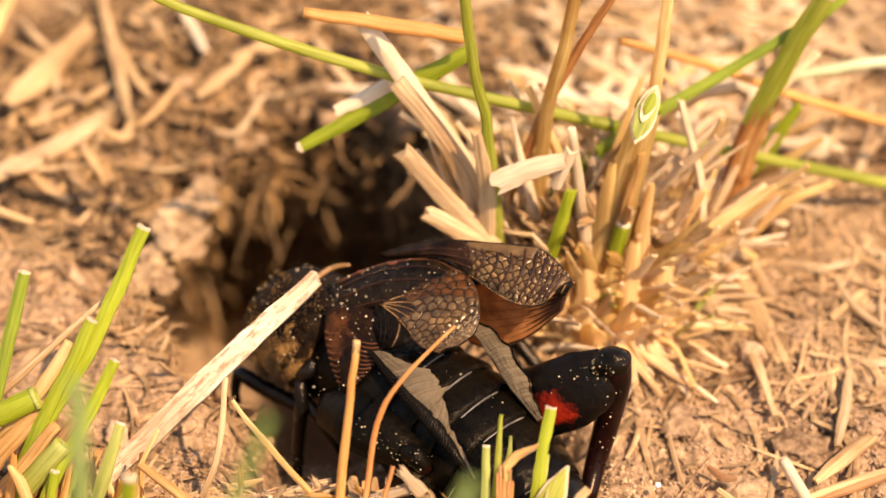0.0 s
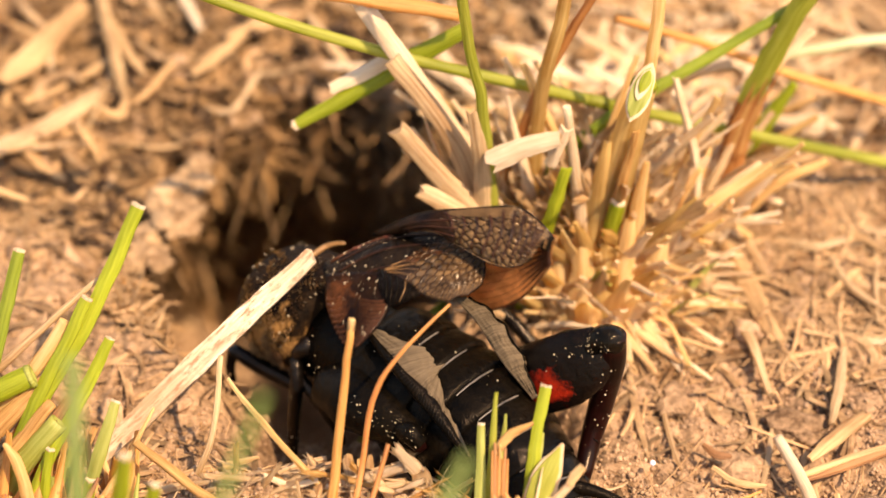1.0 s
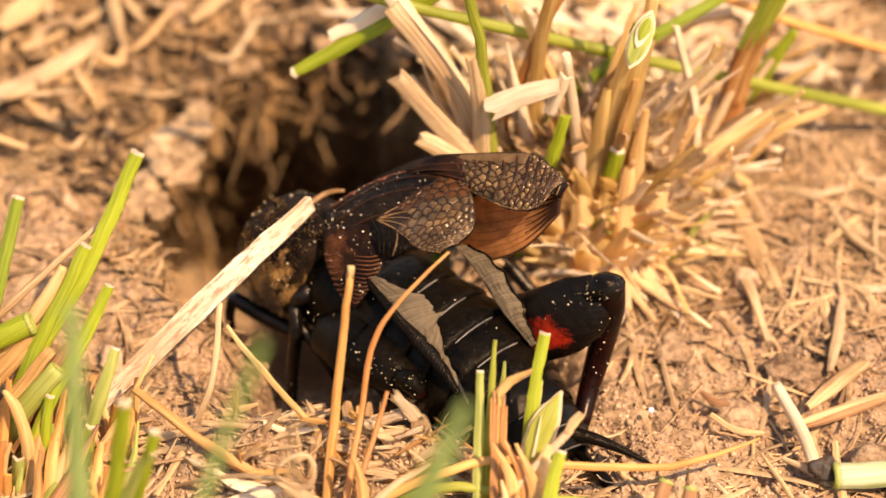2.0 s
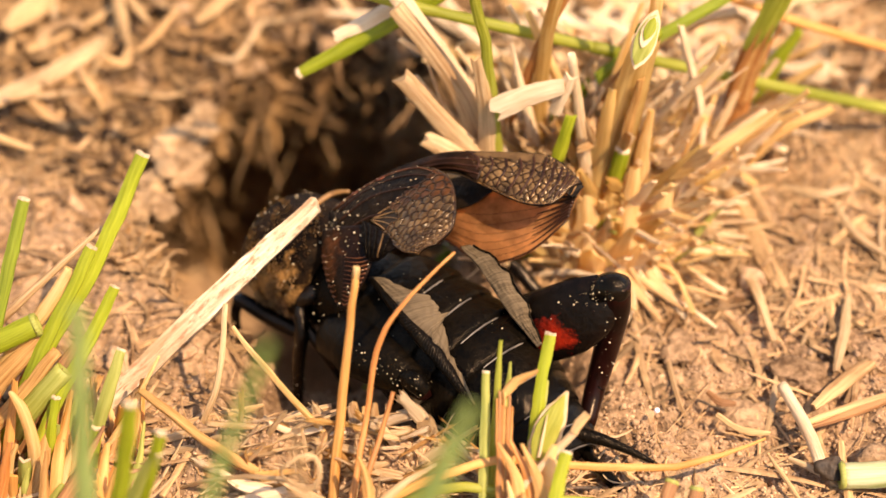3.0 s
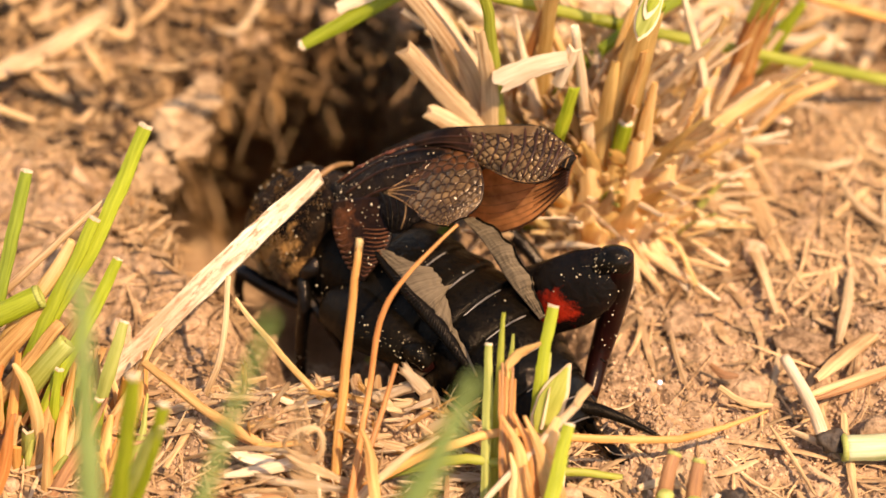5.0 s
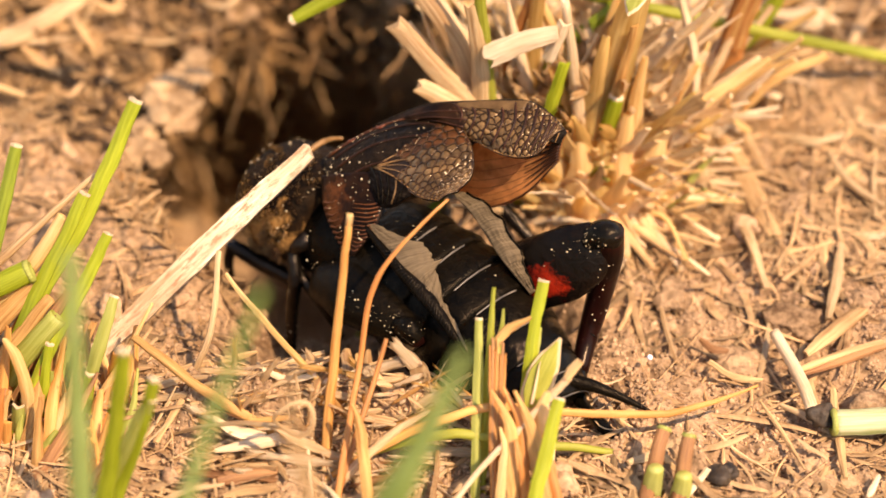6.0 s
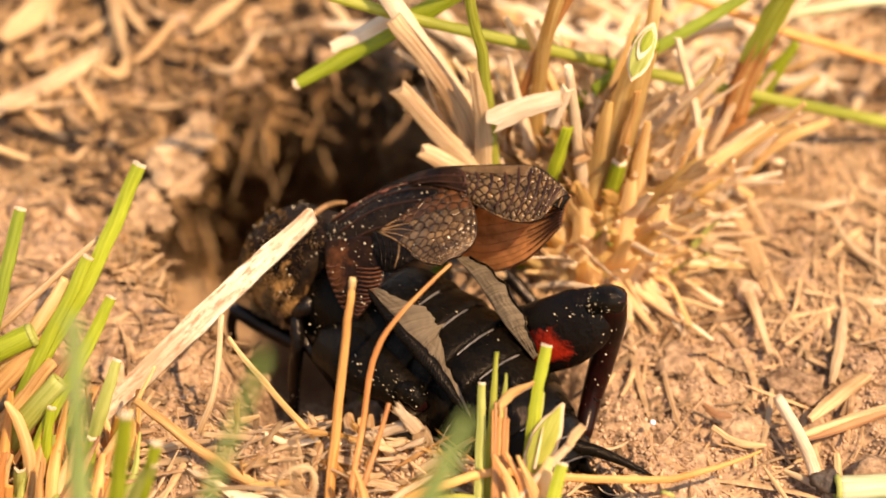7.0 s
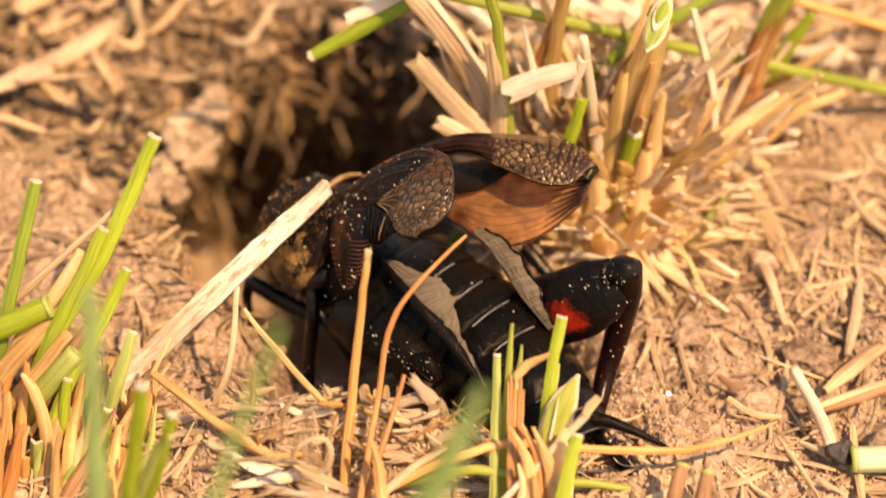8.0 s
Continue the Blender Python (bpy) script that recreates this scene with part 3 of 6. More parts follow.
leaf("grass_blade", [(-12.63, -20, 4.11), (-11.74, -20, 6.16), (-10.87, -20, 8.09)], [0.6, 0.65, 0.5], LIME, GB, cut=PALE)
leaf("grass_blade", [(-17.34, -13.5, -1.06), (-16.81, -13.46, 1.48), (-16.36, -12.69, 3.8)], [0.35, 0.45, 0.36], GREEN, GB, cut=PALE)
stalk("grass_stem", [(-20.34, -11.1, 4.72), (-18.84, -10.66, 5.25), (-17.3, -10.26, 5.85)], [0.45, 0.5, 0.52], GREEN, "thick green grass stem cut off short", "grass stem", cut=LIME, flat=0.8)
stalk("grass_stem", [(-19.82, -12.5, -1.04), (-18.01, -12.42, 2.18), (-16.06, -11.64, 4.38)], [0.5, 0.52, 0.45], LIME, "yellowing grass stem leaning over", "grass stem")
leaf("grass_blade", [(-17.62, -14, -2.77), (-17.27, -14, -1.25), (-16.89, -14, 0.42)], [0.6, 0.65, 0.5], LIME, "broad yellow-green stub of cut grass", cut=PALE, fold=0.6)
leaf("grass_blade", [(-18.01, -14.4, -1.93), (-17.97, -14.4, -0.06), (-17.82, -14.33, 1.51)], [0.6, 0.65, 0.5], LIME, "yellow-green stub of cut grass", cut=PALE, fold=0.6)
stalk("dry_stalk", [(-20.34, -11.97, 2.07), (-18.57, -11.22, 3.97), (-16.73, -10.14, 5.43)], [0.48, 0.5, 0.36], HONEY, "orange-tan dry grass stalk, split at the end", "dry stalk", flat=0.6)
stalk("dry_stalk", [(-20.52, -12.4, 0.34), (-18.5, -12.1, 2.55), (-16.38, -10.96, 4.92)], [0.4, 0.42, 0.26], HONEY, "orange-brown dry stalk leaning in the turf", "dry stalk", flat=0.6)
stalk("dry_stalk", [(-17.25, -9.68, 5.76), (-16.46, -9.17, 6.62), (-15.8, -8.65, 7.59)], [0.3, 0.35, 0.3], TAN, "pale tan dry stalk in the turf", "dry stalk", flat=0.6)
stalk("dry_stalk", [(-20.64, -9.97, 3.95), (-17.55, -8.44, 6.3), (-14.49, -6.94, 8.55)], [0.22, 0.22, 0.12], STRAW, "thin pale straw leaning in the turf", "dry stalk")
stalk("dry_stalk", [(-17.8, -12, 1.38), (-16.7, -11.68, 3.55), (-15.65, -10.74, 5.05)], [0.35, 0.4, 0.2], BROWN, "dark brown dead sheath in the turf", "dry stalk", flat=0.5)
leaf("dead_leaf", [(-18.18, -14, -2.77), (-17.42, -13.92, 1.61), (-17.72, -13.28, 3.43), (-18.29, -12.75, 4.11)], [0.7, 0.6, 0.5, 0.2], TAN, "curled tan dead grass leaf", "dead leaf")
leaf("dead_leaf", [(-19.26, -14.6, -2.09), (-19.15, -14.6, 0.16), (-19.14, -14.52, 1.53)], [0.8, 0.8, 0.7], BROWN, "brown dead grass sheath stub", "dead leaf")
leaf("dead_leaf", [(-18.6, -14.7, -1.97), (-18.52, -14.7, -0.47), (-18.38, -14.7, 0.93)], [0.5, 0.55, 0.5], ORANGE, "orange dead grass sheath stub", "dead leaf")
leaf("dead_leaf", [(-16.12, -13.4, -1.93), (-13.82, -12.58, 1.63), (-11.94, -11.1, 4.72)], [0.35, 0.3, 0.12], TAN, "tan dead grass leaf leaning", "dead leaf")

# loose straws at the burrow
TUFT[0] = None
LONG = leaf("long_straw", [(-14.35, -9.19, 0.6), (-11.47, -7.33, 2.6), (-8.4, -5.07, 4.6), (-5.37, -2.79, 6.4)], [0.75, 0.9, 1.05, 1.05, 0.75], SPECK, "bleached flat straw with brown speckles, leaning over the burrow", "straw", fold=-0.3, thick=0.3)
for shift, r in ((-0.36, 0.035), (-0.15, 0.03), (0.08, 0.035), (0.3, 0.03), (0.42, 0.03)):
    line = [p + Vector((0.7, 0.45, 0.3)) * shift * (0.75 + 0.02 * k) + Vector((0, -0.74, 0.67)) * 0.2 for k, p in enumerate(curve_points([(-14.24, -9.15, 0.7), (-11.47, -7.33, 2.6), (-8.4, -5.07, 4.6), (-5.52, -2.91, 6.3)], 16))]
    bm = bmesh.new()
    add_tube(bm, [p + 0.05 * noise.noise_vector(p) for p in line], [r * 0.5, r, r, r * 0.4], 6)
    part("rib", bm, TAN if shift > 0.3 else PALE, LONG)
stalk("thin_straw", [(-12.8, -13.5, -3.35), (-10.49, -12, 0.83), (-9.47, -10.94, 3.16), (-9.1, -9.14, 5.99)], [0.15, 0.15, 0.15, 0.12], STRAW, "thin pale curved straw standing upright", "straw")
leaf("thin_straw", [(-3.34, -14.4, 1.0), (-4.41, -13.9, 2.16), (-5.67, -13.3, 3.5), (-7.5, -11.9, 4.9), (-8.79, -9.88, 5.25)], [0.34, 0.3, 0.34, 0.38, 0.2], TAN, "tan dry grass leaf bent sideways", "straw", rooted=False, fold=0.5, twist=1.4, thick=0.08)
leaf("thin_straw", [(-6.1, -15.4, 0.5), (-7.93, -15.1, 1.82), (-9.87, -14.2, 2.6), (-11.4, -13.1, 3.1), (-12.89, -12.08, 3.54)], [0.36, 0.44, 0.46, 0.44, 0.34], HONEY, "orange-tan dry leaf lying in the litter", "straw", rooted=False, fold=0.6, twist=0.5, thick=0.1)
tuft("thin tuft of upright orange dry stems", -4, -15)
stalk("orange_stem", [(-4.48, -17.3, -0.46), (-3.98, -13.76, 3.92), (-3.21, -11.02, 9.7)], [0.25, 0.22, 0.15], ORANGE, "upright orange dry grass stem cut off flat", "dry stalk", cut=TAN, flat=0.8)
stalk("orange_stem", [(-3.27, -16.13, 2.58), (-2.88, -14.12, 3.77), (-2.38, -12.45, 6.38), (-1.41, -11.5, 7.96), (0.92, -10.1, 9.9)], [0.18, 0.15, 0.135, 0.12, 0.06], SIENNA, "curved orange-brown dry grass stem", "dry stalk")
stalk("orange_stem", [(-3.1, -16.91, 2.01), (-2.27, -14.85, 3.49), (-1.72, -13.46, 4.93)], [0.14, 0.13, 0.10], RED, "thin rust-brown dry stem", "dry stalk")
leaf("orange_stem", [(-2.66, -17.92, 2.63), (-2.81, -17.14, 3.46), (-3.14, -16.54, 4.1)], [0.5, 0.5, 0.12], HONEY, "short orange sheath at the foot of the stems", "dry stalk")

ring = [Vector((-5.54, -17.5, 4.22)) + Vector((0.85 * math.cos(a), 0.25 * math.sin(2 * a), 0.95 * math.sin(a))) for a in [k * 0.62 - 2.2 for k in range(12)]]
leaf("curled_straw", ring, [0.12, 0.22, 0.22, 0.1], STRAW, "pale dead grass leaf curled into a ring", "straw", thick=0.05)

# the sparse grass on the near side
tuft("sparse soft green grass close in front", -3, -19)
leaf("grass_blade", [(-8.04, -33.23, 16.28), (-7.26, -33.23, 19.04), (-6.07, -33.23, 23.01), (-4.73, -33.23, 26.89)], [0.45, 0.45, 0.5, 0.25], SOFT, "thin green grass blade close by")
leaf("grass_blade", [(-1.64, -35.09, 18.01), (-0.84, -35.09, 20.4), (0.26, -35.09, 23.67), (1.09, -35.09, 26.25)], [0.7, 0.9, 1.2, 0.3], SOFT, "broad green grass blade close by")
leaf("dead_leaf", [(-3.52, -33.23, 16.28), (-3.71, -33.23, 18.23), (-4.04, -33.23, 20.35), (-4.19, -33.23, 23.37)], [0.6, 0.6, 0.5, 0.2], STRAW, "pale dead grass leaf close by", "dead leaf")
leaf("dead_leaf", [(-3.45, -17.98, 1.06), (-1.53, -16.89, 2.53), (0.14, -15.95, 3.09)], [0.4, 0.4, 0.15], STRAW, "pale straw close by", "dead leaf")

# the grass in front of the cricket's tail
tuft("small green grass tuft with torn brown sheaths", 4, -15.5)
leaf("grass_blade", [(2.61, -14.94, 3.25), (2.74, -13.63, 5.03), (2.9, -12.32, 6.79)], [0.4, 0.4, 0.16], OLIVE, "narrow yellow-green grass shoot")
leaf("grass_blade", [(3.05, -14.14, 3.82), (3.19, -13.42, 4.81), (3.33, -12.67, 5.84)], [0.3, 0.26, 0.1], LIME, "narrow yellow-green grass shoot", rooted=False)
leaf("grass_blade", [(2.14, -16.29, 2.23), (2.18, -14.88, 3.9), (2.25, -13.19, 5.85)], [0.4, 0.46, 0.3], LIME, GB, cut=PALE)
leaf("grass_blade", [(4.2, -15.44, 2.73), (4.53, -13.8, 4.86), (5.0, -12.07, 7.08)], [0.45, 0.55, 0.46], GREEN, GB, cut=PALE)
leaf("grass_blade", [(4.63, -13.91, 3.93), (4.8, -13.32, 4.72), (4.94, -13.06, 5.14)], [0.32, 0.28, 0.12], LIME, "short green side shoot in the tuft", rooted=False)
leaf("leaf_margin", [(4.27, -16.08, 3.07), (4.89, -15.1, 4.13), (5.71, -13.93, 5.4)], [0.5, 1.15, 1.36, 0.95, 0.12], FRAY, "pale dry margin of the young leaf", rooted=False, fold=0.18, thick=0.05)
leaf("grass_blade", [(4.35, -16.05, 3.4), (4.88, -15.21, 4.31), (5.55, -14.2, 5.4)], [0.35, 0.95, 1.12, 0.75, 0.1], OLIVE, "broad young grass leaf with pale margin", rooted=False, fold=0.18, thick=0.07)
leaf("dead_leaf", [(4.49, -16.11, 3.63), (4.68, -15.54, 4.24), (4.87, -14.89, 4.94)], [0.14, 0.12, 0.04], FRAY, "whitish strip of the young leaf", "dead leaf", rooted=False, thick=0.06)
leaf("grass_blade", [(4.53, -20.1, 2.28), (5.05, -18.6, 3.75), (5.52, -17.18, 5.13)], [0.55, 0.62, 0.5], GREEN, GB, cut=PALE)
leaf("dead_leaf", [(3.58, -17.48, 3.03), (5.0, -16.52, 4.08), (6.07, -15.72, 4.95)], [0.22, 0.32, 0.34], FRAY, "pale split straw end", "dead leaf", fold=0.6)
leaf("dead_leaf", [(5.9, -15.9, 4.9), (6.18, -15.62, 5.2), (6.49, -15.38, 5.46)], [0.3, 0.46, 0.36], HUSK, "brown frayed end of the split straw", "dead leaf", rooted=False, fold=0.7)
leaf("dead_leaf", [(2.72, -14.49, 5.05), (3.25, -13.92, 5.67), (3.73, -13.68, 5.93), (4.45, -13.47, 6.17)], [0.26, 0.46, 0.36, 0.1], HONEY, "torn brown dead grass sheath curling over", "dead leaf", rooted=False, fold=0.6, twist=0.6)
for f, top, w, mat in ((0.0, 0.96, 0.18, SIENNA), (0.18, 1.04, 0.2, BROWN), (0.34, 0.92, 0.18, RED), (0.48, 1.02, 0.22, HONEY), (0.66, 0.9, 0.18, RED), (0.8, 1.0, 0.22, BROWN), (1.0, 0.9, 0.16, SIENNA),
                       (0.25, 0.62, 0.26, HONEY), (0.55, 0.5, 0.2, RED), (0.9, 0.58, 0.24, SIENNA)):
    lift = 0.12 * math.sin(40 * f)
    foot, tip = Vector((2.78 + 0.46 * f, -17.48 - lift, 2.13)), Vector((2.66 + 0.7 * f, -14.27 - lift, 5.58))
    leaf("dead_leaf", [foot, foot.lerp(tip, top * 0.5), foot.lerp(tip, top)], [w, w * 1.2, w * 0.5], mat, "rust-brown fibrous strip of a dead sheath", "dead leaf", fold=0.6, thick=0.1)
for knots, widths, mat, label in (([(3.57, -18.26, 2.48), (3.45, -17.21, 3.61), (2.74, -16.24, 4.64)], [0.5, 0.6, 0.12], HONEY, "orange torn sheath at the tuft's foot"),
                                  ([(4.74, -18.72, 2.29), (4.39, -17.59, 3.5), (3.73, -16.41, 4.76)], [0.6, 0.7, 0.15], HONEY, "orange torn sheath at the tuft's foot"),
                                  ([(4.05, -17.89, 2.59), (3.93, -17.0, 3.55), (3.22, -16.02, 4.59)], [0.5, 0.55, 0.15], SIENNA, "rust-brown torn sheath at the tuft's foot"),
                                  ([(4.9, -17.8, 2.85), (4.78, -16.99, 3.71), (5.11, -16.27, 4.5)], [0.5, 0.8, 0.25], TAN, "tan papery sheath under the young leaf"),
                                  ([(5.2, -17.5, 2.6), (5.18, -16.9, 3.4), (4.9, -16.4, 4.0)], [0.4, 0.6, 0.2], FRAY, "pale papery sheath under the young leaf"),
                                  ([(3.2, -18.7, 1.9), (3.3, -18.0, 2.7), (3.1, -17.3, 3.5)], [0.4, 0.45, 0.1], TAN, "tan torn sheath at the tuft's foot"),
                                  ([(5.3, -18.9, 1.9), (5.0, -18.1, 2.7), (4.4, -17.4, 3.3)], [0.4, 0.5, 0.12], SIENNA, "rust-brown torn sheath at the tuft's foot")):
    leaf("dead_leaf", knots, widths, mat, label, "dead leaf", fold=0.4, twist=0.2, thick=0.08)
stalk("dead_stem", [(4.1, -19.4, 1.4), (3.95, -18.7, 2.6), (3.75, -17.9, 3.4)], [0.13, 0.13, 0.1], SIENNA, "thin rust-brown dead stem in the tuft", "dry stalk")
stalk("long_stem", [(0.39, -16.27, 2.66), (2.79, -15.74, 3.03), (6.4, -15.88, 2.83), (10.02, -15.85, 2.73), (12.22, -15.38, 2.93), (14.25, -14.69, 3.22)], [0.1, 0.19, 0.2, 0.18, 0.16, 0.05], ORANGE, "long orange dry leaf arching over the soil", "straw", flat=0.5)
TUFT[0] = None
stalk("green_straw", [(1.35, -16.36, 2.05), (4.25, -16.57, 1.64), (6.72, -16.2, 0.96), (8.84, -16, 0.34)], [0.2, 0.22, 0.2, 0.12], OLIVE, "thin green stem lying low over the soil", "grass stem")
stalk("stem_stub", [(9.61, -17.99, 1.44), (9.83, -17.4, 2.21), (10.11, -16.72, 2.73)], [0.36, 0.33, 0.3], BROWN, "purple-brown stem stub with yellow cut end", "grass stem", cut=LIME)
stalk("stem_stub", [(10.83, -18.22, 1.36), (10.97, -17.67, 2.09), (11.14, -17.01, 2.63)], [0.36, 0.33, 0.3], BROWN, "purple-brown stem stub with yellow cut end", "grass stem", cut=LIME)
stalk("stub_sheath", [(9.57, -18.3, 0.2), (9.6, -18.3, 1.1), (9.66, -18.3, 2)], [0.46, 0.44, 0.34], LIME, "yellow-green sheath round the stub's foot", "grass stem", flat=0.8, hollow_end=0)
stalk("stub_sheath", [(10.77, -18.5, 0), (10.8, -18.5, 0.9), (10.86, -18.5, 1.8)], [0.46, 0.44, 0.34], LIME, "yellow-green sheath round the stub's foot", "grass stem", flat=0.8, hollow_end=0)
stalk("loose_straw", [(17.19, -13.48, 0.4), (16.68, -11.16, 0.5), (16.02, -8.73, 0.5)], [0.3, 0.3, 0.26], PALE, "pale cut straw lying on the soil", "straw", rooted=False, flat=0.8, group=LITTER)
stalk("fallen_stem", [(22.72, -14.2, 0.6), (20.22, -14.33, 0.6), (17.91, -14.5, 0.6)], [0.6, 0.6, 0.58], STRIPED, "pale green striped grass stem lying on soil", "grass stem", rooted=False, flat=0.8, cut=LIME)

# ---- the tuft ----
tuft("large grass tuft of tan straw and green stems", 8.2, 2)
stalk("green_stem", [(2.59, 1.5, 10.58), (2.35, 1.5, 12.57), (1.85, 1.5, 15.05), (1.24, 1, 19.8), (0.93, 1, 22.31)], [0.36, 0.33, 0.28, 0.26, 0.24], OLIVE, "upright green grass stem in the tuft", "grass stem", flat=0.8)
stalk("long_green_stem", [(27.91, 11, 0.4), (23.43, 9.5, 2.43), (12.08, 7, 7.03), (7.47, 6, 8.92), (2.49, 5, 11.03), (-1.77, 4.4, 12.58), (-6.92, 4, 14.73), (-11.37, 3.6, 16.91), (-14.15, 3, 18.83)], [0.3, 0.3, 0.3, 0.29, 0.29, 0.28, 0.28, 0.26, 0.2], OLIVE, "long thin green grass stem leaning across the tuft", "grass stem", nodes=(0.52,), flat=0.85)
leaf("grass_blade", [(1.66, 5, 13.59), (-0.99, 5, 11.84), (-3.41, 4.6, 10.33), (-6.51, 4, 8.71)], [0.75, 0.9, 0.8, 0.5], GREEN, "green grass blade reaching over the burrow", rooted=False, cut=PALE)
leaf("dead_leaf", [(-1.78, 4.9, 12.07), (-3.13, 4.9, 11.17), (-4.7, 4.7, 10.39)], [0.7, 0.75, 0.6], PALE, "white dry leaf along the green blade", "dead leaf", rooted=False)
tuft("broad green grass shoot with rust-red base", 14.5, 9)
leaf("grass_blade", [(15.01, 6.8, 1.86), (15.64, 6.8, 7.56), (16.95, 6.8, 11.89), (18.49, 6.8, 15.68)], [1.2, 1.25, 1.1, 0.9], OLIVE, "broad green grass blade with rust-red base", cut=PALE, base=RED, base_part=0.47)
for x, low, high, w, mat in ((-0.42, 5.0, 9.6, 0.34, RED), (-0.16, 5.4, 8.9, 0.36, HONEY), (0.1, 5.0, 9.9, 0.34, RED), (0.36, 5.2, 9.2, 0.36, HONEY), (0.5, 5.0, 10.6, 0.2, SIENNA)):
    leaf("sheath", [(15.22 + x, 6.5, low), (15.62 + x, 6.45, 7.5), (15.66 + x + 0.3 * (high - 7.6), 6.4, high)], [w, w, 0.03], mat, "withered edge of the rust-red sheath", rooted=False, fold=0.2, thick=0.06)
leaf("grass_blade", [(16.62, 9.2, 3.46), (17.52, 9.2, 5.79), (18.4, 9.2, 7.54)], [0.9, 0.9, 0.4], GREEN, "green side shoot of the broad blade")
tuft("dry tuft of tan straw with a cut stem", 8.2, 2.2)
leaf("grass_blade", [(10.46, 6, 9.16), (14.2, 7, 11.2), (17.9, 8, 13.18), (19.69, 8.5, 14.44)], [0.4, 0.75, 0.6, 0.5], DEEP, "dark green grass blade arching over")
stalk("green_stem", [(5.15, 4, 6.4), (5.35, 4, 10.77), (6.04, 4, 14.58), (6.52, 4, 18.2)], [0.42, 0.4, 0.34, 0.3], STEM, "yellow-tan grass stem in the tuft", "grass stem")
leaf("grass_blade", [(6.24, 4.2, 13.19), (7.07, 4.2, 15.06), (8.11, 4.2, 17.19)], [0.5, 0.5, 0.4], RED, "reddish grass leaf of the tuft")
stalk("tuft_stem", [(8.33, 2, -0.24), (8.68, 2, 4.85), (9.24, 2, 8.95), (9.91, 2, 12.68)], [1.05, 0.95, 0.82, 0.6], STEM, "thick yellow grass stem with obliquely cut green top", "grass stem", cut=GREEN, flat=0.8)
leaf("tuft_sheath", [(9.56, 3, 7.17), (10.24, 3, 12.76), (10.52, 3, 17.66), (10.5, 3, 20.27)], [0.6, 0.8, 0.6, 0.3], TAN, "pale tan leaf sheath standing in the tuft", "dead leaf")
stalk("tuft_straw", [(7.58, 1.5, 1.68), (7.16, 1.5, 6.3), (6.36, 1.5, 11.77)], [0.5, 0.34, 0.2], PALE, "pale straw standing in the tuft", "straw")
leaf("grass_blade", [(5.45, 0.6, 4.24), (5.91, 0.6, 6.33), (6.46, 0.8, 8.71)], [0.7, 0.7, 0.5], GREEN, "green grass blade between the straws")
stalk("stem_stub", [(8.18, 1.2, 0.46), (8.6, 1.2, 3.02), (9.03, 1.2, 4.94)], [0.85, 0.75, 0.42], TAN, "tan grass foot of a cut stem", "grass stem")
stalk("stem_stub", [(8.72, 1, 4.44), (8.89, 1, 5.31), (9.03, 1, 6.49)], [0.4, 0.4, 0.36], GREEN, "short green stem cut flat at the top", "grass stem", rooted=False, cut=PALE, flat=0.9)
leaf("tuft_straw", [(2.51, 1, 5.49), (0.61, 1.4, 7.74), (-1.45, 1.8, 10.23)], [0.9, 1.1, 0.9], STRAW, "flat bleached straw leaning over the burrow", "straw", thick=0.2)
leaf("tuft_straw", [(2.78, 0.8, 5.13), (1.15, 0.8, 6.34), (-0.4, 1, 7.21)], [0.8, 1.0, 0.8], STRAW, "frayed bleached straw end at the burrow", "straw", thick=0.2)
leaf("tuft_straw", [(2.58, 1.6, 5.17), (1.27, 2.2, 9.13), (-1.74, 3, 13.4)], [1.2, 1.1, 0.8], STRAW, "broad bleached dead blade in the tuft", "straw")
leaf("tuft_straw", [(1.43, 3.4, 8.22), (-0.85, 4, 11.9), (-3.28, 4.6, 15.72)], [0.8, 1.2, 0.8], PALE, "white dead blade in the tuft", "straw")
leaf("tuft_straw", [(2.64, 1.2, 6.19), (2.45, 1.2, 9.23), (2.1, 1.4, 11.53)], [0.8, 0.9, 0.7], STRAW, "pale split straw in the tuft", "straw")
leaf("tuft_straw", [(6.05, 0.6, 10.61), (4.51, 0.6, 10.09), (2.81, 0.6, 9.2)], [0.7, 1.0, 1.05], PALE, "short white cut straw caught in the tuft", "straw", rooted=False, thick=0.16)
leaf("tuft_straw", [(5.66, 0.8, 8.81), (5.99, 0.8, 9.87), (6.35, 0.8, 11.04)], [0.6, 0.65, 0.6], PALE, "short white straw end in the tuft", "straw", rooted=False, thick=0.16)
stalk("orange_stem", [(1.51, 4.5, 14.8), (-2.25, 4.5, 15.48), (-5.97, 4.5, 16.15)], [0.34, 0.36, 0.25], ORANGE, "orange dry stem lying across the tuft", "dry stalk", rooted=False)
stalk("tuft_straw", [(26.04, 13, 3.11), (19.69, 11, 6.42), (13.56, 10, 9.47), (9.21, 9.5, 11.21)], [0.22, 0.24, 0.24, 0.2], ORANGE, "thin orange straw lying behind the tuft", "straw")
stalk("tuft_straw", [(25.55, 14, 7.32), (21.31, 13, 7.3), (17.98, 12, 7.3)], [0.32, 0.3, 0.26], GREENISH, "pale green straw lying behind the tuft", "straw")
stalk("tuft_straw", [(11.4, 9, 7.16), (13.28, 9, 8.36), (15.13, 9.4, 8.53)], [0.3, 0.34, 0.3], STRAW, "pale straw behind the tuft", "straw")
leaf("tuft_straw", [(10.94, 4, 4.11), (12.65, 3.8, 3.38), (14.2, 3.4, 2.81)], [0.6, 0.7, 0.5], PALE, "white straw lying at the tuft's foot", "straw", rooted=False)
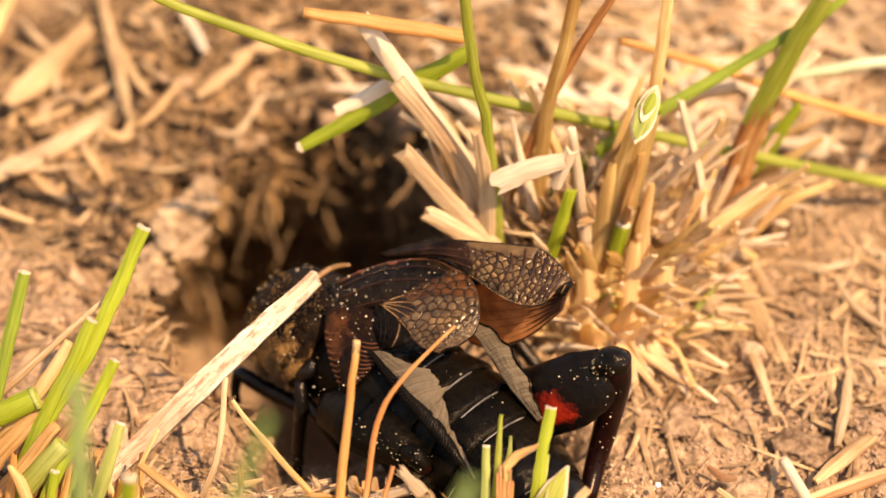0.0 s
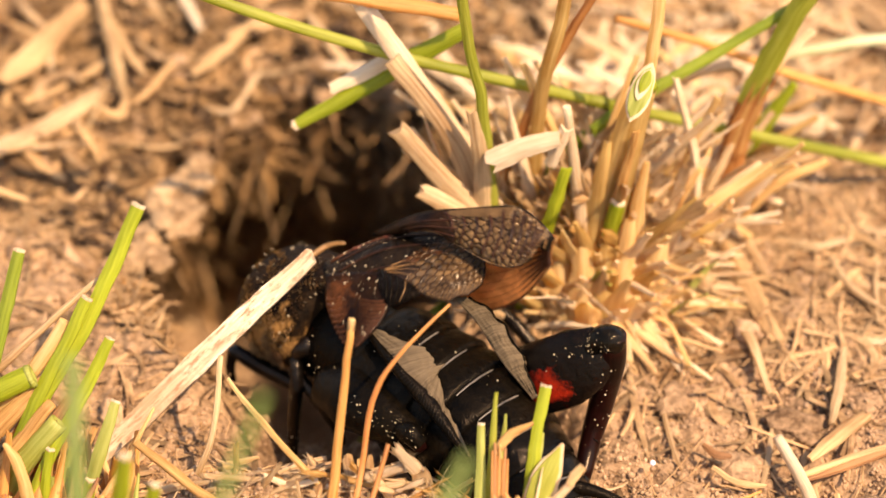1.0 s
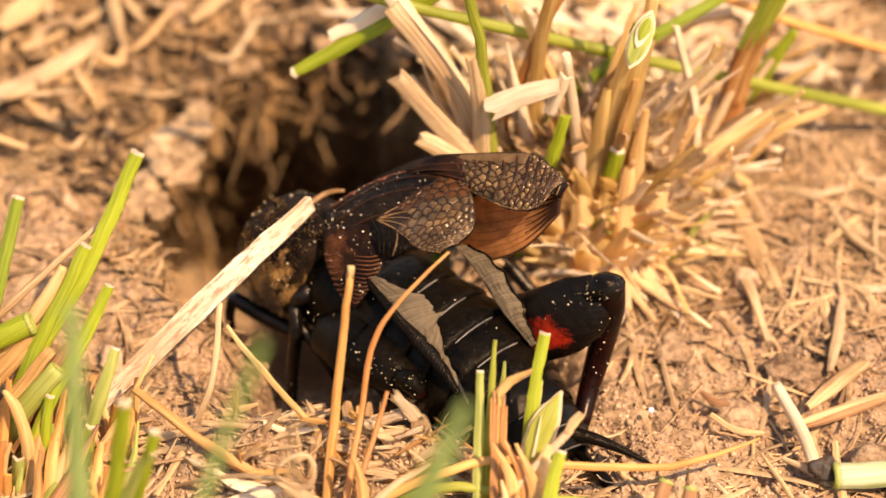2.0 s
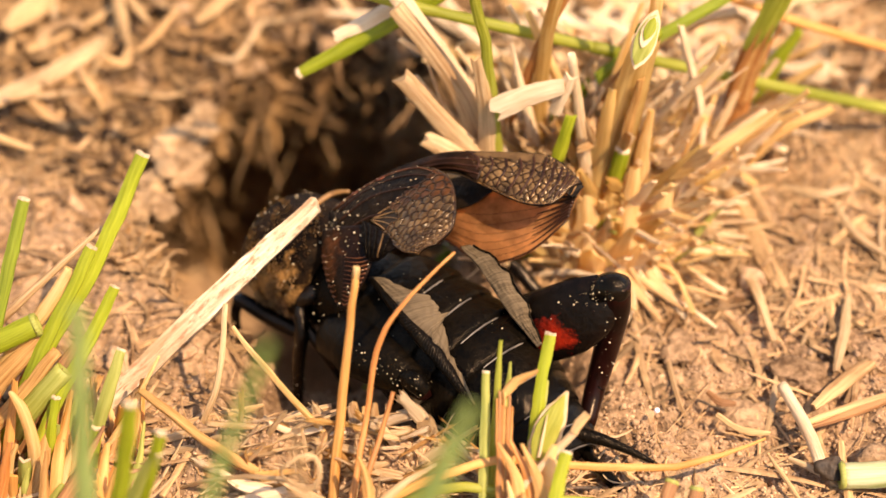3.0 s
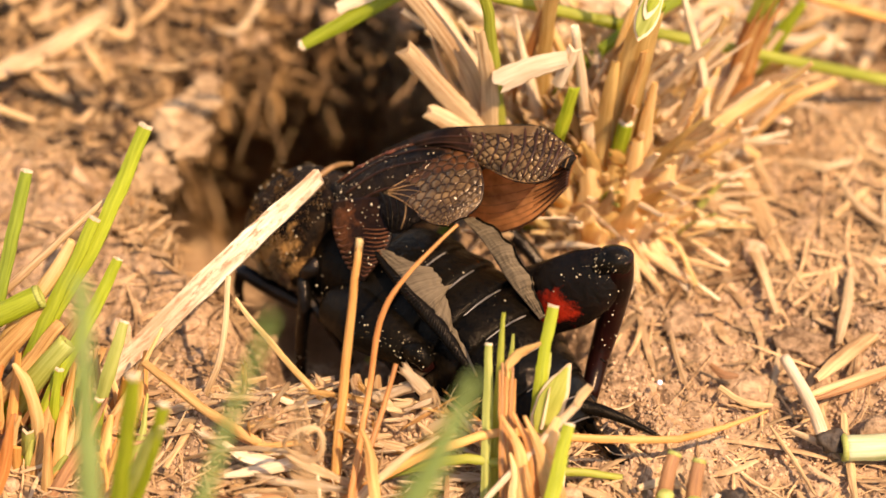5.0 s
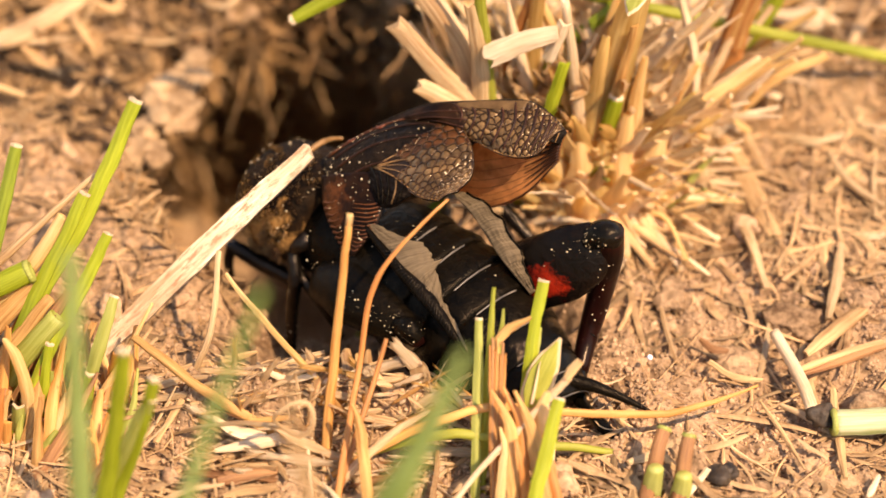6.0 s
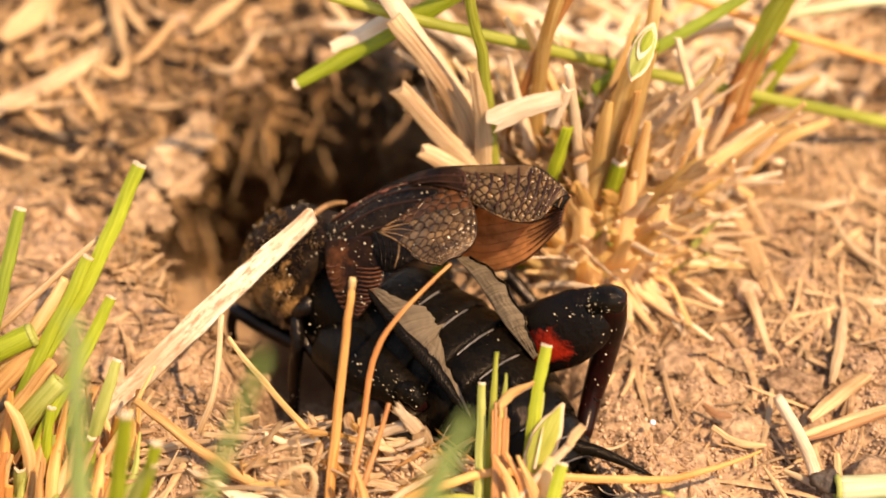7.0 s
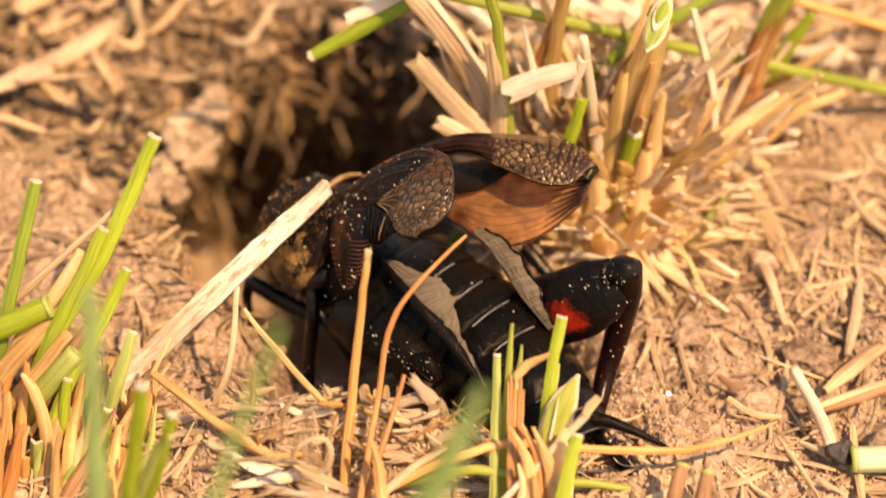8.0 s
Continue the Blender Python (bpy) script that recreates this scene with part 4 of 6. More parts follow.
leaf("tuft_straw", [(10.95, 5, 5.09), (12.55, 4.5, 3.71), (13.54, 4, 3.04)], [0.9, 1.3, 1.0], STRAW, "broad tan dead blade at the tuft's foot", "straw")

for knots, widths, mat in (([(7.6, -0.5, -0.6), (7.5, -0.3, 2.2), (7.3, 0.3, 5.2)], [2.0, 1.5, 0.5], TAN),
                           ([(8.7, -0.6, -0.6), (8.55, -0.4, 1.8), (8.7, 0.2, 4.4)], [2.2, 1.9, 0.9], STEM),
                           ([(9.6, -0.4, -0.5), (9.4, -0.2, 2.4), (9.6, 0.5, 5.9)], [1.7, 1.4, 0.5], TAN),
                           ([(6.7, -0.2, -0.5), (6.4, 0.2, 2.0), (6.1, 0.8, 4.4)], [1.8, 1.4, 0.5], TAN),
                           ([(10.5, -0.1, -0.4), (10.8, 0.3, 1.8), (11.3, 0.9, 4.0)], [1.8, 1.5, 0.6], TAN),
                           ([(8.0, 1.2, 2.15), (8.04, 1.3, 5.6), (8.4, 1.6, 9.6)], [1.5, 1.4, 0.4], STEM),
                           ([(9.9, 1.0, 2.0), (10.0, 1.2, 5.0), (10.3, 1.6, 8.4)], [1.2, 1.0, 0.3], TAN)):
    leaf("sheath", knots, widths, mat, "translucent tan leaf sheath at the tuft's foot", fold=0.5, thick=0.1)
OVAL = (0.06, 0.5, 0.75, 0.9, 1.0, 0.95, 0.85, 0.6, 0.1)
for name, knots, wide, mat, label in (("cut_rim", [(9.18, 0.45, 11.64), (9.69, 1.33, 12.62), (10.24, 2.25, 13.65)], 1.12, FRAY, "whitish rim of the oblique cut"),
                                      ("cut_face", [(9.21, 0.46, 11.88), (9.7, 1.22, 12.73), (10.15, 1.98, 13.57)], 0.96, LIME, "green oblique cut face of the thick stem"),
                                      ("cut_rim", [(9.52, 0.87, 12.56), (9.81, 1.34, 13.09), (10.13, 1.82, 13.62)], 0.66, FRAY, "whitish ring round the rolled inner leaf"),
                                      ("cut_face", [(9.64, 1.0, 12.85), (9.88, 1.35, 13.25), (10.1, 1.7, 13.63)], 0.52, GREEN, "bright green cut end of the inner leaf")):
    leaf(name, knots, [wide * w for w in OVAL], mat, label, rooted=False, fold=0.12, thick=0.08)
leaf("sheath", [(9.15, 1.0, 5.4), (9.35, 1.0, 7.8), (9.7, 1.05, 10.6)], [0.5, 0.75, 0.35], HONEY, "rusty side of the thick stem's sheath", fold=0.8, thick=0.08, face=(0.5, -0.66, 0.56))

def flake(centre, way, length, width, mat, label, rng, face=(0, -0.74, 0.67), turn=0.5):
    """A torn crumpled piece of dead leaf, ragged all round."""
    along = Vector(way).normalized()
    side = along.cross(Vector((face[0] + rng.gauss(0, turn), face[1] + rng.gauss(0, turn * 0.8), face[2] + rng.gauss(0, turn * 0.6)))).normalized()
    up, shift = side.cross(along), rng.uniform(0, 90)
    bm = bmesh.new()
    uv = bm.loops.layers.uv.verify()
    rows, n, k = [], 9, 7
    for i in range(n):
        f = i / (n - 1) - 0.5
        row = []
        for j in range(k):
            s = j / (k - 1) - 0.5
            w = width * (0.75 + 0.5 * noise.noise((f * 4, shift, 0))) * (1 - 0.5 * abs(f) ** 2)
            l = length * (1 + 0.45 * noise.noise((s * 5, shift, 7)))
            p = Vector(centre) + along * (f * l) + side * (s * w) + up * (width * (0.28 * noise.noise((f * 2.0, s * 1.3, shift)) - 0.6 * s * s + 0.07 * noise.noise((f * 3, s * 9, shift))))
            row.append((bm.verts.new(p * MM), (s * w, f * l)))
        rows.append(row)
    for r, q in zip(rows, rows[1:]):
        for j in range(k - 1):
            four = (r[j], r[j + 1], q[j + 1], q[j])
            for loop, (_, place) in zip(bm.faces.new([v for v, _ in four]).loops, four):
                loop[uv].uv = place
    bmesh.ops.solidify(bm, geom=bm.faces[:], thickness=0.00006)
    settle(link_mesh("torn_flake", bm, mat), label, "dead leaf", "")


rng = random.Random(52)
heart = Vector((8.2, 2.8, -1.5))
for k in range(230):
    x, y, z = rng.uniform(2.8, 13.8), rng.gauss(3.2, 1.3), 7.6 * rng.random() ** 0.7
    if z > 7.5 - abs(x - 8.4) * 0.6 or y < 0.2 or y < 1.6 and z > 3.5 or x < 5 and y < 2.2:
        continue
    way = (Vector((x, y, z)) - heart).normalized() + Vector((rng.gauss(0, 0.35), rng.gauss(0, 0.25), rng.gauss(0, 0.25)))
    flake((x, y, z), way, rng.uniform(1.4, 4.6), rng.uniform(0.25, 1.15), rng.choice((FRAY, FRAY, FRAY, TAN, PALE, PALE, STRAW, STEM)),
          "torn crumpled flake of dead leaf in the tuft", rng)
for k in range(46):
    x, y, z = rng.uniform(3.6, 13.0), rng.uniform(1.0, 2.8), rng.uniform(2.4, 7.6)
    if z > 8.4 - 0.7 * abs(x - 7.5):
        continue
    way = Vector(((x - 8) * 0.16 + rng.gauss(0, 0.3), rng.gauss(-0.55, 0.2), rng.uniform(0.3, 0.9)))
    flake((x, y, z), way, rng.uniform(1.6, 4.2), rng.uniform(0.35, 1.3), rng.choice((FRAY, FRAY, PALE, TAN)), "torn crumpled flake of dead leaf in the tuft", rng)
for k in range(20):
    x, y, z = rng.uniform(5.2, 11.4), rng.uniform(0.2, 1.3), rng.uniform(0.2, 4.8)
    flake((x, y, z), (rng.gauss((x - 8.4) * 0.2, 0.35), rng.gauss(-0.4, 0.2), rng.uniform(0.4, 1)), rng.uniform(1.2, 3.2), rng.uniform(0.3, 1.1),
          rng.choice((FRAY, FRAY, STEM, TAN, PALE)), "torn crumpled flake of dead leaf in the tuft", rng)
for k in range(110):
    x, y, z = rng.uniform(1.5, 10.5), rng.uniform(4.6, 9.5), rng.uniform(0.6, 6.0)
    if hollow(x, y) > 0.3 or z > 7.5 - 0.5 * (y - 4):
        continue
    flake((x, y, z), (rng.gauss((x - 7) * 0.15, 0.5), rng.gauss(0.2, 0.3), rng.uniform(0.3, 1)), rng.uniform(1.6, 5.5), rng.uniform(0.3, 1.3),
          rng.choice((FRAY, FRAY, PALE, STRAW, TAN, HUSK)), "torn crumpled flake of dead leaf in the tuft", rng)
for k in range(44):
    a, r = rng.uniform(-1.5, 1.2), rng.uniform(0.8, 5.4)
    x, y = 8.6 + r * math.cos(a), 1.8 + r * math.sin(a) * 0.9
    if hollow(x, y) > 0.05 or x < 7.2 and y < -0.5 or y < -3.6:
        continue
    flake((x, y, ground_z(x, y) + rng.uniform(0.1, 1.1) * soft_step(6, 1, r) + 0.1), (math.cos(a) + rng.gauss(0, 0.25), math.sin(a) * 0.9 + rng.gauss(0, 0.25), rng.gauss(0.0, 0.15)),
          rng.uniform(1.8, 4.8), rng.uniform(0.2, 0.8), rng.choice((HUSK, FRAY, TAN, HUSK, STRAW)), "torn tan flake of dead leaf at the tuft's foot", rng)
# the papery mass of torn sheaths round the cut stem
for k in range(100):
    x, y, z = rng.uniform(9.4, 13.8), rng.uniform(1.6, 5.2), 5.6 * rng.random()
    if z > 6.2 - abs(x - 10.5) * 0.9 or z < ground_z(x, y):
        continue
    way = Vector((rng.gauss((x - 9) * 0.12, 0.45), rng.gauss(-0.2, 0.3), rng.uniform(0.0, 0.9)))
    flake((x, y, z), way, rng.uniform(1.0, 3.2), rng.uniform(0.7, 2.0), rng.choice((FRAY, FRAY, PALE, PALE, FRAY)), "torn crumpled flake of dead leaf in the tuft", rng)
# the crown: broad pale sheaths standing close round the tuft's foot
for k in range(56):
    a = rng.uniform(-2.9, 0.5)
    r = rng.choice((1.0, 1.5, 2.0, 2.5, 3.0))
    x, y = 8.5 + 1.25 * r * math.cos(a), 2.4 + r * math.sin(a)
    if x < 5.2 and y < 1.5:
        continue
    tall = rng.uniform(3.2, 7.0) * (1.25 - 0.22 * r)
    foot = Vector((x, y, ground_z(x, y) - 0.3))
    lean = Vector((math.cos(a) * 0.45 + rng.gauss(0, 0.2), math.sin(a) * 0.35, 1))
    mid = foot + lean * tall * 0.5 + Vector((0, 0, 0.2))
    top = foot + lean * tall + Vector((math.cos(a), math.sin(a), 0)) * rng.uniform(0, 0.6)
    leaf("sheath", [foot, mid, top], [rng.uniform(1.0, 1.8), rng.uniform(0.6, 1.3), rng.uniform(0.04, 0.4)], rng.choice((FRAY, TAN, STEM, TAN, HUSK)),
         "pale translucent leaf sheath in the tuft's crown", rooted=False, fold=rng.uniform(0.2, 0.5), twist=rng.uniform(-0.3, 0.3), thick=0.08, face=(math.cos(a) * 0.7, math.sin(a), 0.35))
# dead blades standing and leaning in the tuft
rng = random.Random(33)
for k in range(120):
    x, y = rng.gauss(6.8, 2.8), rng.gauss(4.4, 1.7)
    if hollow(x, y) > 0.02 or y < 0.8 or x > 13.5:
        continue
    lean, tall = rng.gauss(0, 0.35) + (x - 7.2) * 0.05, rng.uniform(3, 12) * (0.6 if y < 2.5 else 1)
    foot = Vector((x, y, ground_z(x, y) - 0.3))
    mid = foot + Vector((lean * tall * 0.45 + rng.gauss(0, 0.3), rng.gauss(0, 0.5), tall * 0.55))
    top = foot + Vector((lean * tall * 1.1, rng.gauss(0.2, 1.0), tall))
    mat = rng.choice((STRAW, FRAY, PALE, TAN, FRAY))
    leaf("tuft_straw", [foot, mid, top], [rng.uniform(0.3, 0.8), rng.uniform(0.25, 0.75), rng.uniform(0.05, 0.4)], mat,
         "bleached dead grass blade in the tuft", rooted=False, fold=rng.uniform(0.1, 0.9), twist=rng.uniform(-0.8, 0.8), thick=0.07)

# bleached straw heaped behind the tuft
for k in range(400):
    x, y = rng.uniform(-3.5, 16), rng.uniform(4.6, 19)
    if hollow(x, y) > 0.01:
        continue
    tall = rng.uniform(0.2, 3.0 + 3.0 * soft_step(16, 7, y))
    way = rng.uniform(0, 2 * math.pi)
    l = rng.uniform(2.5, 7)
    foot = Vector((x, y, ground_z(x, y) + rng.uniform(0, 1.2)))
    top = foot + Vector((math.cos(way) * l, math.sin(way) * l * 0.6, tall))
    if hollow(top.x, top.y) > 0.4:
        continue
    mid = foot.lerp(top, 0.5) + Vector((rng.gauss(0, 0.4), rng.gauss(0, 0.3), rng.uniform(0, 0.9)))
    leaf("tuft_straw", [foot, mid, top], [rng.uniform(0.15, 0.65), rng.uniform(0.2, 0.75), rng.uniform(0.1, 0.5)], rng.choice((PALE, FRAY, STRAW, TAN, PALE, FRAY)),
         "bleached straw heaped behind the tuft", rooted=False, fold=rng.uniform(0, 0.6), twist=rng.uniform(-0.8, 0.8), thick=0.08, face=(0, -0.6, 0.8))

# thin shreds between them
for k in range(190):
    x, y = rng.gauss(8.2, 2.7), rng.gauss(2.2, 1.6)
    if hollow(x, y) > 0.02 or y < -0.6 or x > 14:
        continue
    tall = rng.uniform(0.8, 5.5)
    foot = Vector((x, y, ground_z(x, y) - 0.2 + rng.uniform(0, 1.6)))
    lean = Vector((rng.gauss(0, 0.8), rng.gauss(-0.1, 0.4), rng.uniform(0.2, 1))).normalized()
    top = foot + lean * tall
    mid = foot.lerp(top, 0.5) + Vector((rng.gauss(0, 0.35), rng.gauss(0, 0.2), rng.uniform(0, 0.6)))
    leaf("shred", [foot, mid, top], [rng.uniform(0.1, 0.4), rng.uniform(0.1, 0.45), rng.uniform(0.03, 0.25)], rng.choice((STRAW, PALE, TAN, STRAW, PALE, LIME)),
         "thin torn shred of dead grass", rooted=False, fold=rng.uniform(0, 0.9), twist=rng.uniform(-2.4, 2.4), thick=0.05)

# straws spread flat round the tuft's foot
for k in range(210):
    a = rng.uniform(-1.7, 1.2)
    r0, r1 = rng.uniform(0.2, 3.2), rng.uniform(2.0, 6.0)
    foot = Vector((8.4 + r0 * math.cos(a), 1.4 + r0 * math.sin(a) * 0.8, 0))
    way = a + rng.gauss(0, 0.5)
    tip = foot + Vector((r1 * math.cos(way), r1 * math.sin(way) * 0.8, 0))
    if hollow(tip.x, tip.y) > 0.1 or tip.y < -6:
        continue
    foot.z, tip.z = ground_z(foot.x, foot.y) + rng.uniform(0, 0.5), ground_z(tip.x, tip.y) + rng.choice((-0.3, -0.1, 0.1, 0.6))
    mid = foot.lerp(tip, 0.5) + Vector((rng.gauss(0, 0.3), rng.gauss(0, 0.3), rng.uniform(0.1, 0.5)))
    leaf("tuft_straw", [foot, mid, tip], [rng.uniform(0.12, 0.5), rng.uniform(0.12, 0.55), rng.uniform(0.03, 0.25)], rng.choice((HUSK, TAN, FRAY, HUSK, STRAW)),
         "tan dead grass blade spread from the tuft's foot", rooted=False, fold=rng.uniform(0.1, 0.7), twist=rng.uniform(-1, 1), thick=0.07, face=(0, -0.3, 0.95))

# more dead sheaths and stubs in the mown grass
tuft("low tangle of mown stubs and dead sheaths", -18, -16)
for k in range(90):
    x, y = rng.uniform(-22, -13.5), rng.uniform(-18, -12)
    tall = rng.uniform(1.2, 3.4) + 2.2 * soft_step(-15, -19, x) * rng.random()
    foot = Vector((x, y, ground_z(x, y) - 0.4))
    top = foot + Vector((rng.gauss(0.7, 0.7), rng.gauss(0.7, 0.4) * tall, tall))
    mat, label = rng.choice(((HONEY, "honey-brown dead grass sheath"), (HONEY, "honey-brown dead grass sheath"), (ORANGE, "orange dead grass sheath"), (SIENNA, "rust-orange dead grass sheath"), (TAN, "tan dead grass sheath"), (LIME, "yellowing grass sheath"), (BROWN, "brown dead grass sheath")))
    leaf("stub", [foot, foot.lerp(top, 0.5) + Vector((rng.gauss(0, 0.15), 0, 0)), top], [rng.uniform(0.4, 0.8), rng.uniform(0.3, 0.7), rng.uniform(0.03, 0.3)], mat, label,
         rooted=False, fold=rng.uniform(0.2, 0.8), twist=rng.uniform(-0.5, 0.5), thick=0.06)
TUFT[0] = None


# ---- loose straws ----
def loose(knots, width, mat, label, flat=0.5, clear=1.1):
    """A dead blade or straw lying on the ground, split and uneven at its ends."""
    k = random.random
    knots = [Vector(p) for p in knots]
    for i, p in enumerate(knots):
        for _ in range(40):
            if p.z > ground_z(p.x, p.y) + (clear if p.y > 7 else 0.35):
                break
            p = p + Vector((0, -0.148, 0.134))
        knots[i] = p
    widths = [width * (0.35 + 0.5 * k()), width * (0.8 + 0.4 * k()), width * (0.8 + 0.4 * k()), width * (0.3 + 0.6 * k())]
    leaf("loose_straw", knots, widths, mat, label, "straw", rooted=False, fold=0.1 + 0.5 * k(), twist=1.2 * (k() - 0.5), thick=0.06 + width * flat * 0.22, group=LITTER, face=(0, -0.5, 0.85))


loose([(-23.55, 11.23, 0.6), (-20.7, 14.46, 0.6), (-17.55, 18.46, 0.8)], 1.1, STRAW, "thick bleached straw lying above the burrow", clear=2.2)
loose([(-19.52, 29.51, 1), (-17.61, 21.6, 1.2), (-16.37, 16.51, 0.8)], 0.6, HUSK, "tan bent dead stem lying on litter", clear=2.2)
loose([(-16.39, 16.66, 0.8), (-16.75, 15.42, 0.8), (-17.64, 16, 0.6)], 0.5, HUSK, "broken tan stem end", clear=2.2)
loose([(-23.35, 18.77, 0.5), (-21.72, 21.91, 0.6), (-19.55, 25.92, 0.8)], 1.5, HUSK, "broad brown dead blade in the litter", 0.25, clear=2.2)
loose([(-25.32, 24.33, 0.5), (-24.95, 27.26, 0.5), (-24.41, 31.54, 0.5)], 0.9, TAN, "tan dead blade in the litter", 0.3, clear=2.2)
loose([(-18.17, 24.75, 0.8), (-16.86, 21.63, 0.8), (-15.51, 19.17, 0.6)], 0.6, HUSK, "reddish tan dead blade bit", 0.3, clear=2.2)
loose([(-17.53, 28, 0.8), (-15.83, 25.92, 0.8), (-14.81, 24.3, 0.6)], 0.35, STRAW, "thin crooked pale straw", clear=2.2)
loose([(-14.68, 27.85, 0.9), (-13.65, 25.47, 0.9), (-12.77, 23.31, 0.8)], 0.5, PALE, "short white straw on the litter", clear=2.2)
loose([(-13, 20.3, -0.4), (-11.83, 21.95, -0.2), (-10.46, 23.35, 0)], 0.9, HUSK, "tan broken straw bit", 0.4, clear=2.2)
loose([(-11.27, 23.35, 0), (-9.39, 24.77, 0.2), (-7.46, 25.64, 0.4)], 0.9, HUSK, "tan broken straw bit", 0.4, clear=2.2)
loose([(15.59, 7.69, 0.4), (16.33, 5.18, 0.4), (16.87, 2.55, 0.4)], 0.5, STRAW, "pale straw lying on soil")
loose([(15.02, -0.29, 0.3), (15.66, -1.93, 0.3), (16.08, -5.66, 0.3)], 0.5, STRAW, "pale crooked straw lying on soil")
loose([(19.94, -2.53, 0.3), (19.3, -5.08, 0.3), (18.65, -7.72, 0.3)], 0.55, STRAW, "pale straw bit on soil")
loose([(17.31, -9.91, 0.3), (19.12, -8.09, 0.3), (20.31, -7.08, 0.4)], 0.7, HUSK, "tan straw bit on soil")
loose([(17.82, 5.63, 0.4), (19.6, 4.96, 0.4), (21.12, 5.54, 0.4)], 0.45, STRAW, "thin pale straw on soil")
loose([(20.22, 4.29, 0.4), (20.87, 1.91, 0.4), (22.52, 0.01, 0.4)], 0.5, STRAW, "thin pale straw on soil")
loose([(14.65, 7.21, 0.6), (16.3, 1.27, 0.4), (17.03, -1.93, 0.3)], 1.2, HUSK, "broad tan matted dead blade", 0.25)
loose([(19.11, 14.73, 0.4), (20.38, 15.21, 0.5), (21.77, 15.13, 0.4)], 1.1, PALE, "white flake of dead grass", 0.35)
loose([(17.9, 15.46, 1), (21.19, 17.14, 1.1), (25.28, 19.69, 1)], 0.5, HUSK, "grey-tan straw lying behind the tuft")
loose([(21.48, 25.92, 0.6), (23.52, 24.18, 0.6), (25.86, 22.93, 0.6)], 0.8, STRAW, "pale straw lying behind the tuft")
loose([(14.81, 28.61, 0.6), (17.69, 27.4, 0.6), (20.6, 26.81, 0.6)], 0.7, STRAW, "pale straw lying behind the tuft")
loose([(-8.85, -12.28, 1.6), (-6.6, -12.13, 1.8), (-4.52, -11.17, 1.6)], 0.4, STRAW, "pale straw on the burrow's lip")
loose([(-4.95, -12.96, 1.6), (-2.59, -12.66, 2), (-0.48, -11.85, 1.8)], 0.4, PALE, "white straw on the burrow's lip")
loose([(-3.63, -11.17, 1.6), (-3.48, -12.04, 1.6), (-3.34, -12.88, 1.4)], 0.5, STRAW, "frayed straw end on the lip", 0.4)
loose([(-8.7, -15.17, 0.8), (-7.19, -15.66, 0.8), (-5.5, -15.34, 0.8)], 0.45, STRAW, "pale straw lying in front")
loose([(-9.26, -14.18, 0.8), (-8.22, -15.01, 0.8), (-6.97, -15.34, 0.8)], 0.5, PALE, "white straw bit lying in front")
loose([(-2.57, -14.36, 1), (-1.21, -14.86, 1), (-0.34, -15.35, 1)], 0.5, STRAW, "pale straw bit lying in front")

loose([(-13.19, -12.33, 1.0), (-10.47, -11.5, 1.0), (-7.58, -10.48, 1.0)], 0.42, HUSK, "bleached flat straw lying along the burrow's lip", 0.35, 0.35)
loose([(-12.87, -12.81, 1.0), (-10.68, -12.06, 1.0), (-8.43, -11.78, 1.0)], 0.36, STRAW, "tan flat straw half sunk in the lip's soil", 0.35, 0.35)
loose([(-9.1, -16.41, 1.0), (-7.42, -16.02, 1.0), (-5.86, -15.63, 1.0), (-4.95, -15.7, 1.0)], 0.5, PALE, "pinkish bleached straw lying in front of the lip", 0.35, 0.35)
loose([(-8.86, -14.97, 1.0), (-7.84, -15.27, 1.0), (-6.9, -15.76, 1.0)], 0.4, PALE, "short white straw bit in the lip's soil", 0.35, 0.35)
loose([(-4.91, -12.2, 1.0), (-2.89, -11.65, 1.0), (-1.13, -11.02, 1.0)], 0.46, STRAW, "pale straw with frayed end on the burrow's lip", 0.35, 0.35)
loose([(-1.63, -11.09, 1.0), (-0.75, -11.02, 1.0), (0.04, -11.44, 1.0)], 0.6, FRAY, "frayed straw end on the burrow's lip", 0.35, 0.35)
loose([(-8.26, -13.36, 1.0), (-6.61, -12.96, 1.0), (-5.37, -12.78, 1.0)], 0.12, STRAW, "thin yellow straw across the lip", 0.35, 0.35)
loose([(-8.86, -18.06, 1.0), (-7.8, -17.69, 1.0), (-6.37, -17.5, 1.0)], 0.7, BROWN, "dark bark-like chip in the lip's soil", 0.35, 0.35)
loose([(-8.55, -19.0, 1.0), (-7.5, -18.63, 1.0), (-6.32, -18.44, 1.0)], 0.5, HUSK, "brown dead blade bit in the lip's soil", 0.35, 0.35)
loose([(-5.12, -15.79, 1.0), (-4.98, -17.44, 1.0), (-4.79, -19.0, 1.0)], 0.16, PALE, "thin pale straw standing in the lip", 0.35, 0.35)
loose([(-9.09, -17.18, 1.0), (-8.98, -18.06, 1.0), (-8.83, -19.03, 1.0)], 0.16, STRAW, "thin pale straw standing in the lip", 0.35, 0.35)
loose([(-3.63, -10.31, 1.0), (-3.44, -11.78, 1.0), (-3.29, -13.57, 1.0)], 0.5, HUSK, "tan shredded stump between the orange stems", 0.35, 0.35)
loose([(-3.12, -10.59, 1.0), (-3.03, -12.13, 1.0), (-3.09, -13.91, 1.0)], 0.4, TAN, "tan shredded stump between the orange stems", 0.35, 0.35)
loose([(-2.61, -10.38, 1.0), (-2.63, -11.79, 1.0), (-2.7, -13.16, 1.0)], 0.4, HUSK, "tan shredded stump between the orange stems", 0.35, 0.35)
